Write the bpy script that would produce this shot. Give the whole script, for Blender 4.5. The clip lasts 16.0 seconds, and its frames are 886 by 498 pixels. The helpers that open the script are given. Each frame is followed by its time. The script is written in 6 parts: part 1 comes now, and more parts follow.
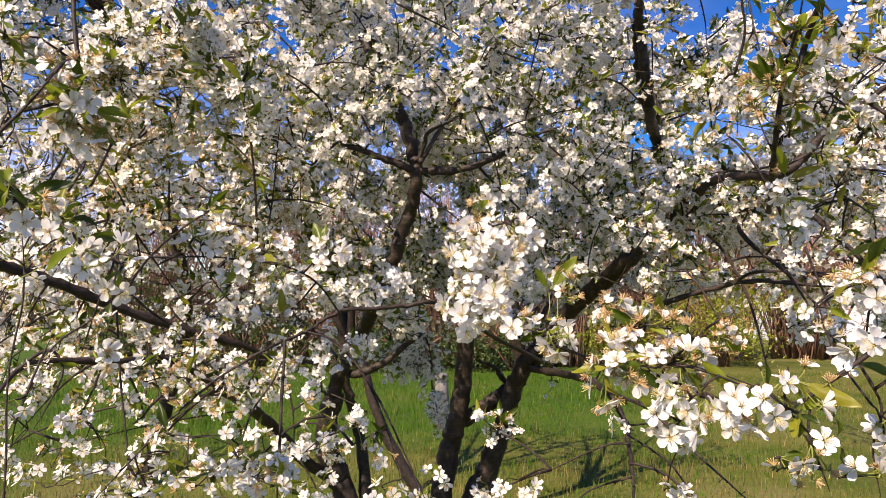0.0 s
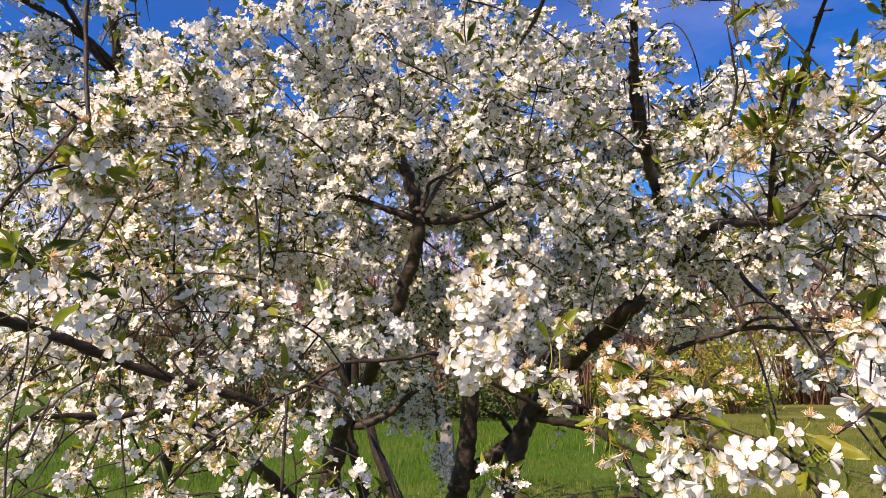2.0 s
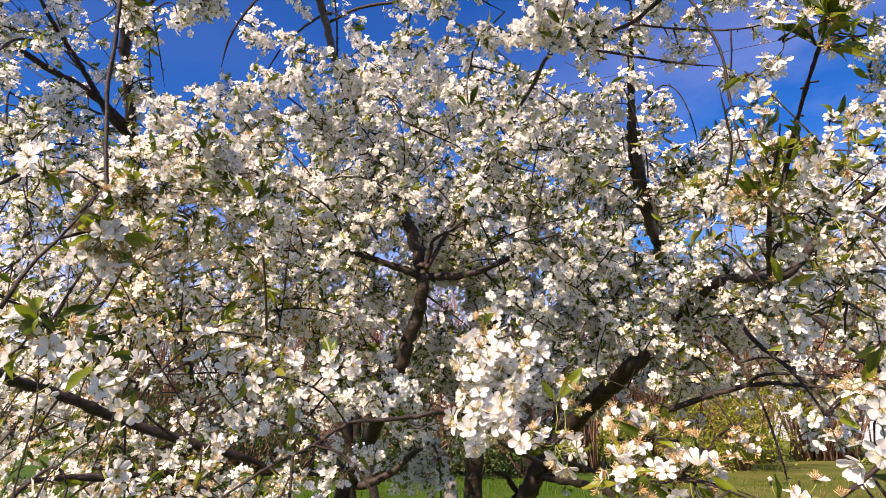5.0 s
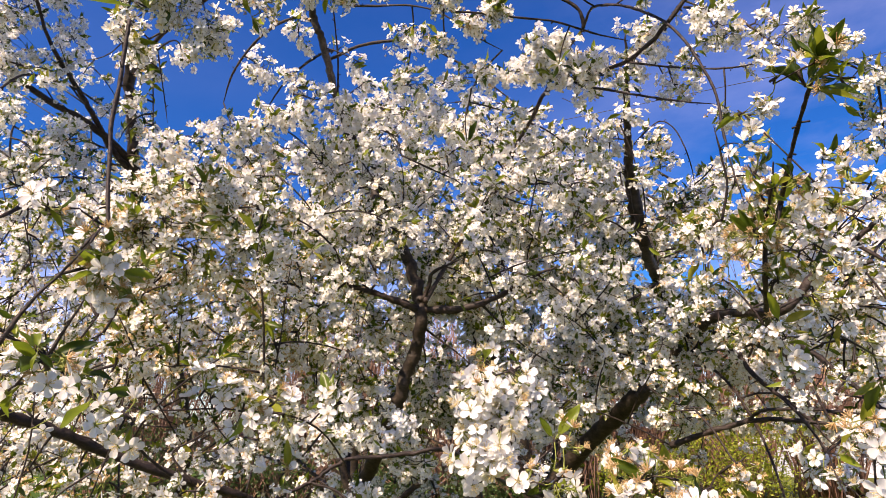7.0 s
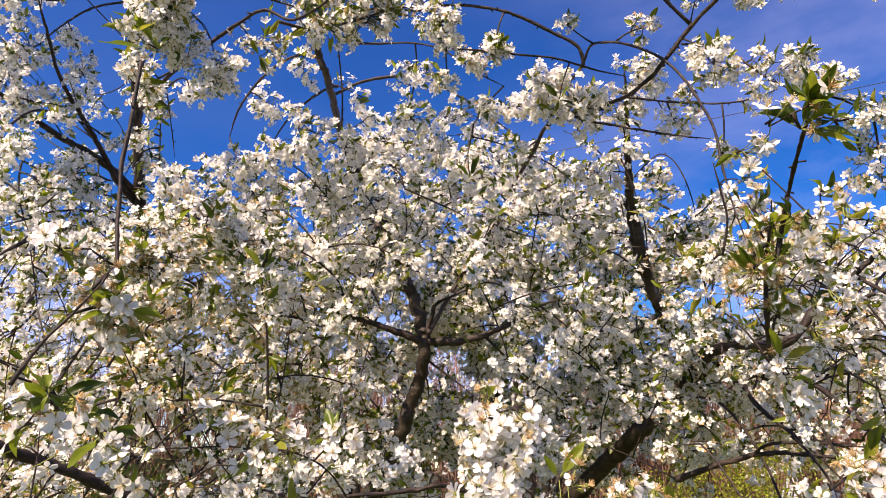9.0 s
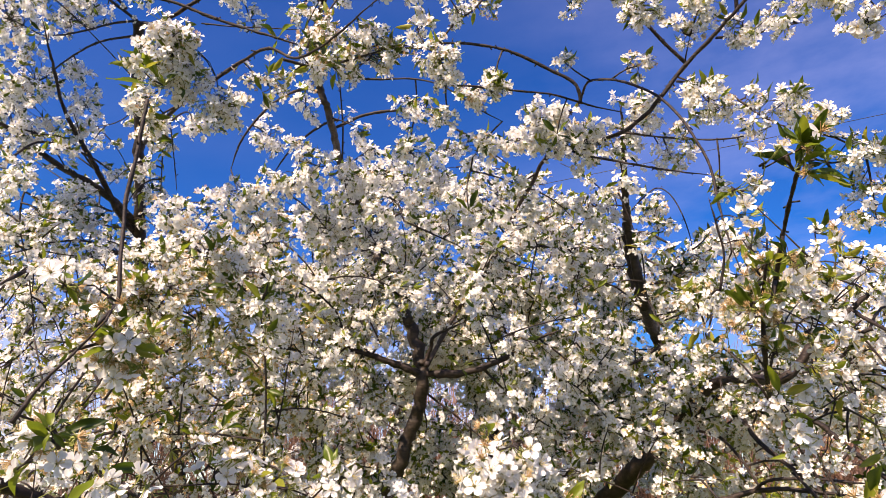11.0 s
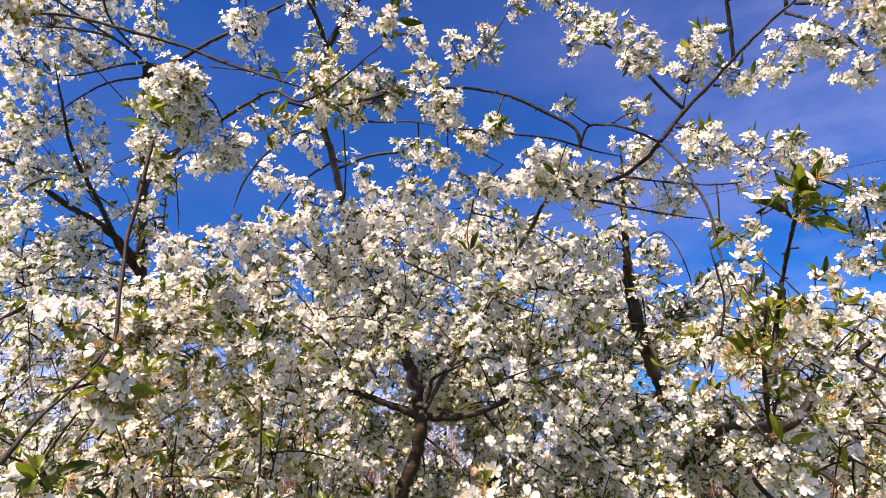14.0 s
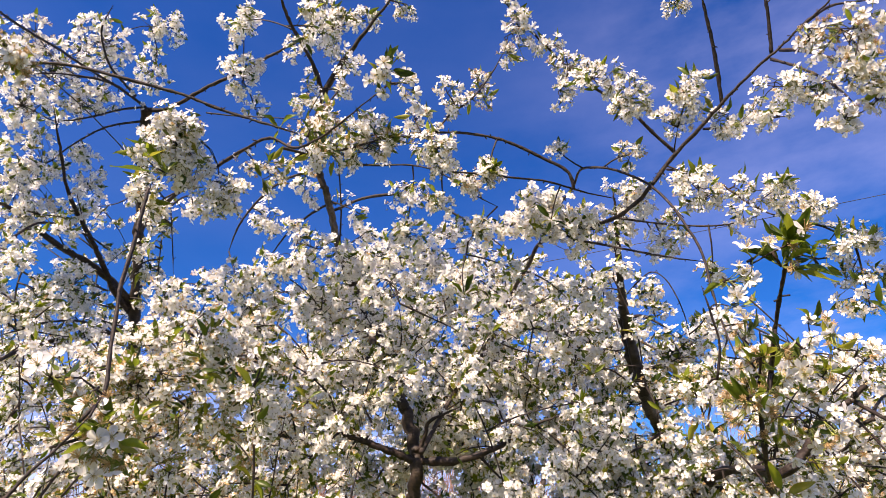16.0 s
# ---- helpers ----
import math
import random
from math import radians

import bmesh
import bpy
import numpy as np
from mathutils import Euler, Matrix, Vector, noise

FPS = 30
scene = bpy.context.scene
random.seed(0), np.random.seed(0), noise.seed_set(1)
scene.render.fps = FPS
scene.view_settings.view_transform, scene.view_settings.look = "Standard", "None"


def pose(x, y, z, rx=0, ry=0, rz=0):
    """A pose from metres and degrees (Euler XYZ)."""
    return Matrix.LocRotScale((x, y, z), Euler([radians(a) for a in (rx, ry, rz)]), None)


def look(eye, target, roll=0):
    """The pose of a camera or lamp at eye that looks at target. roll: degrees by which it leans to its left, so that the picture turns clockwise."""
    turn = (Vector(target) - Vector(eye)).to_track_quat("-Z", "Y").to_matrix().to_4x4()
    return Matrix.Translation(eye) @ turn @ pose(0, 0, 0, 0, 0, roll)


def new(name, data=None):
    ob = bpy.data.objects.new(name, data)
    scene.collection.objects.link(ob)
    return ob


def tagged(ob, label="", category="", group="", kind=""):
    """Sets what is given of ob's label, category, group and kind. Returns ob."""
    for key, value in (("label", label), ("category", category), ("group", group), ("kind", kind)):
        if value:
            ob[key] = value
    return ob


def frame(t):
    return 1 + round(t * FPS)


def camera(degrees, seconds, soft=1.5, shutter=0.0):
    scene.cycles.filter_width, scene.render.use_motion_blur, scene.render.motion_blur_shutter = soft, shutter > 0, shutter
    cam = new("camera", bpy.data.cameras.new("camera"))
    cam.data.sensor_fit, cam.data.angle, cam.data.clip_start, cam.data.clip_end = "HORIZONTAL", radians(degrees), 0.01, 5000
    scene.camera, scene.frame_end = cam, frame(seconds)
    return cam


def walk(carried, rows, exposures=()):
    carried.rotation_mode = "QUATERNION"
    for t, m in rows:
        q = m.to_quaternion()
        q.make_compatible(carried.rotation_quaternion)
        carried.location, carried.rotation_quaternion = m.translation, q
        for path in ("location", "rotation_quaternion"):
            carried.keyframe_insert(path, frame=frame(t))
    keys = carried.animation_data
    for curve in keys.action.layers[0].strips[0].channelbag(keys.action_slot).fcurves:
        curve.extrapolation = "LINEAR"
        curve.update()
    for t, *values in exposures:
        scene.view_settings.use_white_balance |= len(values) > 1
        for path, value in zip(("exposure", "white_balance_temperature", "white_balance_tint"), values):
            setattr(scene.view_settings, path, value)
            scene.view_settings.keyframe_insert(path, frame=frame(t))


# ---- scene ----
cam = camera(69.82, 16.0, soft=0.65)
EYE = 1.55
# seconds, place from the first eye, yaw, pitch, roll
ROWS = [
    (0.0, -0.0000, -0.0000, 0.0000, 0.000, 6.000, 0.000),
    (0.5, -0.0005, -0.0006, 0.0013, 0.288, 7.153, -0.011),
    (1.0, -0.0014, -0.0010, 0.0018, 0.350, 8.423, 0.243),
    (1.5, 0.0008, -0.0025, 0.0034, 0.323, 9.427, 0.500),
    (2.0, 0.0023, -0.0063, 0.0042, 0.421, 10.246, 0.579),
    (2.5, 0.0026, -0.0091, 0.0038, 0.384, 10.987, 0.648),
    (3.0, 0.0006, -0.0085, 0.0043, 0.593, 11.607, 0.465),
    (3.5, -0.0007, -0.0095, 0.0047, 0.730, 12.521, 0.677),
    (4.0, 0.0002, -0.0139, 0.0061, 0.730, 13.524, 0.717),
    (6.5, -0.0006, -0.0267, 0.0116, 0.618, 17.037, 0.659),
    (7.0, 0.0008, -0.0266, 0.0116, 0.586, 17.890, 0.621),
    (7.5, 0.0004, -0.0255, 0.0127, 0.851, 18.409, 0.566),
    (8.0, 0.0005, -0.0272, 0.0115, 0.952, 19.185, 0.692),
    (8.5, 0.0000, -0.0331, 0.0162, 0.823, 19.876, 0.474),
    (9.0, -0.0005, -0.0375, 0.0170, 0.831, 20.464, 0.681),
    (11.5, -0.0047, -0.0476, 0.0243, 0.517, 23.624, 0.543),
    (12.0, -0.0071, -0.0480, 0.0267, 0.522, 24.158, 0.626),
    (12.5, -0.0050, -0.0463, 0.0206, 0.713, 24.997, 0.466),
    (13.0, -0.0084, -0.0475, 0.0244, 0.610, 25.469, 0.369),
    (13.5, -0.0052, -0.0473, 0.0266, 0.549, 25.916, 0.025),
    (14.0, -0.0006, -0.0481, 0.0231, 0.393, 26.711, -0.111),
    (14.5, 0.0016, -0.0517, 0.0233, 0.289, 27.584, -0.010),
    (15.0, -0.0039, -0.0544, 0.0241, 0.187, 28.226, 0.240),
    (15.5, -0.0047, -0.0533, 0.0277, 0.022, 29.093, 0.451),
    (16.0, 0.0025, -0.0550, 0.0320, 0.250, 30.052, 0.317),
]
walk(cam, [(t, pose(x, y, EYE + z, 90 + pitch, roll, yaw)) for t, x, y, z, yaw, pitch, roll in ROWS],
     [(0.0, 1.14, 8200, 24), (8.0, 1.24, 8400, 26), (16.0, 1.31, 8300, 26)])

# ---- light ----
SUN_EL, SUN_AZ = 43.0, 213.0      # degrees above the ground; from straight ahead towards the right
world = bpy.data.worlds.new("sky")
scene.world = world
world.use_nodes = True
wn, wl = world.node_tree.nodes, world.node_tree.links
sky = wn.new("ShaderNodeTexSky")
sky.sky_type, sky.sun_disc = "NISHITA", False
sky.sun_elevation, sky.sun_rotation = radians(SUN_EL), radians(SUN_AZ)
sky.air_density, sky.dust_density, sky.ozone_density = 1.0, 0.2, 1.6
sat = wn.new("ShaderNodeHueSaturation")
sat.inputs["Saturation"].default_value = 1.65
sat.inputs["Hue"].default_value = 0.521
wl.new(sky.outputs[0], sat.inputs["Color"])
coord = wn.new("ShaderNodeTexCoord")
stretch = wn.new("ShaderNodeMapping")
stretch.inputs["Scale"].default_value = (1.0, 1.0, 2.6)
stretch.inputs["Location"].default_value = (0.35, 0.1, 0.0)
wl.new(coord.outputs["Generated"], stretch.inputs[0])
cloud = wn.new("ShaderNodeTexNoise")
cloud.inputs["Scale"].default_value, cloud.inputs["Detail"].default_value, cloud.inputs["Roughness"].default_value = 2.1, 7.0, 0.58
wl.new(stretch.outputs[0], cloud.inputs["Vector"])
veil = wn.new("ShaderNodeMapRange")
veil.inputs[1].default_value, veil.inputs[2].default_value, veil.inputs[3].default_value, veil.inputs[4].default_value = 0.38, 0.72, 0.0, 0.62
wl.new(cloud.outputs["Fac"], veil.inputs[0])
tint = wn.new("ShaderNodeMix")
tint.data_type = "RGBA"
tint.inputs["B"].default_value = (5.8, 6.4, 10.5, 1)
split = wn.new("ShaderNodeSeparateXYZ")
wl.new(coord.outputs["Generated"], split.inputs[0])
east = wn.new("ShaderNodeMapRange")
east.interpolation_type = "SMOOTHSTEP"
east.inputs[1].default_value, east.inputs[2].default_value, east.inputs[3].default_value, east.inputs[4].default_value = 0.0, 0.55, 0.04, 0.4
wl.new(split.outputs[0], east.inputs[0])
low = wn.new("ShaderNodeMapRange")
low.interpolation_type = "SMOOTHSTEP"
low.inputs[1].default_value, low.inputs[2].default_value, low.inputs[3].default_value, low.inputs[4].default_value = 0.42, 0.1, 0.0, 1.0
wl.new(split.outputs[2], low.inputs[0])
more = wn.new("ShaderNodeMath")
more.operation, more.use_clamp = "ADD", True
wl.new(east.outputs[0], more.inputs[0])
wl.new(low.outputs[0], more.inputs[1])
amount = wn.new("ShaderNodeMath")
amount.operation = "MULTIPLY"
wl.new(veil.outputs[0], amount.inputs[0])
wl.new(more.outputs[0], amount.inputs[1])
wl.new(amount.outputs[0], tint.inputs["Factor"])
wl.new(sat.outputs[0], tint.inputs["A"])
wl.new(tint.outputs["Result"], wn["Background"].inputs["Color"])
wn["Background"].inputs["Strength"].default_value = 0.087
lamp = bpy.data.lights.new("sun", "SUN")
lamp.energy, lamp.angle, lamp.color = 3.95, radians(0.53), (1.0, 0.95, 0.85)
sun = new("sun", lamp)
sun_way = Vector((math.sin(radians(SUN_AZ)) * math.cos(radians(SUN_EL)), math.cos(radians(SUN_AZ)) * math.cos(radians(SUN_EL)), math.sin(radians(SUN_EL))))
sun.matrix_world = look(sun_way * 60, (0, 0, 0))


# ---- materials ----
def material(name):
    mat = bpy.data.materials.new(name)
    mat.use_nodes = True
    nt = mat.node_tree
    return mat, nt, nt.nodes["Principled BSDF"]


def ramp(nt, fac, stops):
    node = nt.nodes.new("ShaderNodeValToRGB")
    while len(node.color_ramp.elements) < len(stops):
        node.color_ramp.elements.new(0.5)
    for el, (at, col) in zip(node.color_ramp.elements, stops):
        el.position, el.color = at, (*col, 1)
    nt.links.new(fac, node.inputs[0])
    return node.outputs[0]


def noise_tex(nt, scale, detail=4.0, rough=0.55, squash=None):
    node = nt.nodes.new("ShaderNodeTexNoise")
    node.inputs["Scale"].default_value, node.inputs["Detail"].default_value, node.inputs["Roughness"].default_value = scale, detail, rough
    tc = nt.nodes.new("ShaderNodeTexCoord")
    if squash:
        mp = nt.nodes.new("ShaderNodeMapping")
        mp.inputs["Scale"].default_value = squash
        nt.links.new(tc.outputs["Object"], mp.inputs[0])
        nt.links.new(mp.outputs[0], node.inputs["Vector"])
    else:
        nt.links.new(tc.outputs["Object"], node.inputs["Vector"])
    return node.outputs["Fac"]


def bump(nt, bsdf, height, strength, distance):
    node = nt.nodes.new("ShaderNodeBump")
    node.inputs["Strength"].default_value, node.inputs["Distance"].default_value = strength, distance
    nt.links.new(height, node.inputs["Height"])
    nt.links.new(node.outputs[0], bsdf.inputs["Normal"])


def thin(name, stops, through_light, rough, spec=0.3, single=False, passed=(1.0, 1.0, 1.0), mottle=0.22):
    """A petal or leaf: a sheet that lets some light through, varied from piece to piece."""
    mat, nt, bsdf = material(name)
    geo = nt.nodes.new("ShaderNodeObjectInfo" if single else "ShaderNodeNewGeometry")
    col = ramp(nt, geo.outputs["Random" if single else "Random Per Island"], stops)
    grain = noise_tex(nt, 260.0, 3.0)
    shade = nt.nodes.new("ShaderNodeMix")
    shade.data_type, shade.blend_type = "RGBA", "MULTIPLY"
    shade.inputs["Factor"].default_value = mottle
    nt.links.new(col, shade.inputs["A"])
    nt.links.new(ramp(nt, grain, [(0.3, (0.6, 0.6, 0.55)), (0.65, (1, 1, 1))]), shade.inputs["B"])
    nt.links.new(shade.outputs["Result"], bsdf.inputs["Base Color"])
    bsdf.inputs["Roughness"].default_value, bsdf.inputs["Specular IOR Level"].default_value = rough, spec
    tr = nt.nodes.new("ShaderNodeBsdfTranslucent")
    stain = nt.nodes.new("ShaderNodeMix")          # colour of the light that comes through
    stain.data_type, stain.blend_type = "RGBA", "MULTIPLY"
    stain.inputs["Factor"].default_value = 1.0
    stain.inputs["B"].default_value = (*passed, 1)
    nt.links.new(shade.outputs["Result"], stain.inputs["A"])
    nt.links.new(stain.outputs["Result"], tr.inputs["Color"])
    mix = nt.nodes.new("ShaderNodeMixShader")
    mix.inputs[0].default_value = through_light
    nt.links.new(bsdf.outputs[0], mix.inputs[1])
    nt.links.new(tr.outputs[0], mix.inputs[2])
    nt.links.new(mix.outputs[0], nt.nodes["Material Output"].inputs["Surface"])
    return mat


WHITES = [(0.0, (0.84, 0.825, 0.80)), (0.3, (0.885, 0.885, 0.88)), (1.0, (0.91, 0.91, 0.91))]
GREENS = [(0.0, (0.03, 0.06, 0.006)), (0.4, (0.11, 0.17, 0.014)), (0.8, (0.26, 0.32, 0.028)), (1.0, (0.30, 0.28, 0.035))]
m_petal = thin("petal_white", WHITES, 0.48, 0.55, 0.2, passed=(1.0, 1.0, 0.975), mottle=0.1)
m_petal_one = thin("petal_white_single", WHITES, 0.48, 0.55, 0.2, single=True, passed=(1.0, 1.0, 0.975), mottle=0.1)
m_leaf = thin("leaf_young_green", GREENS, 0.55, 0.38, 0.5)
m_leaf_one = thin("leaf_young_green_single", GREENS, 0.55, 0.38, 0.5, single=True)
m_stamen = thin("stamen_pale", [(0.0, (0.72, 0.56, 0.26)), (1.0, (0.84, 0.74, 0.45))], 0.2, 0.6)
m_faded = thin("stamen_faded", [(0.0, (0.52, 0.31, 0.13)), (0.5, (0.68, 0.47, 0.23)), (1.0, (0.78, 0.62, 0.38))], 0.25, 0.7)
m_stalk = thin("stalk_green", [(0.0, (0.16, 0.18, 0.04)), (1.0, (0.28, 0.32, 0.08))], 0.15, 0.5)


def bark(name, stops, scale, flake):
    mat, nt, bsdf = material(name)
    big = noise_tex(nt, scale, 6.0, 0.62)
    rings = noise_tex(nt, scale * 1.6, 5.0, 0.65, (1.0, 1.0, 2.2))
    mix = nt.nodes.new("ShaderNodeMath")
    mix.operation = "MULTIPLY_ADD"
    mix.inputs[1].default_value = 0.5
    half = nt.nodes.new("ShaderNodeMath")
    half.operation = "MULTIPLY"
    half.inputs[1].default_value = 0.5
    nt.links.new(rings, half.inputs[0])
    nt.links.new(big, mix.inputs[0])
    nt.links.new(half.outputs[0], mix.inputs[2])
    nt.links.new(ramp(nt, mix.outputs[0], stops), bsdf.inputs["Base Color"])
    bsdf.inputs["Roughness"].default_value, bsdf.inputs["Specular IOR Level"].default_value = 0.62, 0.35
    bump(nt, bsdf, mix.outputs[0], 0.9, flake)
    return mat


m_bark = bark("bark_old", [(0.36, (0.008, 0.006, 0.005)), (0.5, (0.024, 0.017, 0.012)), (0.62, (0.055, 0.041, 0.031)), (0.72, (0.14, 0.115, 0.095))], 30.0, 0.006)
m_young = bark("bark_young", [(0.38, (0.009, 0.006, 0.005)), (0.52, (0.026, 0.017, 0.014)), (0.66, (0.065, 0.048, 0.041))], 60.0, 0.004)


# ---- mesh tools ----
class Soup:
    """Many small pieces gathered into one mesh, with numpy."""

    def __init__(self):
        self.v, self.l, self.c, self.m, self.n = [], [], [], [], 0

    def add(self, tpl, mats):
        tv, tl, tc, tm = tpl
        mats = np.asarray(mats, dtype=np.float64)
        k = len(mats)
        if not k:
            return
        pts = np.einsum("kij,nj->kni", mats[:, :3, :3], tv) + mats[:, None, :3, 3]
        self.v.append(pts.reshape(-1, 3))
        self.l.append((tl[None, :] + (self.n + len(tv) * np.arange(k))[:, None]).ravel())
        self.c.append(np.tile(tc, k))
        self.m.append(np.tile(tm, k))
        self.n += len(tv) * k

    def raw(self, verts, loops, counts, slot):
        self.v.append(np.asarray(verts, dtype=np.float64))
        self.l.append(np.asarray(loops) + self.n)
        self.c.append(np.asarray(counts))
        self.m.append(np.full(len(counts), slot))
        self.n += len(verts)

    def mesh(self, name, materials, smooth=True):
        me = bpy.data.meshes.new(name)
        v, l, c = np.concatenate(self.v), np.concatenate(self.l), np.concatenate(self.c)
        me.vertices.add(len(v))
        me.vertices.foreach_set("co", v.ravel().astype(np.float32))
        me.loops.add(len(l))
        me.loops.foreach_set("vertex_index", l.astype(np.int32))
        me.polygons.add(len(c))
        me.polygons.foreach_set("loop_start", np.concatenate([[0], np.cumsum(c)[:-1]]).astype(np.int32))
        for mat in materials:
            me.materials.append(mat)
        me.polygons.foreach_set("material_index", np.concatenate(self.m).astype(np.int32))
        me.polygons.foreach_set("use_smooth", np.full(len(c), smooth))
        me.update(calc_edges=True)
        me.validate()
        return me


def part(name, data, parent, label="", kind=""):
    ob = new(name, data)
    ob.parent = parent
    ob.matrix_parent_inverse = parent.matrix_world.inverted() if parent.parent is None else Matrix.Identity(4)
    return tagged(ob, label, kind=kind)


def thing(name, base, label, category, group="", kind=""):
    ob = new(name)
    ob.empty_display_size = 0.2
    ob.location = base
    ob.matrix_world = Matrix.Translation(base)
    return tagged(ob, label, category, group, kind)


def spline(points, steps):
    """Points along a smooth curve through the given ones."""
    p = np.asarray(points, dtype=np.float64)
    p = np.vstack([2 * p[0] - p[1], p, 2 * p[-1] - p[-2]])
    s = np.linspace(0, 1, steps, endpoint=False)[:, None]
    out = []
    for a, b, c, d in zip(p[:-3], p[1:-2], p[2:-1], p[3:]):
        out.append(0.5 * (2 * b + (c - a) * s + (2 * a - 5 * b + 4 * c - d) * s ** 2 + (3 * b - a - 3 * c + d) * s ** 3))
    return np.vstack(out + [p[-2:-1]])


def tube(soup, pts, radii, sides, slot=0, rng=None, rough=0.0):
    """A round, tapering rod along pts, with an uneven skin."""
    n = len(pts)
    tan = np.gradient(pts, axis=0)
    tan /= np.linalg.norm(tan, axis=1)[:, None] + 1e-12
    side = np.cross(tan[0], (0.31, 0.87, 0.38))
    rings = []
    for i in range(n):
        side = side - tan[i] * side.dot(tan[i])
        side /= np.linalg.norm(side) + 1e-12
        up = np.cross(tan[i], side)
        a = np.arange(sides) * 2 * np.pi / sides
        r = np.full(sides, radii[i])
        if rough:
            r = r * (1 + rough * rng.standard_normal(sides) + rough * 0.8 * rng.standard_normal())
        rings.append(pts[i] + (np.cos(a) * r)[:, None] * side + (np.sin(a) * r)[:, None] * up)
    v = np.vstack(rings)
    k = np.arange(sides)
    loops = []
    for i in range(n - 1):
        a, b = i * sides + k, i * sides + (k + 1) % sides
        loops.append(np.stack([a, b, b + sides, a + sides], 1))
    loops = np.vstack(loops)
    ends = np.concatenate([k[::-1], (n - 1) * sides + k])
    soup.raw(v, np.concatenate([loops.ravel(), ends]), [4] * len(loops) + [sides, sides], slot)


# ---- flowers and leaves ----
def grid_faces(rows, cols):
    out = []
    for i in range(rows - 1):
        for j in range(cols - 1):
            a = i * cols + j
            out.append((a, a + 1, a + 1 + cols, a + cols))
    return out


def template(pieces):
    """pieces: (verts, faces, slot). Gives the flat arrays that a Soup takes."""
    v, l, c, m, n = [], [], [], [], 0
    for verts, faces, slot in pieces:
        v.append(np.asarray(verts, dtype=np.float64))
        for f in faces:
            l.extend(i + n for i in f)
            c.append(len(f))
            m.append(slot)
        n += len(verts)
    return np.vstack(v), np.array(l), np.array(c), np.array(m)


def petal(rows, cols, lift, cup, rng):
    us, vs = np.linspace(0, 1, rows), np.linspace(-1, 1, cols)
    out = []
    wave = rng.uniform(-1, 1)
    for u in us:
        half = 0.0058 * u ** 0.6 * math.sqrt(max(0.0, 1 - 0.82 * u ** 5)) + 0.0005
        for v in vs:
            r = 0.0014 + 0.0128 * u - (0.0011 * (1 - abs(v)) if u > 0.99 else 0) - 0.0012 * v * v * u
            z = lift * r + cup * (v * v * half + 0.9 * u * u * 0.004) + 0.0007 * wave * math.sin(3 * v + 2 * u) - 0.0012 * max(0, u - 0.75) * 4 * (0.4 - wave * 0.4)
            out.append((r, half * v, z))
    return np.array(out)


def spin(verts, a):
    ca, sa = math.cos(a), math.sin(a)
    return verts @ np.array([[ca, sa, 0], [-sa, ca, 0], [0, 0, 1]])


def spike(a, b, ra, rb):
    """A three-sided sliver from a to b."""
    a, b = np.array(a), np.array(b)
    w = (b - a) / (np.linalg.norm(b - a) + 1e-9)
    s = np.cross(w, (0.3, 0.5, 0.8))
    s /= np.linalg.norm(s)
    t = np.cross(w, s)
    ring = [math.cos(q) * s + math.sin(q) * t for q in (0, 2.094, 4.189)]
    v = [a + ra * q for q in ring] + [b + rb * q for q in ring]
    return np.array(v), [(0, 1, 4, 3), (1, 2, 5, 4), (2, 0, 3, 5)]


def blob(at, r, squash=1.0):
    v = np.array([(0, 0, 1), (1, 0, 0), (0, 1, 0), (-1, 0, 0), (0, -1, 0), (0, 0, -1)], dtype=float) * (r, r, r * squash) + at
    return v, [(0, 1, 2), (0, 2, 3), (0, 3, 4), (0, 4, 1), (5, 2, 1), (5, 3, 2), (5, 4, 3), (5, 1, 4)]


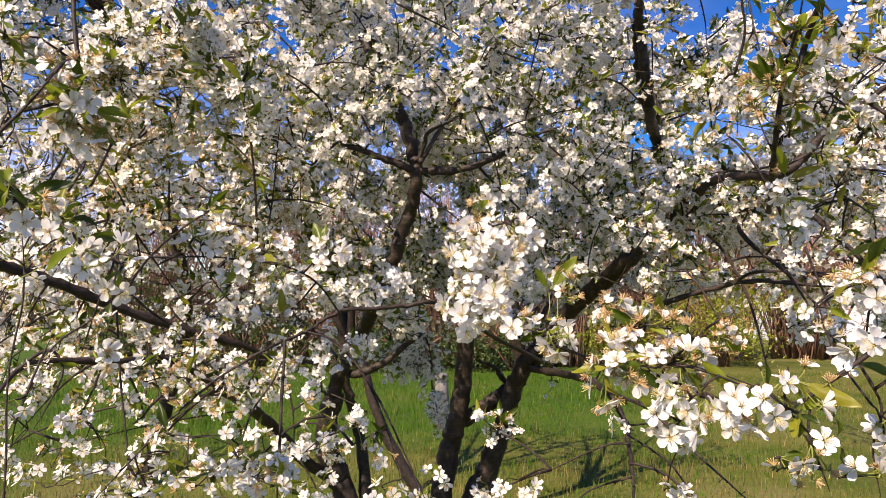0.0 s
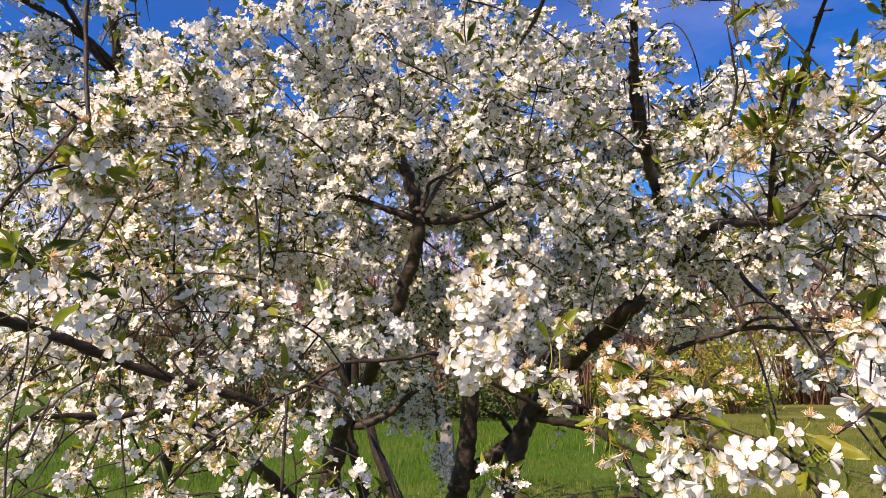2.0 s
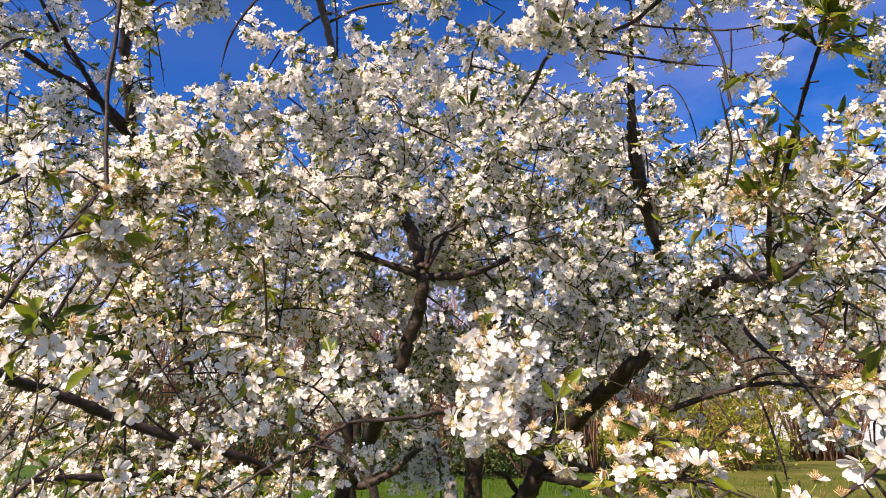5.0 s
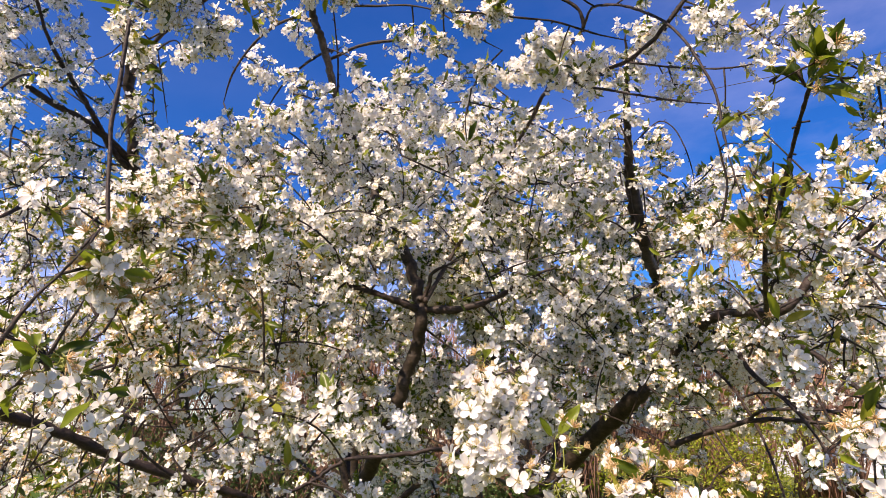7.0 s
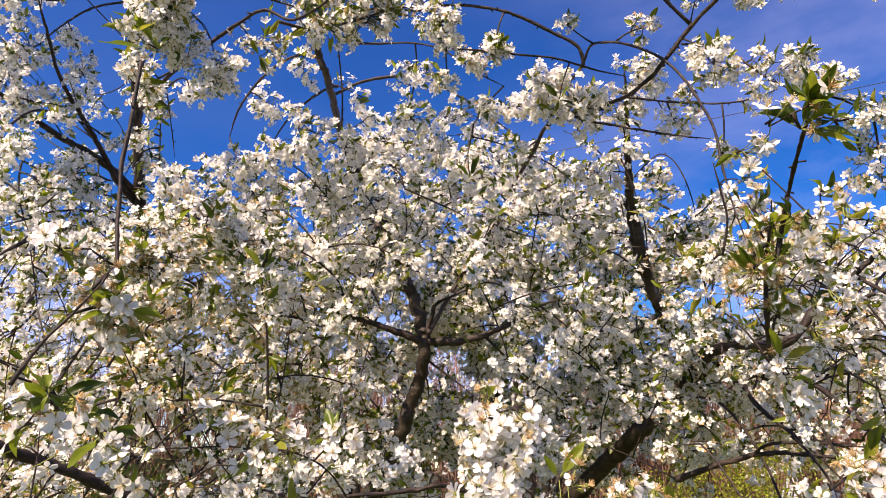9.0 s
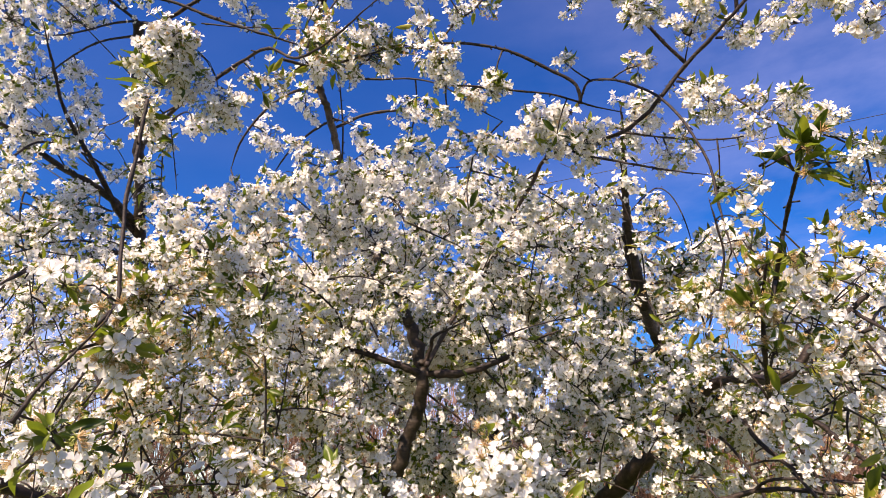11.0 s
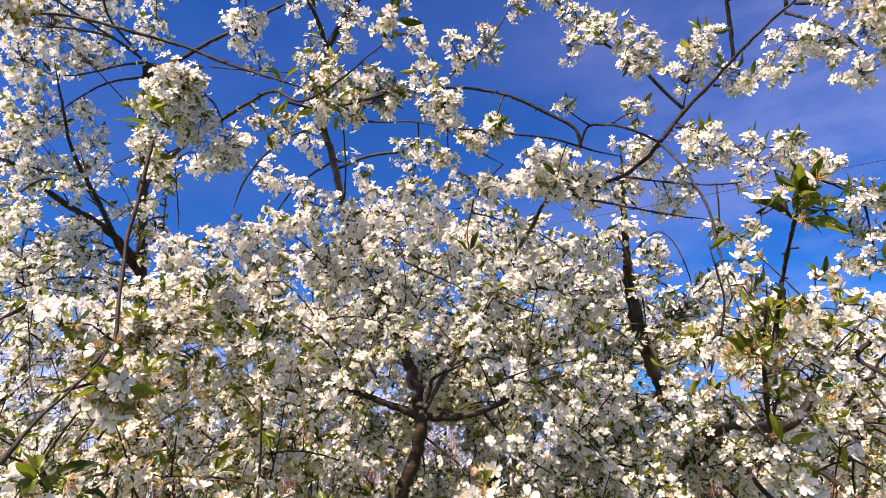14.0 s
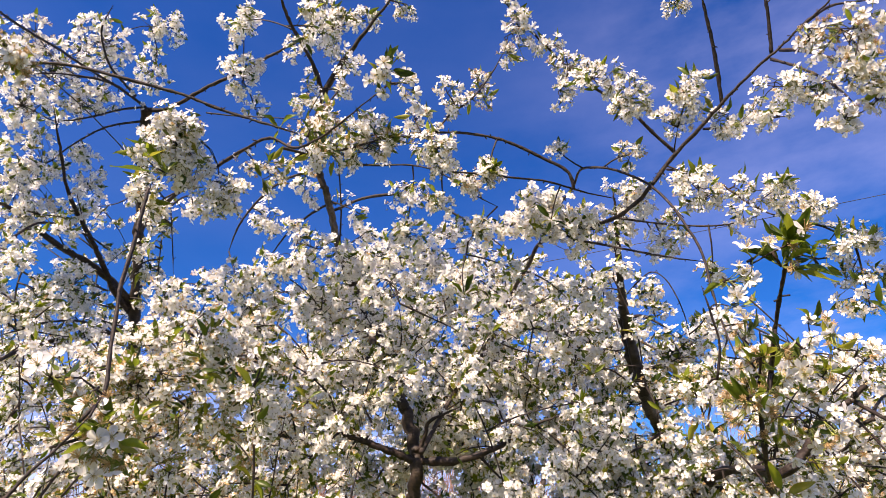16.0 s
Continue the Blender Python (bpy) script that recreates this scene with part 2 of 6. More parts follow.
def flower(seed, detail, lift, cup, petals=5, spent=False):
    """One blossom, facing +z. Slots: petal, stamen, faded stamen, green."""
    rng = np.random.default_rng(seed)
    out = []
    rows, cols = {0: (5, 5), 1: (3, 3), 2: (3, 2), 3: (3, 2)}[detail]
    gone = set() if petals == 5 else set(rng.permutation(5)[:5 - petals].tolist())
    for k in range(5):
        if k in gone:
            continue
        if detail > 1:
            a, w = lift + rng.uniform(-0.15, 0.15), cup * rng.uniform(0.002, 0.005)
            q = np.array([(0.0008, 0, 0), (0.0088, -0.0057, 0.0088 * a + w), (0.0142, -0.0028, 0.0142 * a + w), (0.0142, 0.0028, 0.0142 * a + w), (0.0088, 0.0057, 0.0088 * a + w)])
            f = [(0, 1, 2, 3, 4)]
            if detail == 3:
                q, f = np.array([q[0], q[1], (q[2] + q[3]) / 2, q[4]]), [(0, 1, 2, 3)]
            out.append((spin(q, k * 1.2566 + rng.uniform(-0.12, 0.12)), f, 2 if spent and k % 2 else 0))
            continue
        q = petal(rows, cols, lift + rng.uniform(-0.12, 0.12), cup * rng.uniform(0.7, 1.3), rng)
        out.append((spin(q, k * 1.2566 + rng.uniform(-0.12, 0.12)), grid_faces(rows, cols), 2 if spent and detail and k == 1 else 0))
    count = {0: 16, 1: 9, 2: 4, 3: 2}[detail]
    if spent:
        count = {0: 24, 1: 16, 2: 11, 3: 7}[detail]
    for k in range(count):
        a, tilt = k * 2.4 + rng.uniform(-0.3, 0.3), rng.uniform(0.15, 0.75 if not spent else 1.15)
        ln = rng.uniform(0.007, 0.0105)
        tip = np.array([math.cos(a) * math.sin(tilt), math.sin(a) * math.sin(tilt), math.cos(tilt)]) * ln
        wide = {0: 0.0002 if not spent else 0.00036, 1: 0.0005 if not spent else 0.0008, 2: 0.0009, 3: 0.001}[detail]
        if detail:
            w = np.array([-math.sin(a), math.cos(a), 0]) * wide
            out.append((np.array([(0, 0, 0.0004), tip - w, tip + w]), [(0, 1, 2)], 2 if spent else 1))
        else:
            out.append((*spike((0, 0, 0.0005), tip, wide * 1.2, wide), 2 if spent else 1))
        if detail == 0:
            out.append((*blob(tip, 0.00065), 2 if spent else 1))
    # calyx cup and sepals
    if detail < 2 or (spent and detail < 3):
        out.append((*spike((0, 0, -0.005), (0, 0, 0.0005), 0.0012, 0.0026), 3))
        if detail == 0:
            for k in range(5):
                a = k * 1.2566 + 0.63
                tip = np.array([math.cos(a) * 0.0055, math.sin(a) * 0.0055, -0.0035])
                out.append((*spike((math.cos(a) * 0.0015, math.sin(a) * 0.0015, -0.0005), tip, 0.0011, 0.0003), 3))
    else:
        c = [(0.0023 * math.cos(a), 0.0023 * math.sin(a), 0.0020) for a in (0, 2.09, 4.19)]
        out.append((np.array(c), [(0, 1, 2)], 3))
    return template(out)


def bud(detail):
    """A closed white bud in its green cup, pointing to +z."""
    return template([(*blob(np.array((0, 0, 0.0035)), 0.0036, 1.35), 0), (*spike((0, 0, -0.004), (0, 0, 0.0015), 0.001, 0.003), 3)][:2 if detail < 2 else 1])


def leaf_shape(seed, rows, cols, length, fold, curl):
    rng = np.random.default_rng(seed)
    us, vs = np.linspace(0, 1, rows), np.linspace(-1, 1, cols)
    out = []
    for u in us:
        half = length * 0.14 * math.sin(math.pi * min(1, u ** 0.85)) ** 0.8 + 0.0004
        for v in vs:
            x = (0.006 if rows > 4 else 0) + length * u
            z = fold * abs(v) * half - curl * length * u * u + 0.0012 * math.sin(9 * u + 3 * v) * (rows > 4) * abs(v)
            out.append((x * math.cos(0.25 * u), half * v, z))
    pieces = [(np.array(out), grid_faces(rows, cols), 0)]
    if rows > 4:
        pieces.append((*spike((0, 0, 0), (0.008, 0, 0), 0.0006, 0.0006), 1))
    return template(pieces)


FLOWERS = {d: [flower(11, d, 0.10, 0.25), flower(12, d, 0.30, 0.45), flower(13, d, 0.02, 0.30), flower(14, d, 0.75, 0.7),
               flower(15, d, 0.18, 0.35, petals=4), bud(d)] for d in (0, 1, 2, 3)}
SPENT = {d: [flower(21, d, 0.1, 0.2, petals=0, spent=True), flower(22, d, 0.15, 0.3, petals=1, spent=True), flower(23, d, -0.1, 0.2, petals=2, spent=True)] for d in (0, 1, 2, 3)}
LEAVES = {0: [leaf_shape(31, 9, 5, 0.031, 0.6, 0.12), leaf_shape(32, 9, 5, 0.027, 0.95, 0.28), leaf_shape(33, 9, 5, 0.034, 0.45, -0.05)],
          1: [leaf_shape(34, 5, 3, 0.036, 0.6, 0.15), leaf_shape(35, 5, 3, 0.030, 0.9, 0.3)],
          2: [leaf_shape(36, 4, 3, 0.034, 0.6, 0.15)], 3: [template([(np.array([(0, 0, 0), (0.018, -0.008, 0.003), (0.036, 0, -0.003), (0.018, 0.008, 0.003)]), [(0, 1, 2), (0, 2, 3)], 0)])]}


def frames_of(ways, rng):
    """Turned frames whose z goes along each way."""
    z = ways / np.linalg.norm(ways, axis=1)[:, None]
    r = rng.standard_normal(z.shape)
    x = np.cross(r, z)
    x /= np.linalg.norm(x, axis=1)[:, None]
    return np.stack([x, np.cross(z, x), z], 2)


def posed(rot, at, size):
    m = np.zeros((len(at), 4, 4))
    m[:, :3, :3] = rot * np.asarray(size).reshape(-1, 1, 1)
    m[:, :3, 3] = at
    m[:, 3, 3] = 1
    return m


# ---- tree book-keeping ----
class Tree:
    def __init__(self, base, label, group=""):
        self.ob = thing("cherry_tree", base, label, "tree", group)
        self.rng = np.random.default_rng(len(bpy.data.objects) + 5)
        self.wood = []            # points along all boughs
        self.heads = []           # flower heads: place, way, flowers, spent share, leaves
        self.twigs = Soup()

    def near_wood(self, p, share=1.0):
        w = self.woods()
        if share < 1:
            w = w[self.rng.random(len(w)) < share]
        return w[np.argmin(((w - p) ** 2).sum(1))]

    def woods(self):
        return np.vstack(self.wood)

    def twig(self, a, b, r0, r1, bend=0.12, sides=4):
        a, b = np.asarray(a, float), np.asarray(b, float)
        ln = np.linalg.norm(b - a)
        if ln < 0.004:
            return np.array([a, b])
        mid = (a + b) / 2 + self.rng.standard_normal(3) * ln * bend + np.array([0, 0, ln * 0.10])
        q = np.linspace(0, 1, 3 + min(6, int(ln / 0.05)))[:, None]
        pts = (1 - q) ** 2 * a + 2 * q * (1 - q) * mid + q ** 2 * b
        tube(self.twigs, pts, np.linspace(r0, r1, len(pts)), sides)
        return pts

    def head(self, p, way, flowers, spent, leaves):
        self.heads.append((np.asarray(p, float), np.asarray(way, float), int(flowers), spent, leaves))


def bough(tree, name, points, r0, r1, bloom=0, leaf=0):
    """A limb along the given points, and flower heads along it: bloom heads to the metre."""
    rng = tree.rng
    steps = 7 if r0 > 0.012 else 5
    pts = spline(points, steps)
    pts = pts + rng.standard_normal(pts.shape) * min(0.004, 0.12 * max(r0, r1)) * 0.6
    run = np.concatenate([[0], np.cumsum(np.linalg.norm(np.diff(pts, axis=0), axis=1))])
    radii = r0 + (r1 - r0) * (run / run[-1]) ** {"trunk": 0.45, "stem": 0.62}.get(name, 1.0)
    ends = np.minimum(1, (1 - run / run[-1] if r1 <= r0 else run / run[-1]) / 0.18)
    if name not in ("trunk", "stem") and min(r0, r1) < 0.008:
        radii = radii * (0.35 + 0.65 * ends)
    big = max(r0, r1) > 0.013
    soup = Soup()
    tube(soup, pts, radii, 14 if big else 7, 0, rng, 0.035 if big else 0.09)
    # short spurs and bud scars
    for _ in range(int(run[-1] * (14 if big else 34))):
        k = rng.integers(0, len(pts) - 1)
        at = pts[k] + (pts[k + 1] - pts[k]) * rng.random()
        way = rng.standard_normal(3)
        ln = radii[k] + rng.uniform(0.002, 0.007)
        q = np.array([at, at + way / np.linalg.norm(way) * ln])
        tube(soup, np.vstack([q[0], q.mean(0), q[1]]), [radii[k] * 0.5, min(radii[k] * 0.45, 0.002), 0.0009], 4)
    label = {"trunk": "dark cracked bark, worn and greyish", "stem": "dark brown cracked bark"}.get(name, "")
    part(name, soup.mesh(name, [m_bark if big else m_young]), tree.ob, label)
    tree.wood.append(pts)
    for _ in range(int(round(bloom * run[-1]))):
        k = rng.integers(len(pts) // 6, len(pts))
        off = rng.standard_normal(3)
        off /= np.linalg.norm(off)
        p = pts[k] + off * (radii[k] + rng.uniform(0.004, 0.022))
        tree.twig(pts[k], p, 0.0016, 0.0012)
        tree.head(p, off + np.array([0, 0, 0.2]), rng.integers(3, 6), 0.12, int(rng.random() < 0.45))
    for _ in range(int(round(leaf * run[-1]))):
        k = rng.integers(0, len(pts))
        off = rng.standard_normal(3)
        tree.head(pts[k], off, 0, 0, 3)


PUFFS = []
ROSETTES = []


def rosette(tree, base, tips):
    ROSETTES.append((tree, np.array(base), np.array(tips)))


def grow_rosettes():
    """Large young leaves that spring from one bud."""
    for tree, base, tips in ROSETTES:
        rng = tree.rng
        root = tree.near_wood(base)
        tree.twig(root, base, 0.0017, 0.0012, 0.08, 5)
        for tip in tips:
            d = tip - base
            d = d + rng.standard_normal(3) * (0.1, 0.2, 0.1) * np.linalg.norm(d)
            x = d / np.linalg.norm(d)
            y = np.cross(rng.standard_normal(3) * 0.5 + np.array([0.1, -0.7, 0.8]), x)
            y /= np.linalg.norm(y)
            rot = np.stack([x, y, np.cross(x, y)], 1)
            k = int(rng.integers(0, 3))
            lf = part("leaf", LEAF_MESH[k], tree.ob)
            size = np.linalg.norm(d) / (0.037, 0.033, 0.040)[k]
            lf.matrix_world = Matrix(posed(rot[None], base[None], [size])[0].tolist())



def puff(tree, at, rx, rz, n, spent, leaf):
    PUFFS.append((tree, np.array(at), rx, rz, n, spent, leaf))


def grow_puffs():
    for tree, at, rx, rz, n, spent, leaf in PUFFS:
        rng = tree.rng
        root = tree.near_wood(at)
        way = at - root + rng.standard_normal(3) * 0.3 * rx
        far = at + way / (np.linalg.norm(way) + 1e-9) * (0.35 * rx, 0.35 * rx, 0.35 * rz)
        thin_down = 0.85 if at[1] > 0.8 else 0.45
        axis = np.vstack([tree.twig(root, at, 0.0024 * thin_down, 0.0015 * thin_down, 0.08, 5), tree.twig(at, far, 0.0015 * thin_down, 0.0008, 0.1, 4)])
        if len(axis) > 2:
            tree.wood.append(axis)
        inset = 0.018 if at[1] < 0.7 else 0.010        # room for the stalks
        count = max(1, int(round(n / (3.6 if at[1] < 0.8 else 8.5))))
        for _ in range(count):
            u = rng.standard_normal(3)
            u *= rng.random() ** 0.4 / np.linalg.norm(u)
            p = at + u * (max(rx - inset, rx * 0.35), (rx + rz) * 0.41, max(rz - inset, rz * 0.35))
            some = axis[rng.random(len(axis)) < 0.6]
            some = some if len(some) else axis
            stub = some[np.argmin(((some - p) ** 2).sum(1))]
            tree.twig(stub, p, 0.0009, 0.0006, 0.22, 4)
            way = u * 0.8 + rng.standard_normal(3) * 0.5 + np.array([0.1, -0.25, 0.15])
            k = n / count
            tree.head(p, way, int(k) + int(rng.random() < k - int(k)), spent, int(rng.poisson(leaf * 2.2 + (1.5 if at[1] > 0.8 else 0.15))))


def crown(tree, centre, radii, twigs, heads, spent=0.14, leafy=0.75, share=0.1):
    """Twigs that fill a lobe of the crown, set with flower heads."""
    rng, wood = tree.rng, tree.woods()
    heads = max(4, round(heads * 0.52))
    for turn in range(twigs):
        if turn % 40 == 39:
            wood = tree.woods()
        u = rng.standard_normal(3)
        u *= rng.random() ** 0.36 / np.linalg.norm(u)
        tip = np.array(centre) + u * radii
        some = wood[rng.random(len(wood)) < share]
        root = some[np.argmin(((some - tip) ** 2).sum(1))]
        d = tip - root
        ln = np.linalg.norm(d)
        if ln > 0.75:
            root = tip - d / ln * 0.75
        pts = tree.twig(root, tip, 0.0028, 0.0011, 0.14, 4)
        if ln > 0.12:
            tree.wood.append(pts[1:])
        for _ in range(heads):
            q = rng.uniform(0.15, 1.0) * (len(pts) - 1)
            k = min(int(q), len(pts) - 2)
            off = rng.standard_normal(3)
            off /= np.linalg.norm(off)
            p = pts[k] + (pts[k + 1] - pts[k]) * (q - k) + off * rng.uniform(0.006, 0.03)
            tree.head(p, off + np.array([0, -0.1, 0.15]), rng.integers(8, 14), spent, int(rng.integers(3, 7)) if rng.random() < leafy * 0.9 else int(rng.random() < 0.3))


NEAR_Y, MID_Y, FAR_Y = 0.68, 1.08, 1.55


def finish(tree, near=True):
    """Turn the flower heads into blossoms: those by the path's side one by one, the rest together."""
    rng = tree.rng
    stuff, greens = Soup(), Soup()
    bins, stalk_a, stalk_b = {}, [], []
    close = 0
    for at, way, count, spent, leaves in tree.heads:
        lod = 0 if at[1] < NEAR_Y and near else 1 if at[1] < MID_Y else 2 if at[1] < FAR_Y else 3
        way = way / (np.linalg.norm(way) + 1e-9)
        if count:
            ways = way + rng.standard_normal((count, 3)) * 0.8
            ways /= np.linalg.norm(ways, axis=1)[:, None]
            ends = at + ways * rng.uniform(0.011, 0.024, (count, 1)) - np.array([0, 0, 0.004])
            face = ways + rng.standard_normal((count, 3)) * 0.55 + np.array([-0.22, -0.45, 0.42]) * (1.0 if lod else 0.6)
            rots = frames_of(face, rng)
            sizes = rng.uniform(0.62, 0.92, count) * (0.76 if lod > 1 else 0.86 if lod else 0.92)
            old = rng.random(count) < spent
            kinds = np.where(old, rng.integers(0, 3, count), rng.choice(6, count, p=[0.33, 0.23, 0.22, 0.08, 0.08, 0.06]))
        if lod == 0:
            close += 1
            stalks = Soup()
            tube(stalks, np.array([at - way * 0.006, at, at + way * 0.003]), [0.0011, 0.0012, 0.0006], 6, 1)
            for k in range(count):
                mid = (at + ends[k]) / 2 - np.array([0, 0, 0.002])
                tube(stalks, np.array([at, mid, ends[k] - rots[k][:, 2] * 0.004 * sizes[k]]), [0.0005, 0.00045, 0.0007], 5)
            cl = part("spur", stalks.mesh("spur", [m_stalk, m_young]), tree.ob)
            for k in range(count):
                me = (SPENT_MESH if old[k] else FLOWER_MESH)[int(kinds[k])]
                fl = new("blossom", me)
                fl.parent = cl
                fl.matrix_basis = Matrix(posed(rots[k][None], ends[k][None], [sizes[k]])[0].tolist())
                if old[k]:
                    tagged(fl, "faded blossom with tan stamens and few petals")
            for m in leaf_poses(at, way, leaves, rng):
                lf = new("leaf", LEAF_MESH[int(rng.integers(0, 3))])
                lf.parent = cl
                lf.matrix_basis = Matrix(m.tolist())
            continue
        if count:
            ms = posed(rots, ends, sizes)
            for k in range(count):
                bins.setdefault((lod, bool(old[k]), int(kinds[k])), []).append(ms[k])
                if lod == 1:
                    stalk_a.append(at)
                    stalk_b.append(ends[k])
        if leaves:
            ms = leaf_poses(at, way, leaves, rng)
            ms[:, :3, :3] *= 0.98
            greens.add(LEAVES[lod][rng.integers(0, len(LEAVES[lod]))], ms)
    for (lod, gone, kind), ms in bins.items():
        stuff.add((SPENT if gone else FLOWERS)[lod][kind], ms)
    if stalk_a:
        a, e = np.array(stalk_a), np.array(stalk_b)
        w = np.cross(e - a, (0.2, 1.0, 0.3))
        w *= 0.0006 / (np.linalg.norm(w, axis=1)[:, None] + 1e-9)
        u = np.cross(e - a, w)
        u *= 0.0006 / (np.linalg.norm(u, axis=1)[:, None] + 1e-9)
        v = np.stack([a + w, a - w / 2 + u, a - w / 2 - u, e + w, e - w / 2 + u, e - w / 2 - u], 1)
        f = np.array([(0, 1, 4, 3), (1, 2, 5, 4), (2, 0, 3, 5)]).ravel()
        stuff.raw(v.reshape(-1, 3), (f[None] + 6 * np.arange(len(a))[:, None]).ravel(), [4] * 3 * len(a), 3)
    if stuff.n:
        part("blossoms", stuff.mesh("blossoms", [m_petal, m_stamen, m_faded, m_stalk]), tree.ob, "dense white five-petalled blossoms, some faded to tan", "stuff")
    if greens.n:
        part("leaves", greens.mesh("leaves", [m_leaf, m_stalk]), tree.ob, "small young yellow-green leaves", "stuff")
    if tree.twigs.n:
        part("twigs", tree.twigs.mesh("twigs", [m_young]), tree.ob, "thin red-brown twigs", "stuff")
    return close


def leaf_poses(at, way, n, rng):
    """Leaves in a loose rosette: x runs along each leaf."""
    if n <= 0:
        return np.zeros((0, 4, 4))
    d = way * 0.75 + rng.standard_normal((n, 3)) * 0.6 + np.array([0, 0, 0.25])
    rot = frames_of(d, rng)
    rot = np.stack([rot[:, :, 2], rot[:, :, 0], rot[:, :, 1]], 2)
    return posed(rot, np.repeat(np.asarray(at)[None], n, 0), rng.uniform(0.6, 1.25, n) * 0.85)


def one_mesh(name, tpl, mats):
    s = Soup()
    s.add(tpl, np.eye(4)[None])
    return s.mesh(name, mats)


FLOWER_MESH = [one_mesh("blossom", t, [m_petal_one, m_stamen, m_faded, m_stalk]) for t in FLOWERS[0]]
SPENT_MESH = [one_mesh("faded_blossom", t, [m_petal_one, m_stamen, m_faded, m_stalk]) for t in SPENT[0]]
LEAF_MESH = [one_mesh("leaf", t, [m_leaf_one, m_stalk]) for t in LEAVES[0]]


# ---- ground ----
def ground_height(x, y):
    z = 0.03 * noise.noise(Vector((x * 0.9, y * 0.9, 0))) + 0.10 * noise.noise(Vector((x * 0.15, y * 0.15, 3.0)))
    return z


def dryness(x, y):
    """0 in the green strip under the trees, 1 on the dry meadow before and beside it."""
    edge = 6.9 + 0.9 * noise.noise(Vector((x * 0.5, y * 0.5, 5.0)))
    front = 1.0 - min(1.0, max(0.0, (y - edge) / 2.2))
    beside = min(1.0, max(0.0, (x - 0.16 * y - 0.9 + 0.7 * noise.noise(Vector((x * 0.4, y * 0.3, 7.0)))) / 2.0))
    return max(front, beside) * (0.75 + 0.35 * noise.noise(Vector((x * 1.3, y * 1.3, 2.0))))


mat, nt, bsdf = material("grass_ground")
blotch = noise_tex(nt, 0.55, 5.0, 0.6)
fine = noise_tex(nt, 26.0, 4.0, 0.65)
dry = nt.nodes.new("ShaderNodeAttribute")
dry.attribute_name = "dryness"


def blend(fac, one, two):
    node = nt.nodes.new("ShaderNodeMix")
    node.data_type = "RGBA"
    nt.links.new(fac, node.inputs["Factor"])
    nt.links.new(one, node.inputs["A"])
    nt.links.new(two, node.inputs["B"])
    return node.outputs["Result"]


lush = ramp(nt, blotch, [(0.4, (0.025, 0.085, 0.005)), (0.58, (0.05, 0.11, 0.009)), (0.72, (0.10, 0.12, 0.03))])
straw = ramp(nt, blotch, [(0.38, (0.085, 0.095, 0.014)), (0.52, (0.16, 0.145, 0.035)), (0.66, (0.23, 0.18, 0.075))])
soil = ramp(nt, fine, [(0.4, (0.025, 0.042, 0.007)), (0.6, (0.08, 0.11, 0.017)), (0.72, (0.18, 0.15, 0.06))])
half = nt.nodes.new("ShaderNodeValue")
half.outputs[0].default_value = 0.4
nt.links.new(blend(half.outputs[0], blend(dry.outputs["Fac"], lush, straw), soil), bsdf.inputs["Base Color"])
bsdf.inputs["Roughness"].default_value, bsdf.inputs["Specular IOR Level"].default_value = 0.95, 0.15
bump(nt, bsdf, fine, 0.8, 0.03)
m_ground = mat
soup = Soup()
ax = np.sign(np.linspace(-1, 1, 161)) * np.abs(np.linspace(-1, 1, 161)) ** 4 * 900
ay = ax + 6.0
gv = np.array([(x, y, ground_height(x, y) if abs(x) < 40 and abs(y) < 60 else 0) for y in ay for x in ax])
gf = grid_faces(161, 161)
soup.raw(gv, np.array(gf).ravel(), [4] * len(gf), 0)
ground_mesh = soup.mesh("ground", [m_ground])
ground_mesh.attributes.new("dryness", "FLOAT", "POINT").data.foreach_set("value", [dryness(x, y) for x, y, z in gv])
ground = tagged(new("ground", ground_mesh), "sunlit meadow of green and straw-coloured grass", "ground", kind="structure")

m_grass = thin("grass_blade", [(0.0, (0.03, 0.11, 0.005)), (0.55, (0.06, 0.165, 0.008)), (0.88, (0.11, 0.17, 0.02)), (1.0, (0.24, 0.22, 0.07))], 0.35, 0.6, 0.15)
m_straw = thin("grass_blade_dry", [(0.0, (0.09, 0.12, 0.015)), (0.5, (0.17, 0.17, 0.035)), (0.85, (0.26, 0.22, 0.08)), (1.0, (0.36, 0.28, 0.13))], 0.3, 0.6, 0.15)
rng = np.random.default_rng(3)
blade = template([(np.array([(-0.6, 0, 0), (0.6, 0, 0), (0.34, 0.12, 0.62), (-0.34, 0.12, 0.62), (0.1, 0.42, 1.0)]), [(0, 1, 2, 3), (3, 2, 4)], 0)])
N = 90000
gx, gy = rng.uniform(-1, 1, N), rng.random(N) ** 1.3
gy = 2.0 + gy * 15.0
gx = gx * gy * 0.95
sere = np.array([dryness(x, y) for x, y in zip(gx, gy)]) > rng.random(N)
tuft = np.array([0.8 + 0.9 * noise.noise(Vector((x * 0.7, y * 0.7, 9))) + 0.5 * noise.noise(Vector((x * 3.1, y * 3.1, 4))) for x, y in zip(gx, gy)]).clip(0.25, 2.2)
tall = rng.uniform(0.05, 0.15, N) * tuft * np.where(sere, 0.7, 1.15)
ang = rng.uniform(0, 6.283, N)
m = np.zeros((N, 4, 4))
wide = 0.003 + 0.0005 * gy
m[:, 0, 0], m[:, 0, 1], m[:, 1, 0], m[:, 1, 1] = np.cos(ang) * wide, -np.sin(ang) * tall, np.sin(ang) * wide, np.cos(ang) * tall
m[:, 2, 2], m[:, 3, 3] = tall, 1
m[:, 0, 3], m[:, 1, 3] = gx, gy
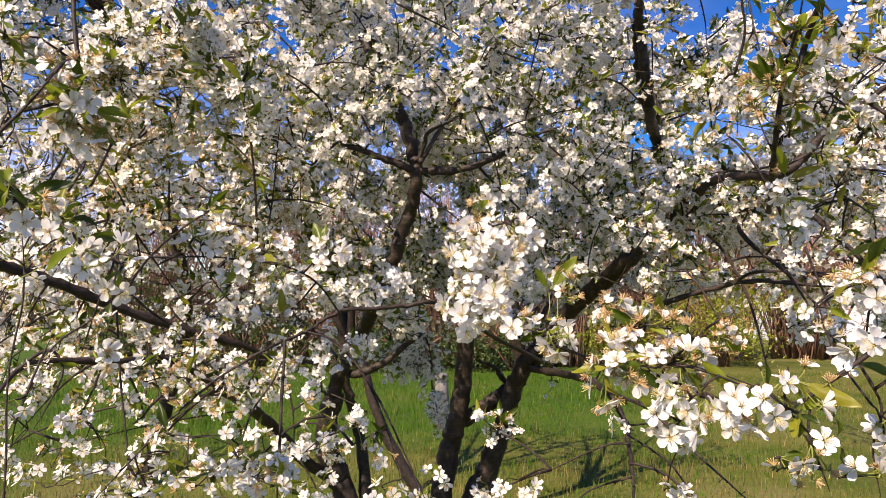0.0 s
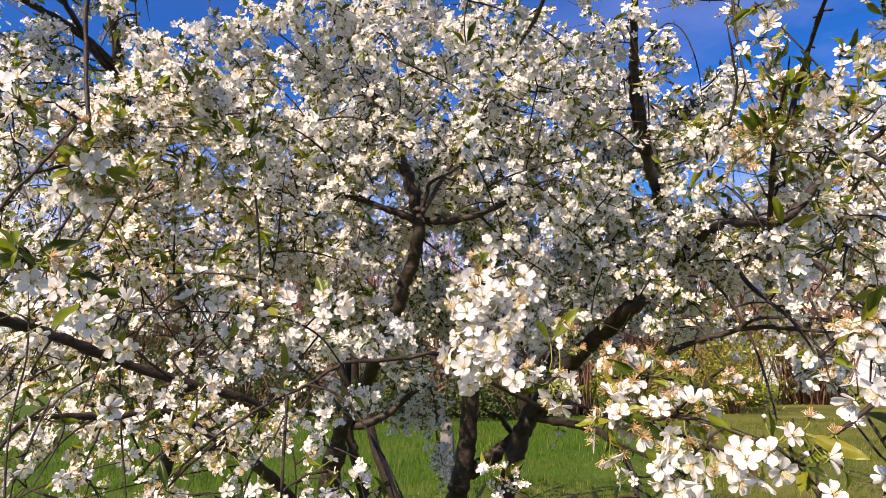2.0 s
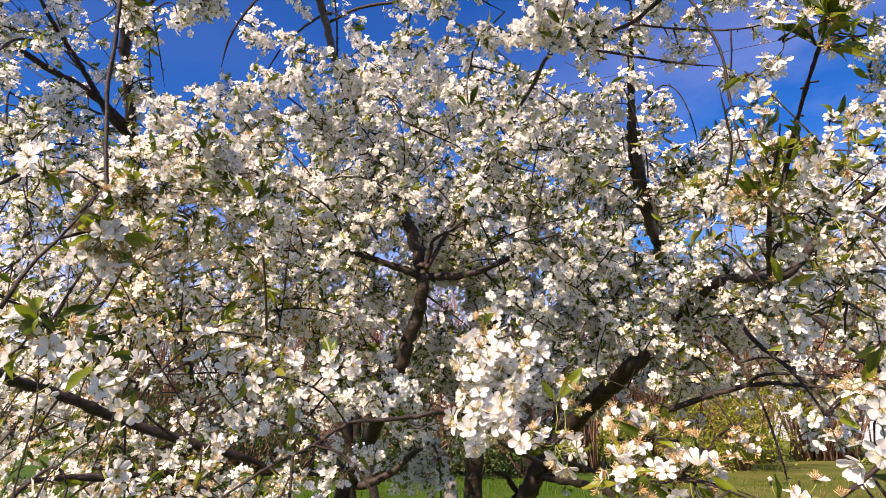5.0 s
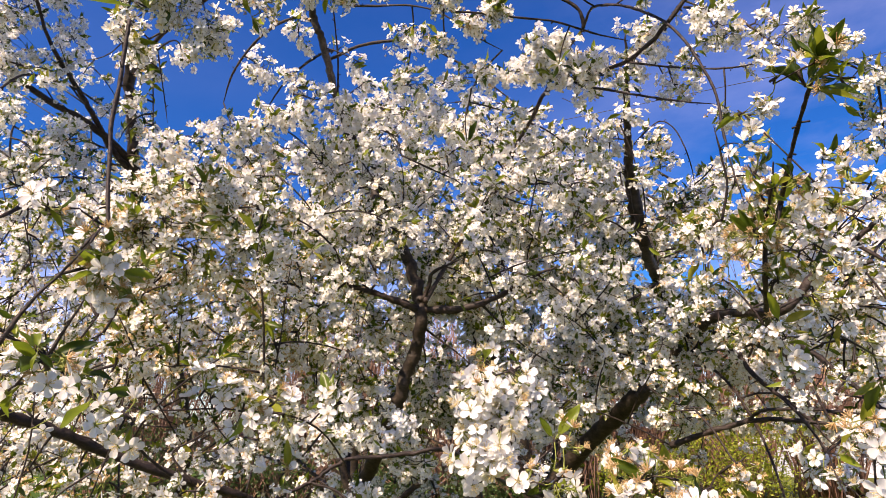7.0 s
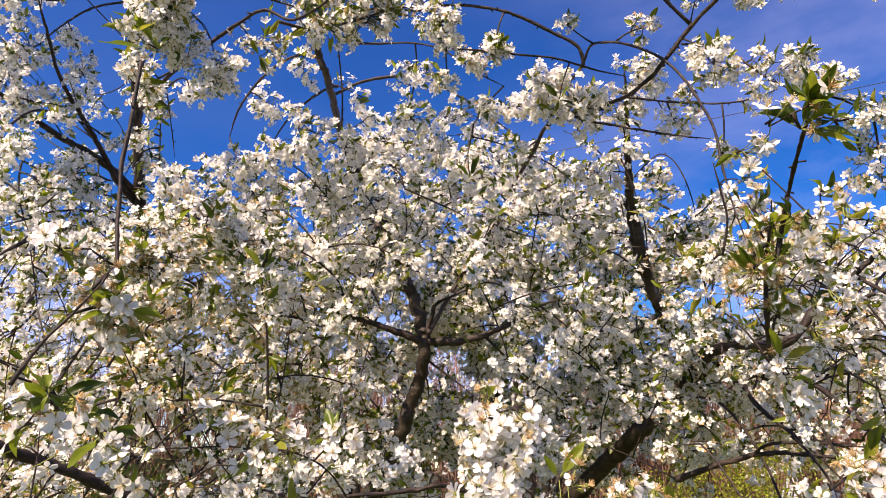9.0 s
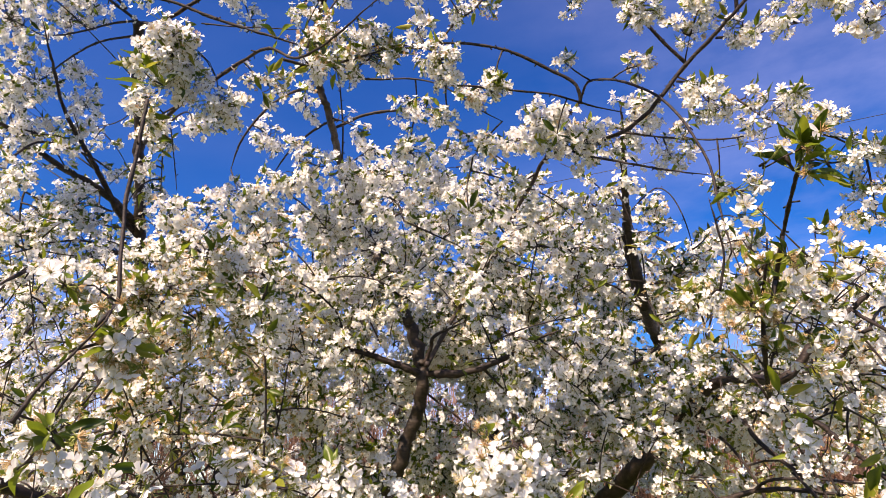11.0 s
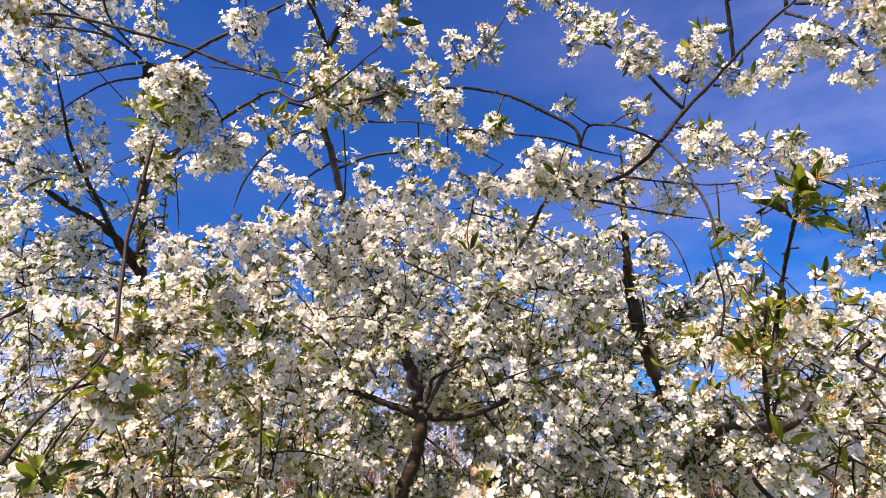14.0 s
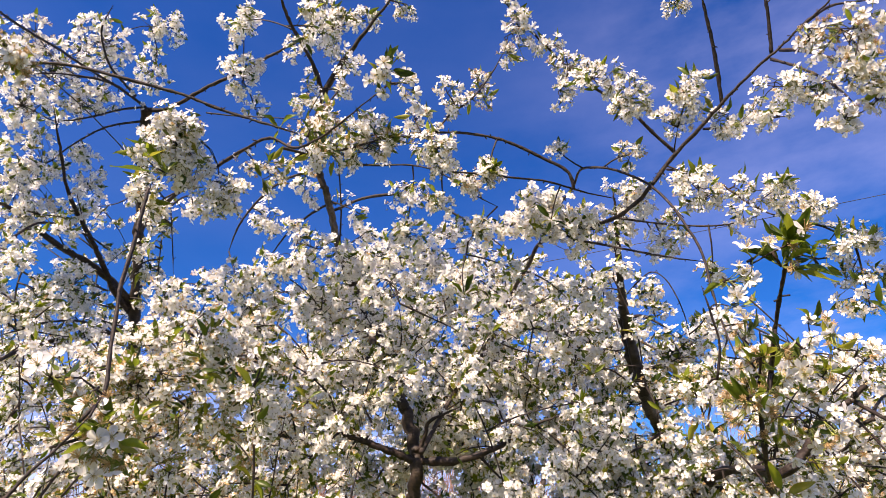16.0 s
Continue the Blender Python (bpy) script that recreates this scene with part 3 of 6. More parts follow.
m[:, 2, 3] = [ground_height(x, y) - 0.01 for x, y in zip(gx, gy)]
for name, pick, mat, label in (("grass", ~sere, m_grass, "lush green uneven meadow grass"), ("dry_grass", sere, m_straw, "short olive and straw-coloured dry grass")):
    soup = Soup()
    soup.add(blade, m[pick])
    tagged(new(name, soup.mesh(name, [mat], False)), label, "grass", kind="stuff")

# ---- the blossoming trees ----
main = Tree((-0.2, 2.45, 0), "old multi-stemmed cherry tree in full white bloom", "cherry trees")
side = Tree((-1.35, 2.4, 0), "cherry tree with grey forked limbs and white bloom", "cherry trees")
bough(main, "trunk", [(-0.280, 2.380, -0.060), (-0.281, 2.298, 0.453), (-0.321, 2.216, 0.905), (-0.351, 2.191, 1.013), (-0.381, 2.158, 1.102), (-0.382, 2.125, 1.181), (-0.356, 2.098, 1.293), (-0.328, 2.064, 1.377), (-0.258, 2.033, 1.495), (-0.195, 1.889, 1.599), (-0.143, 1.739, 1.687), (-0.110, 1.708, 1.777), (-0.085, 1.676, 1.842), (-0.070, 1.638, 1.918), (-0.076, 1.650, 1.966), (-0.104, 1.647, 2.058), (-0.127, 1.652, 2.114), (-0.178, 1.854, 2.279), (-0.207, 1.878, 2.370), (-0.234, 1.910, 2.439), (-0.255, 1.902, 2.519)], 0.0534, 0.0115, 0, 0)
bough(main, "stem", [(-0.280, 2.380, -0.060), (-0.281, 2.298, 0.453), (-0.321, 2.216, 0.905), (-0.351, 2.191, 1.013), (-0.381, 2.158, 1.102), (-0.382, 2.125, 1.181), (-0.356, 2.098, 1.293)], 0.0640, 0.0330, 0, 0)
bough(main, "stem", [(-0.060, 2.500, -0.060), (-0.014, 2.450, 0.426), (-0.008, 2.400, 0.852), (0.013, 2.411, 1.009), (0.040, 2.405, 1.122), (0.065, 2.394, 1.247), (0.077, 2.377, 1.361), (0.083, 2.354, 1.466), (0.105, 2.326, 1.589), (0.135, 2.289, 1.731), (0.155, 2.266, 1.913)], 0.0723, 0.0225, 0, 0)
bough(main, "stem", [(0.100, 2.500, -0.060), (0.117, 2.447, 0.417), (0.094, 2.393, 0.834), (0.160, 2.381, 0.996), (0.207, 2.354, 1.131), (0.245, 2.320, 1.266), (0.282, 2.275, 1.365), (0.325, 2.223, 1.431), (0.385, 2.166, 1.520), (0.448, 2.051, 1.603), (0.509, 1.930, 1.672), (0.544, 1.813, 1.718), (0.642, 1.879, 1.792), (0.680, 1.802, 1.855), (0.692, 1.841, 1.912), (0.673, 1.882, 2.007), (0.626, 1.825, 2.078), (0.506, 1.518, 2.061), (0.486, 1.496, 2.110), (0.469, 1.467, 2.169), (0.458, 1.434, 2.225), (0.450, 1.400, 2.277)], 0.0623, 0.0109, 0, 0)
bough(main, "limb", [(0.047, 2.436, 1.144), (0.108, 2.427, 1.180), (0.160, 2.417, 1.217), (0.212, 2.405, 1.255), (0.249, 2.393, 1.288)], 0.0277, 0.0271, 0, 0)
bough(main, "limb", [(0.488, 1.463, 2.045), (0.459, 1.408, 2.170), (0.442, 1.365, 2.234), (0.431, 1.324, 2.283), (0.423, 1.277, 2.335), (0.416, 1.228, 2.384), (0.402, 1.171, 2.443)], 0.0137, 0.0046, 6, 0)
bough(main, "limb", [(-0.073, 1.636, 1.925), (-0.116, 1.619, 1.943), (-0.159, 1.602, 1.954), (-0.200, 1.584, 1.967), (-0.248, 1.563, 1.979), (-0.268, 1.538, 2.017), (-0.283, 1.512, 2.059)], 0.0113, 0.0036, 14, 0)
bough(main, "limb", [(-0.062, 1.636, 1.928), (0.024, 1.623, 1.926), (0.089, 1.605, 1.936), (0.145, 1.582, 1.956), (0.186, 1.559, 1.975), (0.232, 1.533, 1.997), (0.284, 1.507, 2.007)], 0.0113, 0.0042, 14, 0)
bough(main, "branch", [(-0.065, 1.620, 1.951), (-0.047, 1.597, 1.990), (-0.039, 1.578, 2.014), (0.009, 1.559, 2.033), (0.044, 1.543, 2.043)], 0.0061, 0.0025, 14, 0)
bough(main, "branch", [(-0.260, 1.550, 1.984), (-0.317, 1.559, 1.936), (-0.374, 1.567, 1.873), (-0.404, 1.580, 1.803)], 0.0032, 0.0014, 16, 0)
bough(main, "branch", [(-0.200, 1.584, 1.967), (-0.183, 1.559, 2.001), (-0.201, 1.525, 2.049), (-0.184, 1.489, 2.107)], 0.0032, 0.0018, 16, 0)
bough(main, "branch", [(-0.074, 1.663, 1.893), (0.024, 1.678, 1.819), (0.100, 1.684, 1.759), (0.182, 1.679, 1.743)], 0.0028, 0.0014, 18, 0)
bough(main, "branch", [(0.089, 1.612, 1.937), (0.142, 1.633, 1.886), (0.202, 1.651, 1.830), (0.292, 1.660, 1.771)], 0.0032, 0.0014, 16, 0)
bough(main, "branch", [(0.226, 1.540, 1.999), (0.284, 1.553, 1.956), (0.349, 1.564, 1.901), (0.406, 1.572, 1.845)], 0.0027, 0.0014, 16, 0)
bough(main, "limb", [(-0.059, 1.605, 1.945), (0.008, 1.867, 2.137), (0.069, 1.822, 2.220), (0.103, 1.791, 2.253), (0.146, 1.752, 2.302), (0.184, 1.742, 2.381), (0.213, 1.733, 2.453), (0.240, 1.513, 2.434), (0.257, 1.393, 2.436), (0.303, 1.284, 2.404), (0.373, 1.135, 2.342), (0.394, 0.983, 2.297), (0.444, 0.918, 2.344), (0.486, 0.862, 2.373), (0.523, 0.807, 2.398), (0.557, 0.755, 2.416), (0.581, 0.717, 2.423), (0.607, 0.681, 2.437), (0.637, 0.641, 2.449), (0.663, 0.598, 2.462)], 0.0073, 0.0031, 0, 0)
bough(main, "branch", [(0.575, 0.925, 2.484), (0.562, 0.885, 2.534), (0.548, 0.849, 2.576), (0.531, 0.813, 2.616), (0.515, 0.780, 2.651)], 0.0040, 0.0032, 0, 0)
bough(main, "branch", [(0.629, 0.807, 2.505), (0.622, 0.778, 2.542), (0.611, 0.745, 2.580), (0.605, 0.726, 2.604)], 0.0035, 0.0027, 0, 0)
bough(main, "branch", [(0.636, 0.792, 2.499), (0.646, 0.752, 2.453), (0.648, 0.717, 2.404), (0.650, 0.685, 2.354), (0.657, 0.656, 2.294)], 0.0035, 0.0013, 6, 0)
bough(main, "branch", [(0.625, 0.808, 2.492), (0.633, 0.774, 2.441), (0.641, 0.742, 2.387), (0.650, 0.715, 2.324), (0.649, 0.692, 2.263)], 0.0031, 0.0013, 8, 0)
bough(main, "branch", [(0.664, 0.751, 2.517), (0.668, 0.708, 2.500), (0.672, 0.672, 2.477), (0.694, 0.634, 2.440)], 0.0035, 0.0014, 8, 0)
bough(main, "branch", [(0.501, 1.019, 2.435), (0.458, 1.001, 2.470), (0.415, 0.979, 2.506), (0.367, 0.960, 2.537), (0.324, 0.946, 2.557), (0.275, 0.923, 2.584), (0.232, 0.896, 2.611), (0.188, 0.865, 2.639), (0.146, 0.834, 2.663), (0.115, 0.798, 2.687)], 0.0041, 0.0019, 5, 0)
bough(main, "branch", [(0.541, 0.959, 2.451), (0.576, 0.907, 2.411), (0.599, 0.851, 2.380), (0.618, 0.800, 2.344)], 0.0028, 0.0011, 14, 0)
bough(main, "branch", [(0.465, 1.112, 2.404), (0.476, 1.063, 2.419), (0.491, 1.020, 2.424), (0.486, 0.982, 2.431), (0.481, 0.941, 2.441)], 0.0025, 0.0012, 6, 0)
bough(main, "branch", [(0.491, 1.060, 2.424), (0.514, 1.020, 2.386), (0.514, 1.000, 2.335), (0.527, 0.970, 2.287)], 0.0024, 0.0011, 12, 0)
bough(main, "branch", [(0.520, 0.912, 2.279), (0.541, 0.897, 2.236), (0.559, 0.879, 2.199), (0.579, 0.855, 2.166), (0.603, 0.825, 2.135)], 0.0021, 0.0010, 12, 0)
bough(main, "branch", [(0.389, 1.163, 2.367), (0.461, 1.108, 2.316), (0.528, 1.046, 2.269), (0.565, 0.984, 2.236), (0.582, 0.922, 2.215)], 0.0025, 0.0011, 10, 0)
bough(main, "branch", [(-0.244, 0.9, 2.357), (-0.193, 0.905, 2.382), (-0.134, 0.91, 2.399), (-0.069, 0.92, 2.411), (0.003, 0.93, 2.422), (0.061, 0.935, 2.422), (0.112, 0.939, 2.413), (0.157, 0.946, 2.397), (0.207, 0.956, 2.373), (0.246, 0.963, 2.353), (0.260, 0.974, 2.333), (0.263, 0.984, 2.319)], 0.0016, 0.0036, 0, 0)
bough(main, "branch", [(0.245, 1.324, 2.396), (0.279, 1.237, 2.440), (0.296, 1.178, 2.441), (0.300, 1.130, 2.430), (0.303, 1.073, 2.431), (0.311, 1.031, 2.408), (0.339, 0.990, 2.375), (0.370, 0.955, 2.331), (0.392, 0.923, 2.284), (0.412, 0.899, 2.226), (0.423, 0.878, 2.164), (0.430, 0.859, 2.098), (0.426, 0.847, 2.019), (0.421, 0.827, 1.953), (0.420, 0.804, 1.879)], 0.0031, 0.0019, 1, 0)
bough(main, "branch", [(-0.232, 1.116, 2.490), (-0.159, 1.113, 2.482), (-0.080, 1.105, 2.476), (-0.022, 1.100, 2.459), (0.022, 1.100, 2.430), (0.078, 1.107, 2.389), (0.121, 1.104, 2.359)], 0.0025, 0.0016, 3, 0)
bough(main, "branch", [(0.015, 1.024, 2.394), (0.082, 1.038, 2.399), (0.143, 1.052, 2.400), (0.218, 1.062, 2.398), (0.268, 1.076, 2.392), (0.319, 1.090, 2.384), (0.382, 1.099, 2.374)], 0.0022, 0.0020, 1, 0)
bough(main, "branch", [(-0.132, 0.897, 2.381), (-0.079, 0.910, 2.395), (-0.027, 0.923, 2.405), (-0.007, 0.924, 2.427), (0.021, 0.914, 2.459), (0.062, 0.905, 2.488), (0.102, 0.879, 2.532), (0.131, 0.851, 2.574)], 0.0027, 0.0015, 10, 0)
bough(main, "branch", [(-0.293, 1.381, 2.537), (-0.219, 1.367, 2.564), (-0.142, 1.362, 2.575), (-0.081, 1.360, 2.571), (-0.020, 1.369, 2.549), (0.041, 1.382, 2.517), (0.101, 1.395, 2.478), (0.175, 1.412, 2.423)], 0.0044, 0.0024, 2, 0)
bough(main, "branch", [(0.303, 1.208, 2.334), (0.341, 1.139, 2.283), (0.398, 1.066, 2.221), (0.434, 0.993, 2.166), (0.461, 0.918, 2.115)], 0.0029, 0.0013, 6, 0)
bough(main, "twig", [(0.473, 1.414, 2.296), (0.495, 1.379, 2.313), (0.519, 1.346, 2.322), (0.542, 1.330, 2.298), (0.560, 1.326, 2.252), (0.573, 1.329, 2.194), (0.576, 1.332, 2.138)], 0.0019, 0.0013, 1, 0)
bough(main, "limb", [(-0.220, 1.872, 2.333), (-0.273, 1.880, 2.477), (-0.309, 1.754, 2.549), (-0.326, 1.642, 2.589), (-0.299, 1.391, 2.520), (-0.286, 1.234, 2.485), (-0.297, 1.194, 2.515), (-0.304, 1.141, 2.560), (-0.293, 1.085, 2.608), (-0.272, 1.044, 2.640), (-0.235, 0.999, 2.676), (-0.180, 0.946, 2.718), (-0.113, 0.884, 2.763), (-0.073, 0.841, 2.782)], 0.0140, 0.0045, 0, 0)
bough(main, "branch", [(-0.276, 1.052, 2.631), (-0.287, 1.003, 2.663), (-0.306, 0.956, 2.688), (-0.330, 0.907, 2.711), (-0.342, 0.863, 2.730), (-0.347, 0.825, 2.745)], 0.0057, 0.0028, 8, 0)
bough(main, "branch", [(-0.543, 1.340, 2.387), (-0.520, 1.309, 2.435), (-0.491, 1.287, 2.471), (-0.447, 1.263, 2.512), (-0.397, 1.247, 2.542), (-0.347, 1.241, 2.556), (-0.305, 1.248, 2.547)], 0.0024, 0.0036, 0, 0)
bough(main, "branch", [(-0.469, 1.454, 2.443), (-0.422, 1.423, 2.493), (-0.367, 1.399, 2.531), (-0.313, 1.380, 2.555), (-0.286, 1.372, 2.553)], 0.0025, 0.0034, 3, 0)
bough(main, "branch", [(-0.290, 1.477, 2.481), (-0.278, 1.404, 2.538), (-0.274, 1.334, 2.582), (-0.272, 1.262, 2.621)], 0.0025, 0.0019, 4, 0)
bough(main, "limb", [(-0.573, 0.977, 2.235), (-0.463, 0.850, 2.218), (-0.414, 0.817, 2.226), (-0.362, 0.782, 2.235), (-0.311, 0.747, 2.239), (-0.268, 0.717, 2.232), (-0.225, 0.704, 2.201), (-0.184, 0.673, 2.190), (-0.140, 0.632, 2.189), (-0.107, 0.592, 2.182), (-0.064, 0.546, 2.179)], 0.0041, 0.0012, 4, 0)
bough(main, "branch", [(-0.264, 0.772, 2.257), (-0.217, 0.815, 2.275), (-0.164, 0.840, 2.311), (-0.106, 0.861, 2.350)], 0.0024, 0.0020, 18, 0)
bough(main, "branch", [(-0.694, 0.699, 2.380), (-0.651, 0.704, 2.385), (-0.608, 0.712, 2.384), (-0.557, 0.728, 2.380), (-0.488, 0.752, 2.375), (-0.442, 0.763, 2.366), (-0.394, 0.776, 2.351), (-0.337, 0.790, 2.337), (-0.297, 0.794, 2.325), (-0.233, 0.805, 2.308)], 0.0029, 0.0025, 1, 0)
bough(main, "branch", [(-0.442, 0.848, 2.404), (-0.385, 0.854, 2.401), (-0.321, 0.857, 2.399), (-0.257, 0.859, 2.395)], 0.0014, 0.0010, 2, 0)
bough(side, "trunk", [(-1.300, 2.350, -0.060), (-1.089, 2.310, 0.787), (-0.918, 2.270, 1.573), (-1.004, 2.099, 2.059), (-1.017, 1.932, 2.313), (-1.016, 1.860, 2.442), (-1.006, 1.782, 2.569), (-0.989, 1.699, 2.692), (-0.969, 1.608, 2.808), (-0.949, 1.524, 2.901), (-0.930, 1.447, 2.974)], 0.0399, 0.0160, 0, 0)
bough(side, "limb", [(-0.932, 1.452, 2.967), (-0.865, 1.433, 2.951), (-0.799, 1.399, 2.948), (-0.718, 1.356, 2.961), (-0.623, 1.315, 2.973), (-0.537, 1.271, 2.979), (-0.445, 1.222, 2.987), (-0.348, 1.174, 2.988)], 0.0069, 0.0030, 3, 0)
bough(side, "branch", [(-0.934, 1.445, 2.973), (-0.977, 1.404, 2.926), (-1.022, 1.368, 2.869), (-1.056, 1.330, 2.819), (-1.084, 1.286, 2.778)], 0.0036, 0.0019, 0, 0)
bough(side, "branch", [(-0.944, 1.471, 2.938), (-1.002, 1.426, 2.883), (-1.040, 1.396, 2.822), (-1.075, 1.373, 2.752), (-1.091, 1.353, 2.692)], 0.0036, 0.0019, 0, 0)
bough(side, "branch", [(-0.933, 1.446, 2.973), (-0.948, 1.361, 2.952), (-0.963, 1.283, 2.921), (-1.017, 1.198, 2.864), (-1.051, 1.131, 2.800)], 0.0047, 0.0023, 4, 0)
bough(side, "branch", [(-0.933, 1.382, 2.960), (-0.947, 1.267, 2.949), (-0.925, 1.178, 2.932), (-0.889, 1.091, 2.921), (-0.824, 1.016, 2.916)], 0.0041, 0.0018, 6, 0)
bough(side, "branch", [(-0.834, 0.716, 2.560), (-0.871, 0.793, 2.620), (-0.893, 0.886, 2.679), (-0.899, 0.990, 2.737), (-0.902, 1.099, 2.790), (-0.866, 1.240, 2.834)], 0.0024, 0.0033, 2, 0)
bough(side, "limb", [(-1.025, 1.861, 2.474), (-1.049, 1.759, 2.506), (-1.084, 1.653, 2.525), (-1.118, 1.554, 2.524), (-1.145, 1.449, 2.532), (-1.154, 1.357, 2.533), (-1.169, 1.273, 2.511)], 0.0132, 0.0056, 4, 0)
bough(side, "limb", [(-1.028, 1.871, 2.448), (-1.049, 1.774, 2.483), (-1.059, 1.667, 2.538), (-1.058, 1.573, 2.574), (-1.055, 1.489, 2.590), (-1.049, 1.388, 2.627), (-1.026, 1.290, 2.669), (-1.001, 1.209, 2.688), (-0.970, 1.132, 2.703)], 0.0110, 0.0018, 3, 0)
bough(side, "limb", [(-1.020, 1.887, 2.424), (-1.041, 1.774, 2.347), (-1.077, 1.644, 2.279), (-1.086, 1.527, 2.210), (-1.074, 1.421, 2.139), (-1.053, 1.322, 2.064)], 0.0078, 0.0041, 4, 0)
bough(side, "branch", [(-1.009, 1.747, 2.336), (-1.028, 1.620, 2.318), (-1.047, 1.504, 2.268), (-1.053, 1.399, 2.199), (-1.041, 1.302, 2.138)], 0.0036, 0.0016, 6, 0)
bough(side, "branch", [(-1.074, 1.764, 2.489), (-1.093, 1.667, 2.469), (-1.093, 1.597, 2.415), (-1.109, 1.543, 2.302), (-1.077, 1.504, 2.219)], 0.0032, 0.0014, 6, 0)
bough(side, "branch", [(-1.096, 1.716, 2.555), (-1.076, 1.699, 2.447), (-1.061, 1.666, 2.357), (-1.044, 1.631, 2.271)], 0.0027, 0.0015, 3, 0)
bough(side, "branch", [(-1.109, 1.683, 2.599), (-1.093, 1.561, 2.596), (-1.078, 1.453, 2.567), (-1.081, 1.348, 2.508)], 0.0032, 0.0014, 3, 0)
bough(side, "branch", [(-1.029, 1.809, 2.449), (-1.055, 1.725, 2.420), (-1.076, 1.630, 2.413), (-1.080, 1.530, 2.435)], 0.0027, 0.0015, 4, 0)
bough(side, "branch", [(-1.083, 1.402, 2.418), (-1.090, 1.391, 2.345), (-1.079, 1.400, 2.254), (-1.047, 1.416, 2.169)], 0.0027, 0.0013, 8, 0)
bough(side, "branch", [(-1.096, 1.283, 2.366), (-1.091, 1.330, 2.436), (-1.082, 1.380, 2.502), (-1.068, 1.451, 2.537), (-1.038, 1.542, 2.555), (-1.021, 1.631, 2.557)], 0.0030, 0.0030, 2, 0)
bough(side, "branch", [(-1.045, 1.432, 2.131), (-1.038, 1.459, 2.068), (-1.031, 1.485, 1.992)], 0.0018, 0.0013, 0, 0)
bough(side, "twig", [(-0.510, 0.935, 2.252), (-0.509, 0.961, 2.212), (-0.508, 0.983, 2.176), (-0.507, 1.001, 2.143)], 0.0012, 0.0009, 0, 0)
bough(side, "twig", [(-0.803, 1.475, 2.588), (-0.811, 1.515, 2.517), (-0.818, 1.552, 2.445), (-0.823, 1.593, 2.357), (-0.827, 1.624, 2.284)], 0.0019, 0.0014, 3, 14)
bough(main, "branch", [(-0.364, 0.589, 2.045), (-0.364, 0.589, 2.003), (-0.364, 0.59, 1.956), (-0.364, 0.587, 1.911), (-0.358, 0.584, 1.867), (-0.351, 0.579, 1.825), (-0.342, 0.572, 1.787), (-0.336, 0.564, 1.739)], 0.0025, 0.0021, 1, 0)
bough(main, "limb", [(-0.553, 0.732, 1.624), (-0.538, 0.768, 1.612), (-0.520, 0.806, 1.601), (-0.492, 0.847, 1.585), (-0.460, 0.888, 1.564), (-0.422, 0.928, 1.545), (-0.387, 0.965, 1.528), (-0.340, 1.003, 1.511), (-0.313, 1.032, 1.499), (-0.283, 1.060, 1.475)], 0.0076, 0.0064, 2, 0)
bough(main, "limb", [(-0.283, 1.060, 1.475), (-0.326, 1.461, 1.447), (-0.360, 1.962, 1.403), (-0.340, 2.167, 1.378)], 0.0048, 0.0067, 6, 0)
bough(main, "limb", [(-0.546, 0.769, 1.436), (-0.548, 0.805, 1.462), (-0.553, 0.837, 1.480), (-0.548, 0.874, 1.488), (-0.528, 0.918, 1.485), (-0.496, 0.967, 1.481), (-0.459, 1.016, 1.485), (-0.435, 1.056, 1.473), (-0.411, 1.093, 1.449), (-0.389, 1.128, 1.422)], 0.0035, 0.0062, 2, 0)
bough(main, "limb", [(-0.389, 1.128, 1.422), (-0.439, 1.422, 1.361), (-0.484, 1.714, 1.289), (-0.471, 1.911, 1.194), (-0.435, 2.104, 1.078), (-0.364, 2.233, 0.993)], 0.0081, 0.0209, 0, 0)
bough(main, "twig", [(-0.534, 0.807, 1.482), (-0.516, 0.816, 1.501), (-0.502, 0.821, 1.506), (-0.491, 0.823, 1.495), (-0.485, 0.821, 1.478), (-0.489, 0.812, 1.451), (-0.501, 0.796, 1.412)], 0.0024, 0.0010, 6, 0)
bough(main, "twig", [(-0.459, 0.687, 1.350), (-0.466, 0.696, 1.406), (-0.473, 0.701, 1.464), (-0.473, 0.705, 1.512), (-0.468, 0.709, 1.562), (-0.468, 0.707, 1.606), (-0.470, 0.701, 1.650)], 0.0013, 0.0009, 8, 0)
bough(main, "twig", [(-0.491, 0.744, 1.427), (-0.489, 0.758, 1.457), (-0.484, 0.772, 1.495), (-0.480, 0.784, 1.522)], 0.0018, 0.0010, 8, 0)
bough(main, "twig", [(-0.410, 0.801, 1.555), (-0.403, 0.798, 1.507), (-0.396, 0.793, 1.467), (-0.384, 0.786, 1.414), (-0.370, 0.775, 1.357)], 0.0014, 0.0010, 3, 0)
bough(main, "twig", [(-0.431, 0.824, 1.564), (-0.458, 0.817, 1.539), (-0.482, 0.811, 1.521), (-0.504, 0.803, 1.493)], 0.0016, 0.0008, 10, 0)
bough(main, "twig", [(-0.366, 0.855, 1.538), (-0.388, 0.834, 1.560), (-0.402, 0.816, 1.578), (-0.417, 0.797, 1.583)], 0.0021, 0.0010, 4, 0)
bough(main, "twig", [(-0.343, 0.885, 1.522), (-0.342, 0.885, 1.495), (-0.339, 0.884, 1.468)], 0.0016, 0.0010, 2, 0)
bough(main, "twig", [(-0.365, 0.931, 1.525), (-0.394, 0.919, 1.565), (-0.374, 0.927, 1.582), (-0.345, 0.937, 1.599), (-0.315, 0.948, 1.595)], 0.0019, 0.0008, 4, 0)
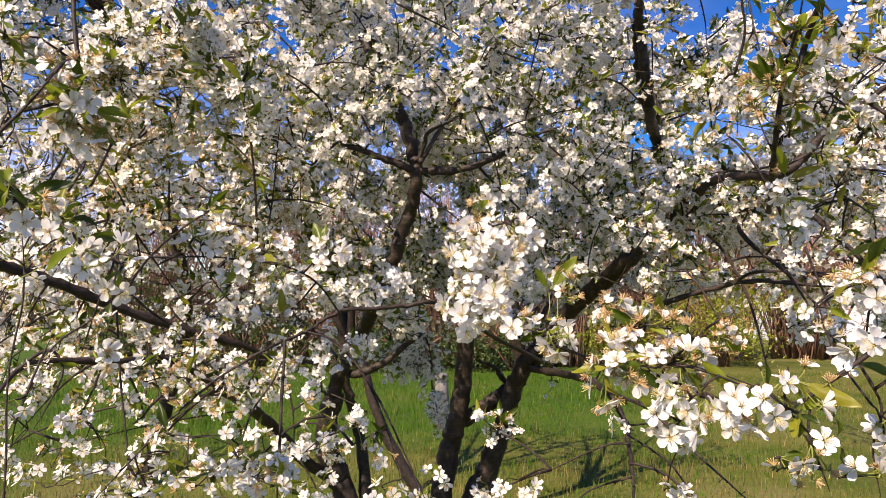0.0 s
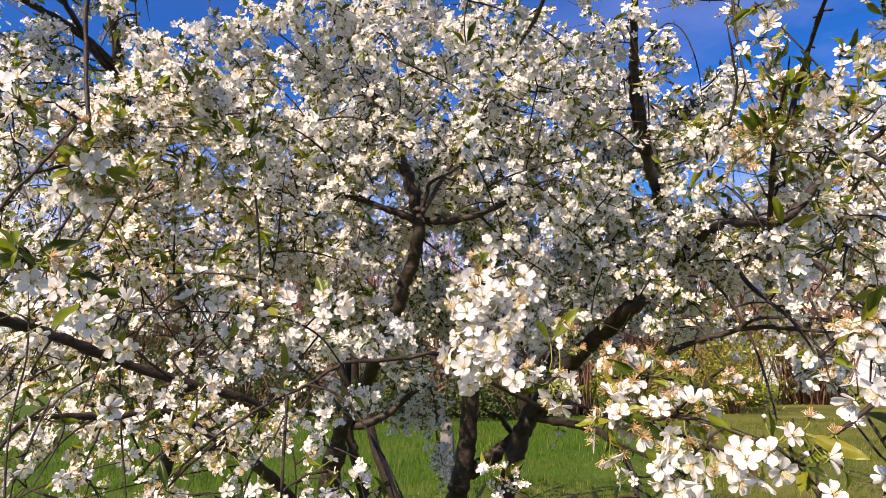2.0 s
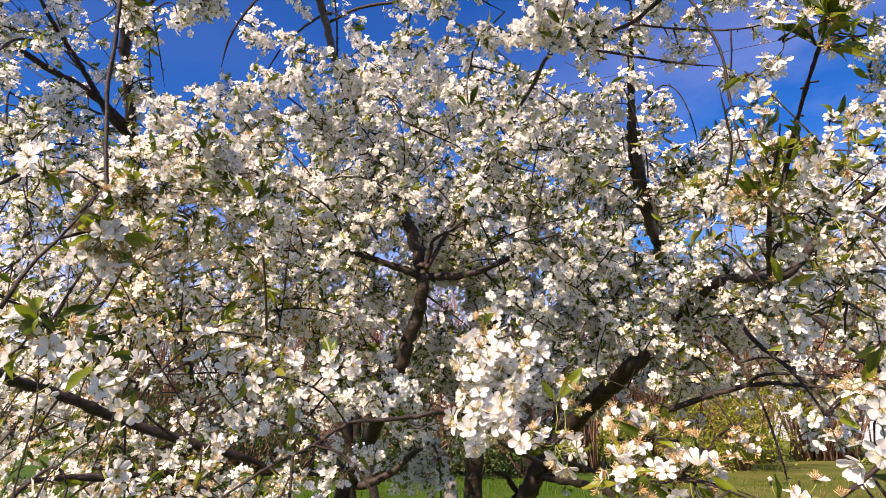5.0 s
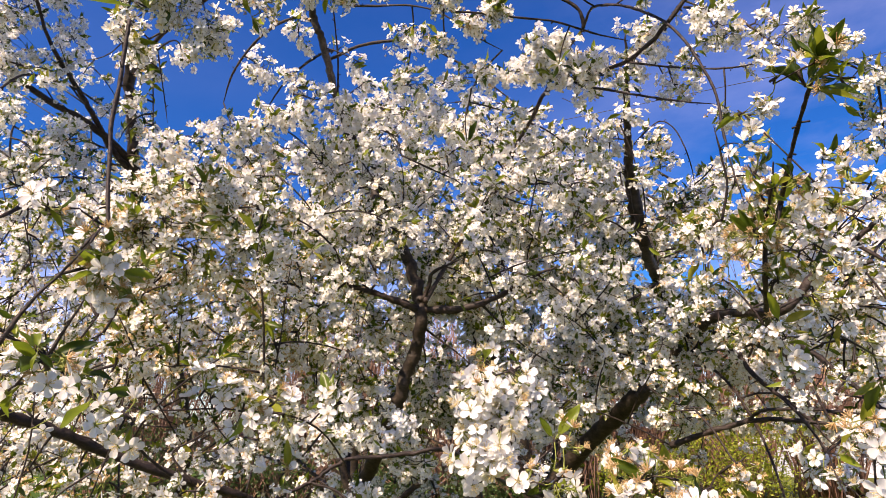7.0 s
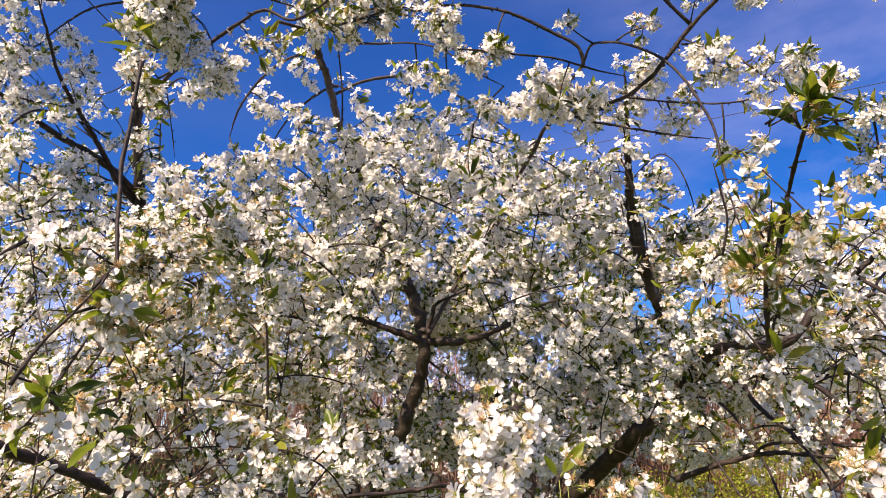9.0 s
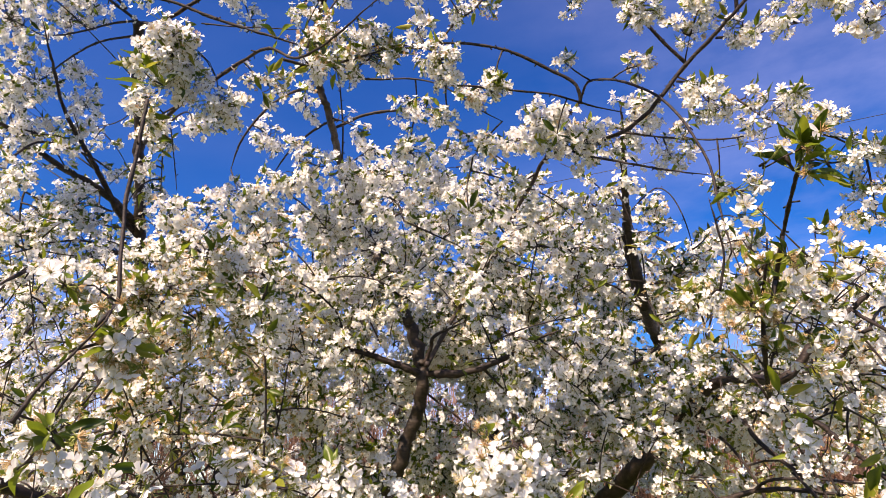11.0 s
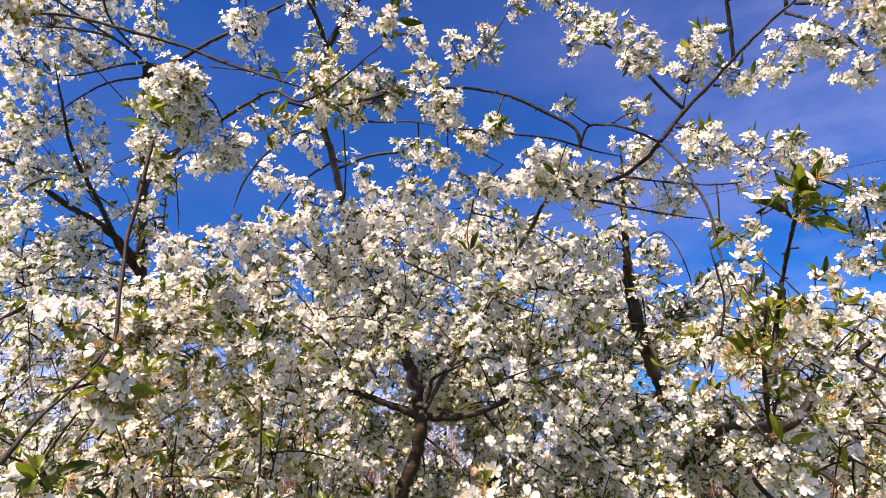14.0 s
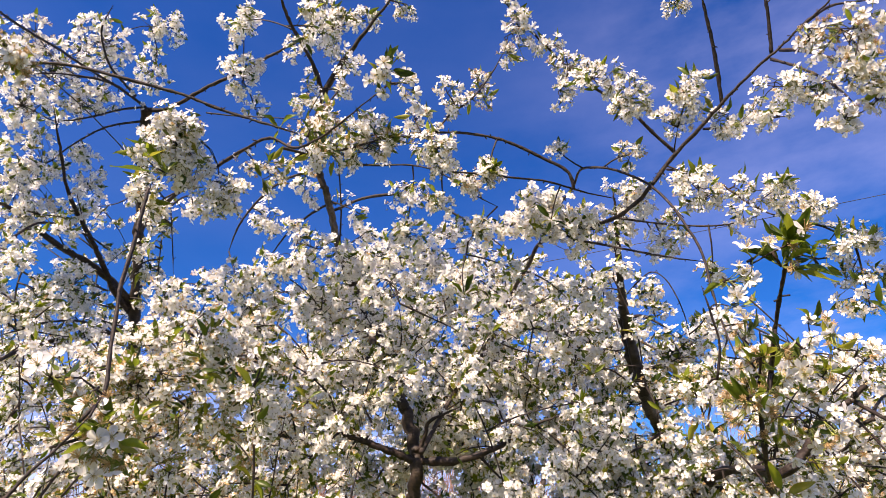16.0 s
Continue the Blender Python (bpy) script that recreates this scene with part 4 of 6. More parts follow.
bough(main, "twig", [(-0.467, 0.881, 1.480), (-0.480, 0.869, 1.429), (-0.493, 0.856, 1.394), (-0.504, 0.841, 1.354)], 0.0016, 0.0008, 14, 0)
bough(main, "twig", [(-0.417, 0.906, 1.486), (-0.415, 0.902, 1.510), (-0.404, 0.897, 1.471), (-0.389, 0.893, 1.441)], 0.0014, 0.0008, 6, 0)
bough(main, "branch", [(0.351, 2.267, 1.390), (0.135, 1.593, 1.493), (0.032, 0.999, 1.549), (-0.010, 0.820, 1.567), (-0.046, 0.810, 1.563), (-0.088, 0.798, 1.559), (-0.125, 0.785, 1.556), (-0.146, 0.773, 1.543), (-0.164, 0.761, 1.531), (-0.182, 0.748, 1.523), (-0.208, 0.731, 1.508), (-0.240, 0.711, 1.487), (-0.270, 0.688, 1.459), (-0.292, 0.666, 1.433), (-0.310, 0.643, 1.405), (-0.330, 0.615, 1.374)], 0.0071, 0.0016, 1, 0)
bough(main, "twig", [(-0.182, 0.738, 1.525), (-0.181, 0.731, 1.498), (-0.180, 0.722, 1.455), (-0.178, 0.710, 1.409), (-0.175, 0.692, 1.354)], 0.0019, 0.0016, 1, 0)
bough(main, "twig", [(-0.159, 0.753, 1.531), (-0.132, 0.755, 1.523), (-0.112, 0.754, 1.507), (-0.092, 0.751, 1.481), (-0.068, 0.746, 1.443), (-0.047, 0.737, 1.403), (-0.018, 0.722, 1.346)], 0.0015, 0.0010, 1, 0)
bough(main, "twig", [(-0.149, 0.755, 1.533), (-0.122, 0.755, 1.513), (-0.095, 0.753, 1.484), (-0.074, 0.747, 1.446), (-0.057, 0.737, 1.403), (-0.037, 0.721, 1.346)], 0.0010, 0.0008, 1, 0)
bough(main, "twig", [(-0.184, 0.736, 1.498), (-0.193, 0.726, 1.474), (-0.210, 0.712, 1.445), (-0.217, 0.699, 1.411), (-0.217, 0.689, 1.390)], 0.0013, 0.0008, 8, 0)
bough(main, "branch", [(-0.358, 2.214, 1.370), (-0.308, 2.210, 1.352), (-0.250, 2.208, 1.365), (-0.182, 2.208, 1.403), (-0.124, 2.204, 1.452), (-0.066, 2.198, 1.490)], 0.0168, 0.0074, 6, 0)
bough(main, "branch", [(-0.258, 2.243, 0.897), (-0.282, 2.259, 1.100), (-0.304, 2.241, 1.189), (-0.322, 2.220, 1.278), (-0.335, 2.196, 1.357), (-0.315, 2.176, 1.472)], 0.0228, 0.0115, 0, 0)
bough(main, "branch", [(0.253, 2.391, 1.278), (0.219, 2.359, 1.322), (0.186, 2.325, 1.365), (0.133, 2.290, 1.388)], 0.0127, 0.0052, 6, 0)
bough(main, "branch", [(0.298, 2.324, 1.366), (0.342, 1.938, 1.379), (0.336, 1.557, 1.402), (0.277, 1.109, 1.424), (0.289, 1.049, 1.390), (0.283, 0.992, 1.353), (0.271, 0.936, 1.324), (0.256, 0.879, 1.294)], 0.0141, 0.0046, 0, 0)
bough(main, "twig", [(0.262, 0.917, 1.371), (0.236, 0.918, 1.370), (0.204, 0.919, 1.359), (0.171, 0.917, 1.344), (0.151, 0.913, 1.336)], 0.0016, 0.0010, 4, 0)
bough(main, "twig", [(0.259, 0.898, 1.330), (0.230, 0.900, 1.322), (0.202, 0.901, 1.312), (0.178, 0.898, 1.296)], 0.0016, 0.0010, 0, 0)
bough(main, "twig", [(0.260, 0.902, 1.348), (0.285, 0.889, 1.343), (0.307, 0.876, 1.332), (0.331, 0.856, 1.305)], 0.0021, 0.0016, 2, 0)
bough(main, "twig", [(0.263, 0.929, 1.381), (0.289, 0.910, 1.365), (0.309, 0.892, 1.350), (0.324, 0.873, 1.325), (0.334, 0.854, 1.302)], 0.0016, 0.0013, 1, 0)
bough(main, "twig", [(0.265, 0.951, 1.391), (0.266, 0.883, 1.403), (0.269, 0.813, 1.417), (0.275, 0.741, 1.426)], 0.0019, 0.0009, 3, 0)
bough(main, "branch", [(0.277, 1.109, 1.424), (0.223, 0.762, 1.450), (0.235, 0.736, 1.444), (0.249, 0.707, 1.426), (0.271, 0.672, 1.399), (0.280, 0.643, 1.387), (0.288, 0.614, 1.376)], 0.0029, 0.0016, 1, 0)
bough(main, "branch", [(0.354, 0.485, 1.543), (0.337, 0.488, 1.532), (0.318, 0.492, 1.515), (0.302, 0.495, 1.503), (0.285, 0.496, 1.491), (0.267, 0.497, 1.481), (0.240, 0.504, 1.480), (0.208, 0.512, 1.487), (0.168, 0.522, 1.504), (0.131, 0.539, 1.512), (0.086, 0.555, 1.530), (0.058, 0.565, 1.560), (0.034, 0.572, 1.590), (0.029, 0.575, 1.621)], 0.0021, 0.0008, 0, 0)
bough(main, "twig", [(0.325, 0.503, 1.514), (0.338, 0.499, 1.480), (0.333, 0.505, 1.449), (0.335, 0.503, 1.412)], 0.0012, 0.0007, 8, 0)
bough(main, "twig", [(0.287, 0.501, 1.491), (0.281, 0.500, 1.463), (0.284, 0.493, 1.439), (0.287, 0.487, 1.420)], 0.0011, 0.0007, 10, 0)
bough(main, "twig", [(-0.121, 0.740, 1.555), (-0.129, 0.646, 1.584), (-0.159, 0.626, 1.600), (-0.186, 0.606, 1.603), (-0.220, 0.581, 1.604), (-0.263, 0.550, 1.601), (-0.295, 0.520, 1.605)], 0.0010, 0.0007, 5, 0)
bough(main, "limb", [(0.480, 1.421, 1.574), (0.519, 1.389, 1.589), (0.561, 1.354, 1.605), (0.604, 1.316, 1.617), (0.644, 1.278, 1.620), (0.689, 1.236, 1.612), (0.736, 1.190, 1.604)], 0.0074, 0.0030, 4, 0)
bough(main, "branch", [(0.604, 1.316, 1.617), (0.615, 1.288, 1.632), (0.630, 1.259, 1.637), (0.668, 1.216, 1.635), (0.698, 1.176, 1.629), (0.739, 1.127, 1.619)], 0.0036, 0.0019, 2, 0)
bough(main, "branch", [(0.655, 1.712, 1.801), (0.685, 1.627, 1.855), (0.711, 1.560, 1.807), (0.710, 1.504, 1.750), (0.722, 1.439, 1.696), (0.749, 1.364, 1.634), (0.758, 1.294, 1.572)], 0.0080, 0.0037, 3, 0)
bough(main, "branch", [(0.658, 1.734, 1.860), (0.687, 1.666, 1.893), (0.707, 1.608, 1.896), (0.726, 1.558, 1.850), (0.742, 1.511, 1.785)], 0.0041, 0.0019, 6, 0)
bough(main, "branch", [(0.662, 1.711, 1.785), (0.674, 1.611, 1.757), (0.673, 1.517, 1.704), (0.667, 1.424, 1.631), (0.650, 1.333, 1.549), (0.623, 1.241, 1.462), (0.582, 1.157, 1.438)], 0.0041, 0.0018, 2, 0)
bough(main, "twig", [(0.465, 1.211, 1.635), (0.479, 1.181, 1.601), (0.494, 1.148, 1.549), (0.503, 1.116, 1.510), (0.502, 1.087, 1.473)], 0.0021, 0.0013, 6, 0)
bough(main, "twig", [(0.559, 1.058, 1.638), (0.580, 1.049, 1.605), (0.596, 1.041, 1.568), (0.608, 1.034, 1.531)], 0.0030, 0.0016, 4, 0)
bough(main, "twig", [(0.577, 1.046, 1.661), (0.591, 1.042, 1.623), (0.598, 1.040, 1.586)], 0.0027, 0.0016, 3, 0)
bough(main, "twig", [(0.595, 1.036, 1.660), (0.611, 1.031, 1.604), (0.626, 1.024, 1.554)], 0.0023, 0.0016, 3, 0)
bough(main, "branch", [(0.511, 0.959, 1.721), (0.530, 0.973, 1.688), (0.546, 0.987, 1.655), (0.566, 0.998, 1.620)], 0.0027, 0.0019, 6, 0)
bough(main, "limb", [(0.697, 0.903, 1.922), (0.672, 0.932, 1.897), (0.655, 0.950, 1.880), (0.635, 0.969, 1.862), (0.611, 0.991, 1.841), (0.587, 1.015, 1.806), (0.559, 1.036, 1.783), (0.616, 1.245, 1.829), (0.645, 1.467, 1.866), (0.661, 1.698, 1.869)], 0.0070, 0.0120, 4, 0)
bough(main, "branch", [(0.655, 0.950, 1.879), (0.675, 0.943, 1.858), (0.702, 0.931, 1.833)], 0.0040, 0.0027, 2, 0)
bough(main, "branch", [(0.706, 0.985, 1.858), (0.686, 1.001, 1.849), (0.669, 1.020, 1.822), (0.647, 1.038, 1.810), (0.619, 1.056, 1.802)], 0.0035, 0.0017, 3, 0)
bough(main, "branch", [(0.637, 1.103, 1.810), (0.681, 1.078, 1.806), (0.715, 1.057, 1.797), (0.760, 1.028, 1.785)], 0.0021, 0.0014, 5, 0)
bough(main, "branch", [(0.658, 0.958, 1.850), (0.675, 0.955, 1.818), (0.696, 0.952, 1.772)], 0.0023, 0.0013, 4, 0)
bough(main, "limb", [(0.528, 0.950, 1.720), (0.554, 0.939, 1.698), (0.579, 0.928, 1.665), (0.603, 0.916, 1.635), (0.625, 0.904, 1.601), (0.645, 0.891, 1.573)], 0.0043, 0.0027, 5, 0)
bough(main, "branch", [(0.639, 1.039, 1.822), (0.662, 1.035, 1.782), (0.683, 1.029, 1.743), (0.716, 1.011, 1.717)], 0.0021, 0.0010, 10, 0)
bough(main, "branch", [(0.524, 1.010, 1.717), (0.412, 0.784, 1.711), (0.344, 0.643, 1.724), (0.334, 0.612, 1.756), (0.325, 0.580, 1.784), (0.318, 0.549, 1.803), (0.308, 0.518, 1.819)], 0.0044, 0.0022, 2, 0)
bough(main, "branch", [(0.324, 0.560, 1.774), (0.319, 0.524, 1.802), (0.313, 0.490, 1.823), (0.306, 0.458, 1.836), (0.299, 0.427, 1.845), (0.290, 0.399, 1.848)], 0.0024, 0.0015, 2, 0)
bough(main, "twig", [(0.385, 0.808, 1.868), (0.390, 0.787, 1.912), (0.381, 0.772, 1.951), (0.370, 0.757, 1.988)], 0.0019, 0.0013, 5, 0)
bough(main, "twig", [(0.445, 0.615, 1.804), (0.429, 0.621, 1.815), (0.411, 0.630, 1.822)], 0.0011, 0.0007, 6, 0)
bough(main, "twig", [(-0.295, 1.002, 1.656), (-0.293, 0.978, 1.734), (-0.293, 0.948, 1.807), (-0.296, 0.918, 1.859), (-0.293, 0.895, 1.885)], 0.0020, 0.0014, 34, 10)
bough(main, "twig", [(-0.318, 1.146, 1.713), (-0.307, 1.136, 1.784), (-0.301, 1.124, 1.844), (-0.290, 1.107, 1.912)], 0.0016, 0.0010, 22, 0)
bough(main, "branch", [(-0.299, 0.392, 1.634), (-0.286, 0.395, 1.662), (-0.276, 0.397, 1.676), (-0.269, 0.399, 1.686), (-0.254, 0.401, 1.708)], 0.0017, 0.0007, 0, 0)
bough(main, "branch", [(-0.360, 1.296, 1.937), (-0.312, 1.296, 1.907), (-0.326, 1.251, 1.971), (-0.360, 1.205, 2.013), (-0.381, 1.164, 2.041), (-0.400, 1.123, 2.067)], 0.0023, 0.0011, 10, 0)
bough(main, "branch", [(-0.580, 1.029, 1.762), (-0.555, 1.020, 1.807), (-0.525, 1.009, 1.866), (-0.478, 0.987, 1.957), (-0.435, 0.966, 2.023), (-0.410, 0.946, 2.059)], 0.0020, 0.0016, 8, 0)
bough(main, "branch", [(-0.595, 0.912, 1.705), (-0.565, 0.917, 1.773), (-0.540, 0.918, 1.824), (-0.496, 0.925, 1.879)], 0.0021, 0.0012, 8, 0)
bough(main, "branch", [(-0.609, 1.015, 1.750), (-0.586, 1.018, 1.797), (-0.576, 1.011, 1.843)], 0.0020, 0.0013, 8, 0)
bough(main, "branch", [(-0.544, 1.274, 1.754), (-0.600, 1.249, 1.750), (-0.623, 1.241, 1.726), (-0.654, 1.224, 1.735)], 0.0023, 0.0016, 5, 0)
bough(main, "branch", [(-0.104, 1.331, 2.234), (-0.043, 1.347, 2.209), (0.020, 1.360, 2.183)], 0.0025, 0.0016, 10, 0)
bough(main, "branch", [(-0.208, 1.565, 2.181), (-0.121, 1.562, 2.120), (-0.034, 1.546, 2.077), (0.022, 1.516, 2.060)], 0.0028, 0.0013, 16, 0)
bough(main, "branch", [(0.131, 1.645, 2.268), (0.202, 1.604, 2.219), (0.246, 1.556, 2.189)], 0.0030, 0.0014, 10, 0)
bough(main, "branch", [(0.228, 1.438, 2.213), (0.217, 1.460, 2.166), (0.206, 1.486, 2.106)], 0.0022, 0.0013, 4, 0)
bough(main, "branch", [(0.514, 1.608, 2.306), (0.541, 1.548, 2.293), (0.572, 1.499, 2.248), (0.589, 1.459, 2.194)], 0.0057, 0.0020, 6, 0)
bough(main, "branch", [(0.520, 1.621, 2.273), (0.562, 1.575, 2.215), (0.586, 1.527, 2.172), (0.619, 1.473, 2.130)], 0.0041, 0.0019, 8, 0)
bough(main, "branch", [(0.545, 1.665, 2.173), (0.572, 1.567, 2.152), (0.581, 1.483, 2.105), (0.600, 1.406, 2.023)], 0.0031, 0.0013, 6, 0)
bough(main, "branch", [(0.565, 1.684, 2.101), (0.475, 1.633, 2.161), (0.405, 1.593, 2.161), (0.326, 1.567, 2.122)], 0.0031, 0.0014, 12, 0)
bough(main, "branch", [(0.597, 1.721, 2.016), (0.503, 1.700, 1.963), (0.416, 1.662, 1.954), (0.332, 1.613, 1.972)], 0.0047, 0.0019, 12, 0)
puff(main, (0.033, 0.575, 1.621), 0.031, 0.036, 54, 0.15, 0.10)
puff(main, (0.027, 0.569, 1.562), 0.036, 0.020, 54, 0.05, 0.05)
puff(main, (0.061, 0.561, 1.634), 0.018, 0.015, 12, 0.00, 0.10)
puff(main, (0.048, 0.567, 1.590), 0.020, 0.030, 25, 0.05, 0.10)
puff(main, (0.035, 0.591, 1.647), 0.021, 0.016, 10, 0.30, 0.80)
puff(main, (0.079, 0.524, 1.536), 0.038, 0.024, 19, 0.15, 0.28)
puff(main, (0.127, 0.513, 1.511), 0.033, 0.017, 24, 0.55, 0.18)
puff(main, (0.170, 0.490, 1.515), 0.046, 0.021, 40, 0.75, 0.18)
puff(main, (0.214, 0.449, 1.499), 0.031, 0.014, 16, 0.32, 0.18)
puff(main, (0.184, 0.462, 1.495), 0.031, 0.014, 16, 0.40, 0.18)
puff(main, (0.175, 0.483, 1.472), 0.028, 0.007, 6, 0.15, 0.18)
puff(main, (0.252, 0.449, 1.470), 0.030, 0.026, 4, 0.50, 0.10)
puff(main, (0.245, 0.457, 1.508), 0.009, 0.019, 3, 0.72, 0.28)
puff(main, (0.161, 0.526, 1.540), 0.044, 0.015, 24, 0.85, 0.18)
puff(main, (0.201, 0.512, 1.532), 0.029, 0.015, 16, 0.85, 0.18)
puff(main, (0.147, 0.561, 1.557), 0.015, 0.013, 7, 0.90, 0.18)
puff(main, (0.099, 0.571, 1.570), 0.021, 0.015, 10, 0.75, 0.18)
puff(main, (-0.114, 0.617, 1.609), 0.022, 0.022, 14, 0.1, 0.3)
puff(main, (-0.186, 0.589, 1.607), 0.041, 0.030, 16, 0.2, 0.2)
puff(main, (-0.221, 0.576, 1.611), 0.028, 0.028, 12, 0.1, 0.2)
puff(main, (-0.290, 0.498, 1.612), 0.023, 0.013, 6, 0, 0.5)
puff(main, (-0.263, 0.515, 1.593), 0.022, 0.028, 9, 0, 0.3)
puff(main, (-0.302, 0.541, 1.528), 0.028, 0.023, 7, 0.35, 0.18)
puff(main, (-0.315, 0.504, 1.631), 0.027, 0.021, 3, 0, 2.5)
puff(main, (-0.161, 0.640, 1.547), 0.021, 0.015, 7, 0.20, 0.18)
puff(main, (-0.121, 0.708, 1.503), 0.022, 0.019, 5, 0.10, 0.18)
puff(main, (-0.265, 0.666, 1.486), 0.045, 0.022, 12, 0.60, 0.18)
puff(main, (-0.240, 0.668, 1.428), 0.067, 0.050, 15, 0.40, 0.23)
puff(main, (-0.194, 0.673, 1.385), 0.051, 0.029, 17, 0.40, 0.18)
puff(main, (-0.093, 0.741, 1.409), 0.034, 0.027, 12, 0.40, 0.38)
puff(main, (-0.069, 0.733, 1.361), 0.034, 0.020, 8, 0.20, 0.18)
puff(main, (0.082, 0.981, 1.375), 0.040, 0.036, 32, 0.30, 0.28)
puff(main, (0.079, 0.867, 1.323), 0.056, 0.020, 13, 0.35, 0.18)
puff(main, (0.124, 0.819, 1.359), 0.038, 0.026, 9, 0.55, 0.28)
puff(main, (-0.156, 0.876, 1.413), 0.028, 0.024, 7, 0.10, 0.18)
puff(main, (-0.162, 0.767, 1.391), 0.036, 0.032, 10, 0.10, 0.28)
puff(main, (-0.013, 0.776, 1.356), 0.021, 0.025, 7, 0.30, 0.18)
puff(main, (0.312, 0.464, 1.574), 0.020, 0.030, 9, 0.32, 0.53)
puff(main, (0.309, 0.467, 1.537), 0.017, 0.020, 7, 0.22, 0.18)
puff(main, (0.343, 0.511, 1.474), 0.022, 0.044, 10, 0.22, 0.18)
puff(main, (0.366, 0.620, 1.558), 0.038, 0.029, 8, 0.32, 0.48)
puff(main, (0.369, 0.594, 1.524), 0.031, 0.025, 8, 0.32, 0.28)
puff(main, (0.484, 0.875, 1.538), 0.053, 0.040, 38, 0.22, 0.18)
puff(main, (0.251, 0.735, 1.358), 0.028, 0.014, 8, 0.05, 0.18)
puff(main, (0.309, 0.500, 1.427), 0.024, 0.021, 3, 0.32, 0.68)
puff(main, (0.272, 0.521, 1.429), 0.027, 0.027, 3, 0.72, 0.48)
puff(main, (-0.545, 0.839, 1.549), 0.065, 0.056, 17, 0.55, 0.28)
puff(main, (-0.496, 0.869, 1.557), 0.056, 0.047, 14, 0.55, 0.28)
puff(main, (-0.532, 0.834, 1.405), 0.075, 0.084, 31, 0.45, 0.28)
puff(main, (-0.472, 0.870, 1.406), 0.065, 0.084, 28, 0.45, 0.28)
puff(main, (-0.441, 0.760, 1.354), 0.056, 0.020, 9, 0.25, 0.18)
puff(main, (-0.417, 0.898, 1.409), 0.038, 0.056, 14, 0.35, 0.28)
puff(main, (-0.317, 0.710, 1.361), 0.043, 0.014, 6, 0.55, 0.18)
puff(main, (-0.229, 0.971, 1.618), 0.053, 0.053, 38, 0.2, 0.3)
puff(main, (-0.170, 0.985, 1.584), 0.053, 0.027, 45, 0.05, 0.1)
puff(main, (-0.100, 1.194, 1.607), 0.075, 0.032, 77, 0.05, 0.1)
puff(main, (-0.280, 0.459, 1.741), 0.024, 0.018, 12, 0.65, 0.4)
puff(main, (-0.301, 0.489, 1.702), 0.037, 0.019, 15, 0.75, 0.4)
puff(main, (-0.285, 0.419, 1.631), 0.016, 0.022, 9, 0.70, 0.4)
puff(main, (-0.312, 0.434, 1.749), 0.013, 0.027, 11, 0.50, 0.4)
puff(main, (-0.275, 0.473, 1.713), 0.031, 0.022, 12, 0.65, 0.4)
puff(main, (-0.494, 0.920, 1.894), 0.088, 0.069, 181, 0.50, 0.20)
puff(main, (-0.401, 0.930, 1.979), 0.078, 0.049, 155, 0.25, 0.20)
puff(main, (-0.411, 0.967, 1.875), 0.078, 0.059, 138, 0.50, 0.30)
puff(main, (-0.488, 0.949, 1.978), 0.061, 0.041, 104, 0.31, 0.10)
puff(main, (-0.307, 0.943, 1.894), 0.051, 0.065, 94, 0.05, 0.50)
puff(main, (-0.360, 1.126, 2.091), 0.081, 0.046, 112, 0.20, 0.10)
puff(main, (-0.435, 0.999, 1.701), 0.078, 0.039, 45, 0.6, 0.3)
puff(main, (-0.282, 0.887, 1.916), 0.022, 0.027, 8, 0.00, 3.00)
puff(main, (0.383, 0.585, 1.822), 0.040, 0.030, 12, 0.32, 0.55)
puff(main, (0.306, 0.567, 1.768), 0.027, 0.036, 14, 0.90, 0.40)
puff(main, (0.345, 0.684, 1.780), 0.043, 0.028, 15, 0.75, 0.10)
puff(main, (0.375, 0.614, 1.762), 0.047, 0.037, 18, 0.32, 0.45)
puff(main, (0.394, 0.588, 1.798), 0.027, 0.020, 3, 0.32, 2.35)
puff(main, (0.433, 0.644, 1.745), 0.028, 0.028, 10, 0.32, 0.45)
puff(main, (0.387, 0.866, 1.866), 0.053, 0.053, 84, 0.32, 0.45)
puff(main, (0.392, 0.833, 1.783), 0.059, 0.034, 18, 0.32, 0.95)
puff(main, (0.355, 0.647, 1.683), 0.027, 0.033, 12, 0.32, 0.65)
puff(main, (0.425, 0.712, 1.736), 0.038, 0.030, 13, 0.32, 0.45)
puff(main, (0.313, 0.548, 1.802), 0.021, 0.030, 6, 0.75, 1.50)
puff(main, (0.453, 1.084, 1.793), 0.064, 0.053, 52, 0.32, 0.65)
puff(main, (0.423, 0.975, 1.832), 0.039, 0.039, 28, 0.32, 0.65)
puff(main, (0.472, 0.750, 1.705), 0.040, 0.032, 13, 0.32, 0.55)
puff(main, (0.459, 0.768, 1.645), 0.048, 0.032, 16, 0.32, 0.55)
puff(main, (0.560, 0.818, 1.681), 0.027, 0.053, 26, 0.32, 0.45)
puff(side, (-1.164, 1.203, 3.038), 0.109, 0.055, 147, 0.20, 0.10)
puff(side, (-1.144, 1.292, 2.972), 0.180, 0.080, 482, 0.10, 0.10)
puff(side, (-1.065, 1.321, 3.122), 0.124, 0.087, 467, 0.05, 0.10)
puff(side, (-1.092, 1.383, 2.922), 0.120, 0.055, 290, 0.10, 0.10)
puff(side, (-1.134, 1.236, 2.787), 0.084, 0.112, 400, 0.10, 0.10)
puff(side, (-1.150, 1.353, 2.628), 0.108, 0.168, 810, 0.10, 0.15)
puff(side, (-0.541, 0.510, 2.202), 0.027, 0.036, 45, 0.6, 0.3)
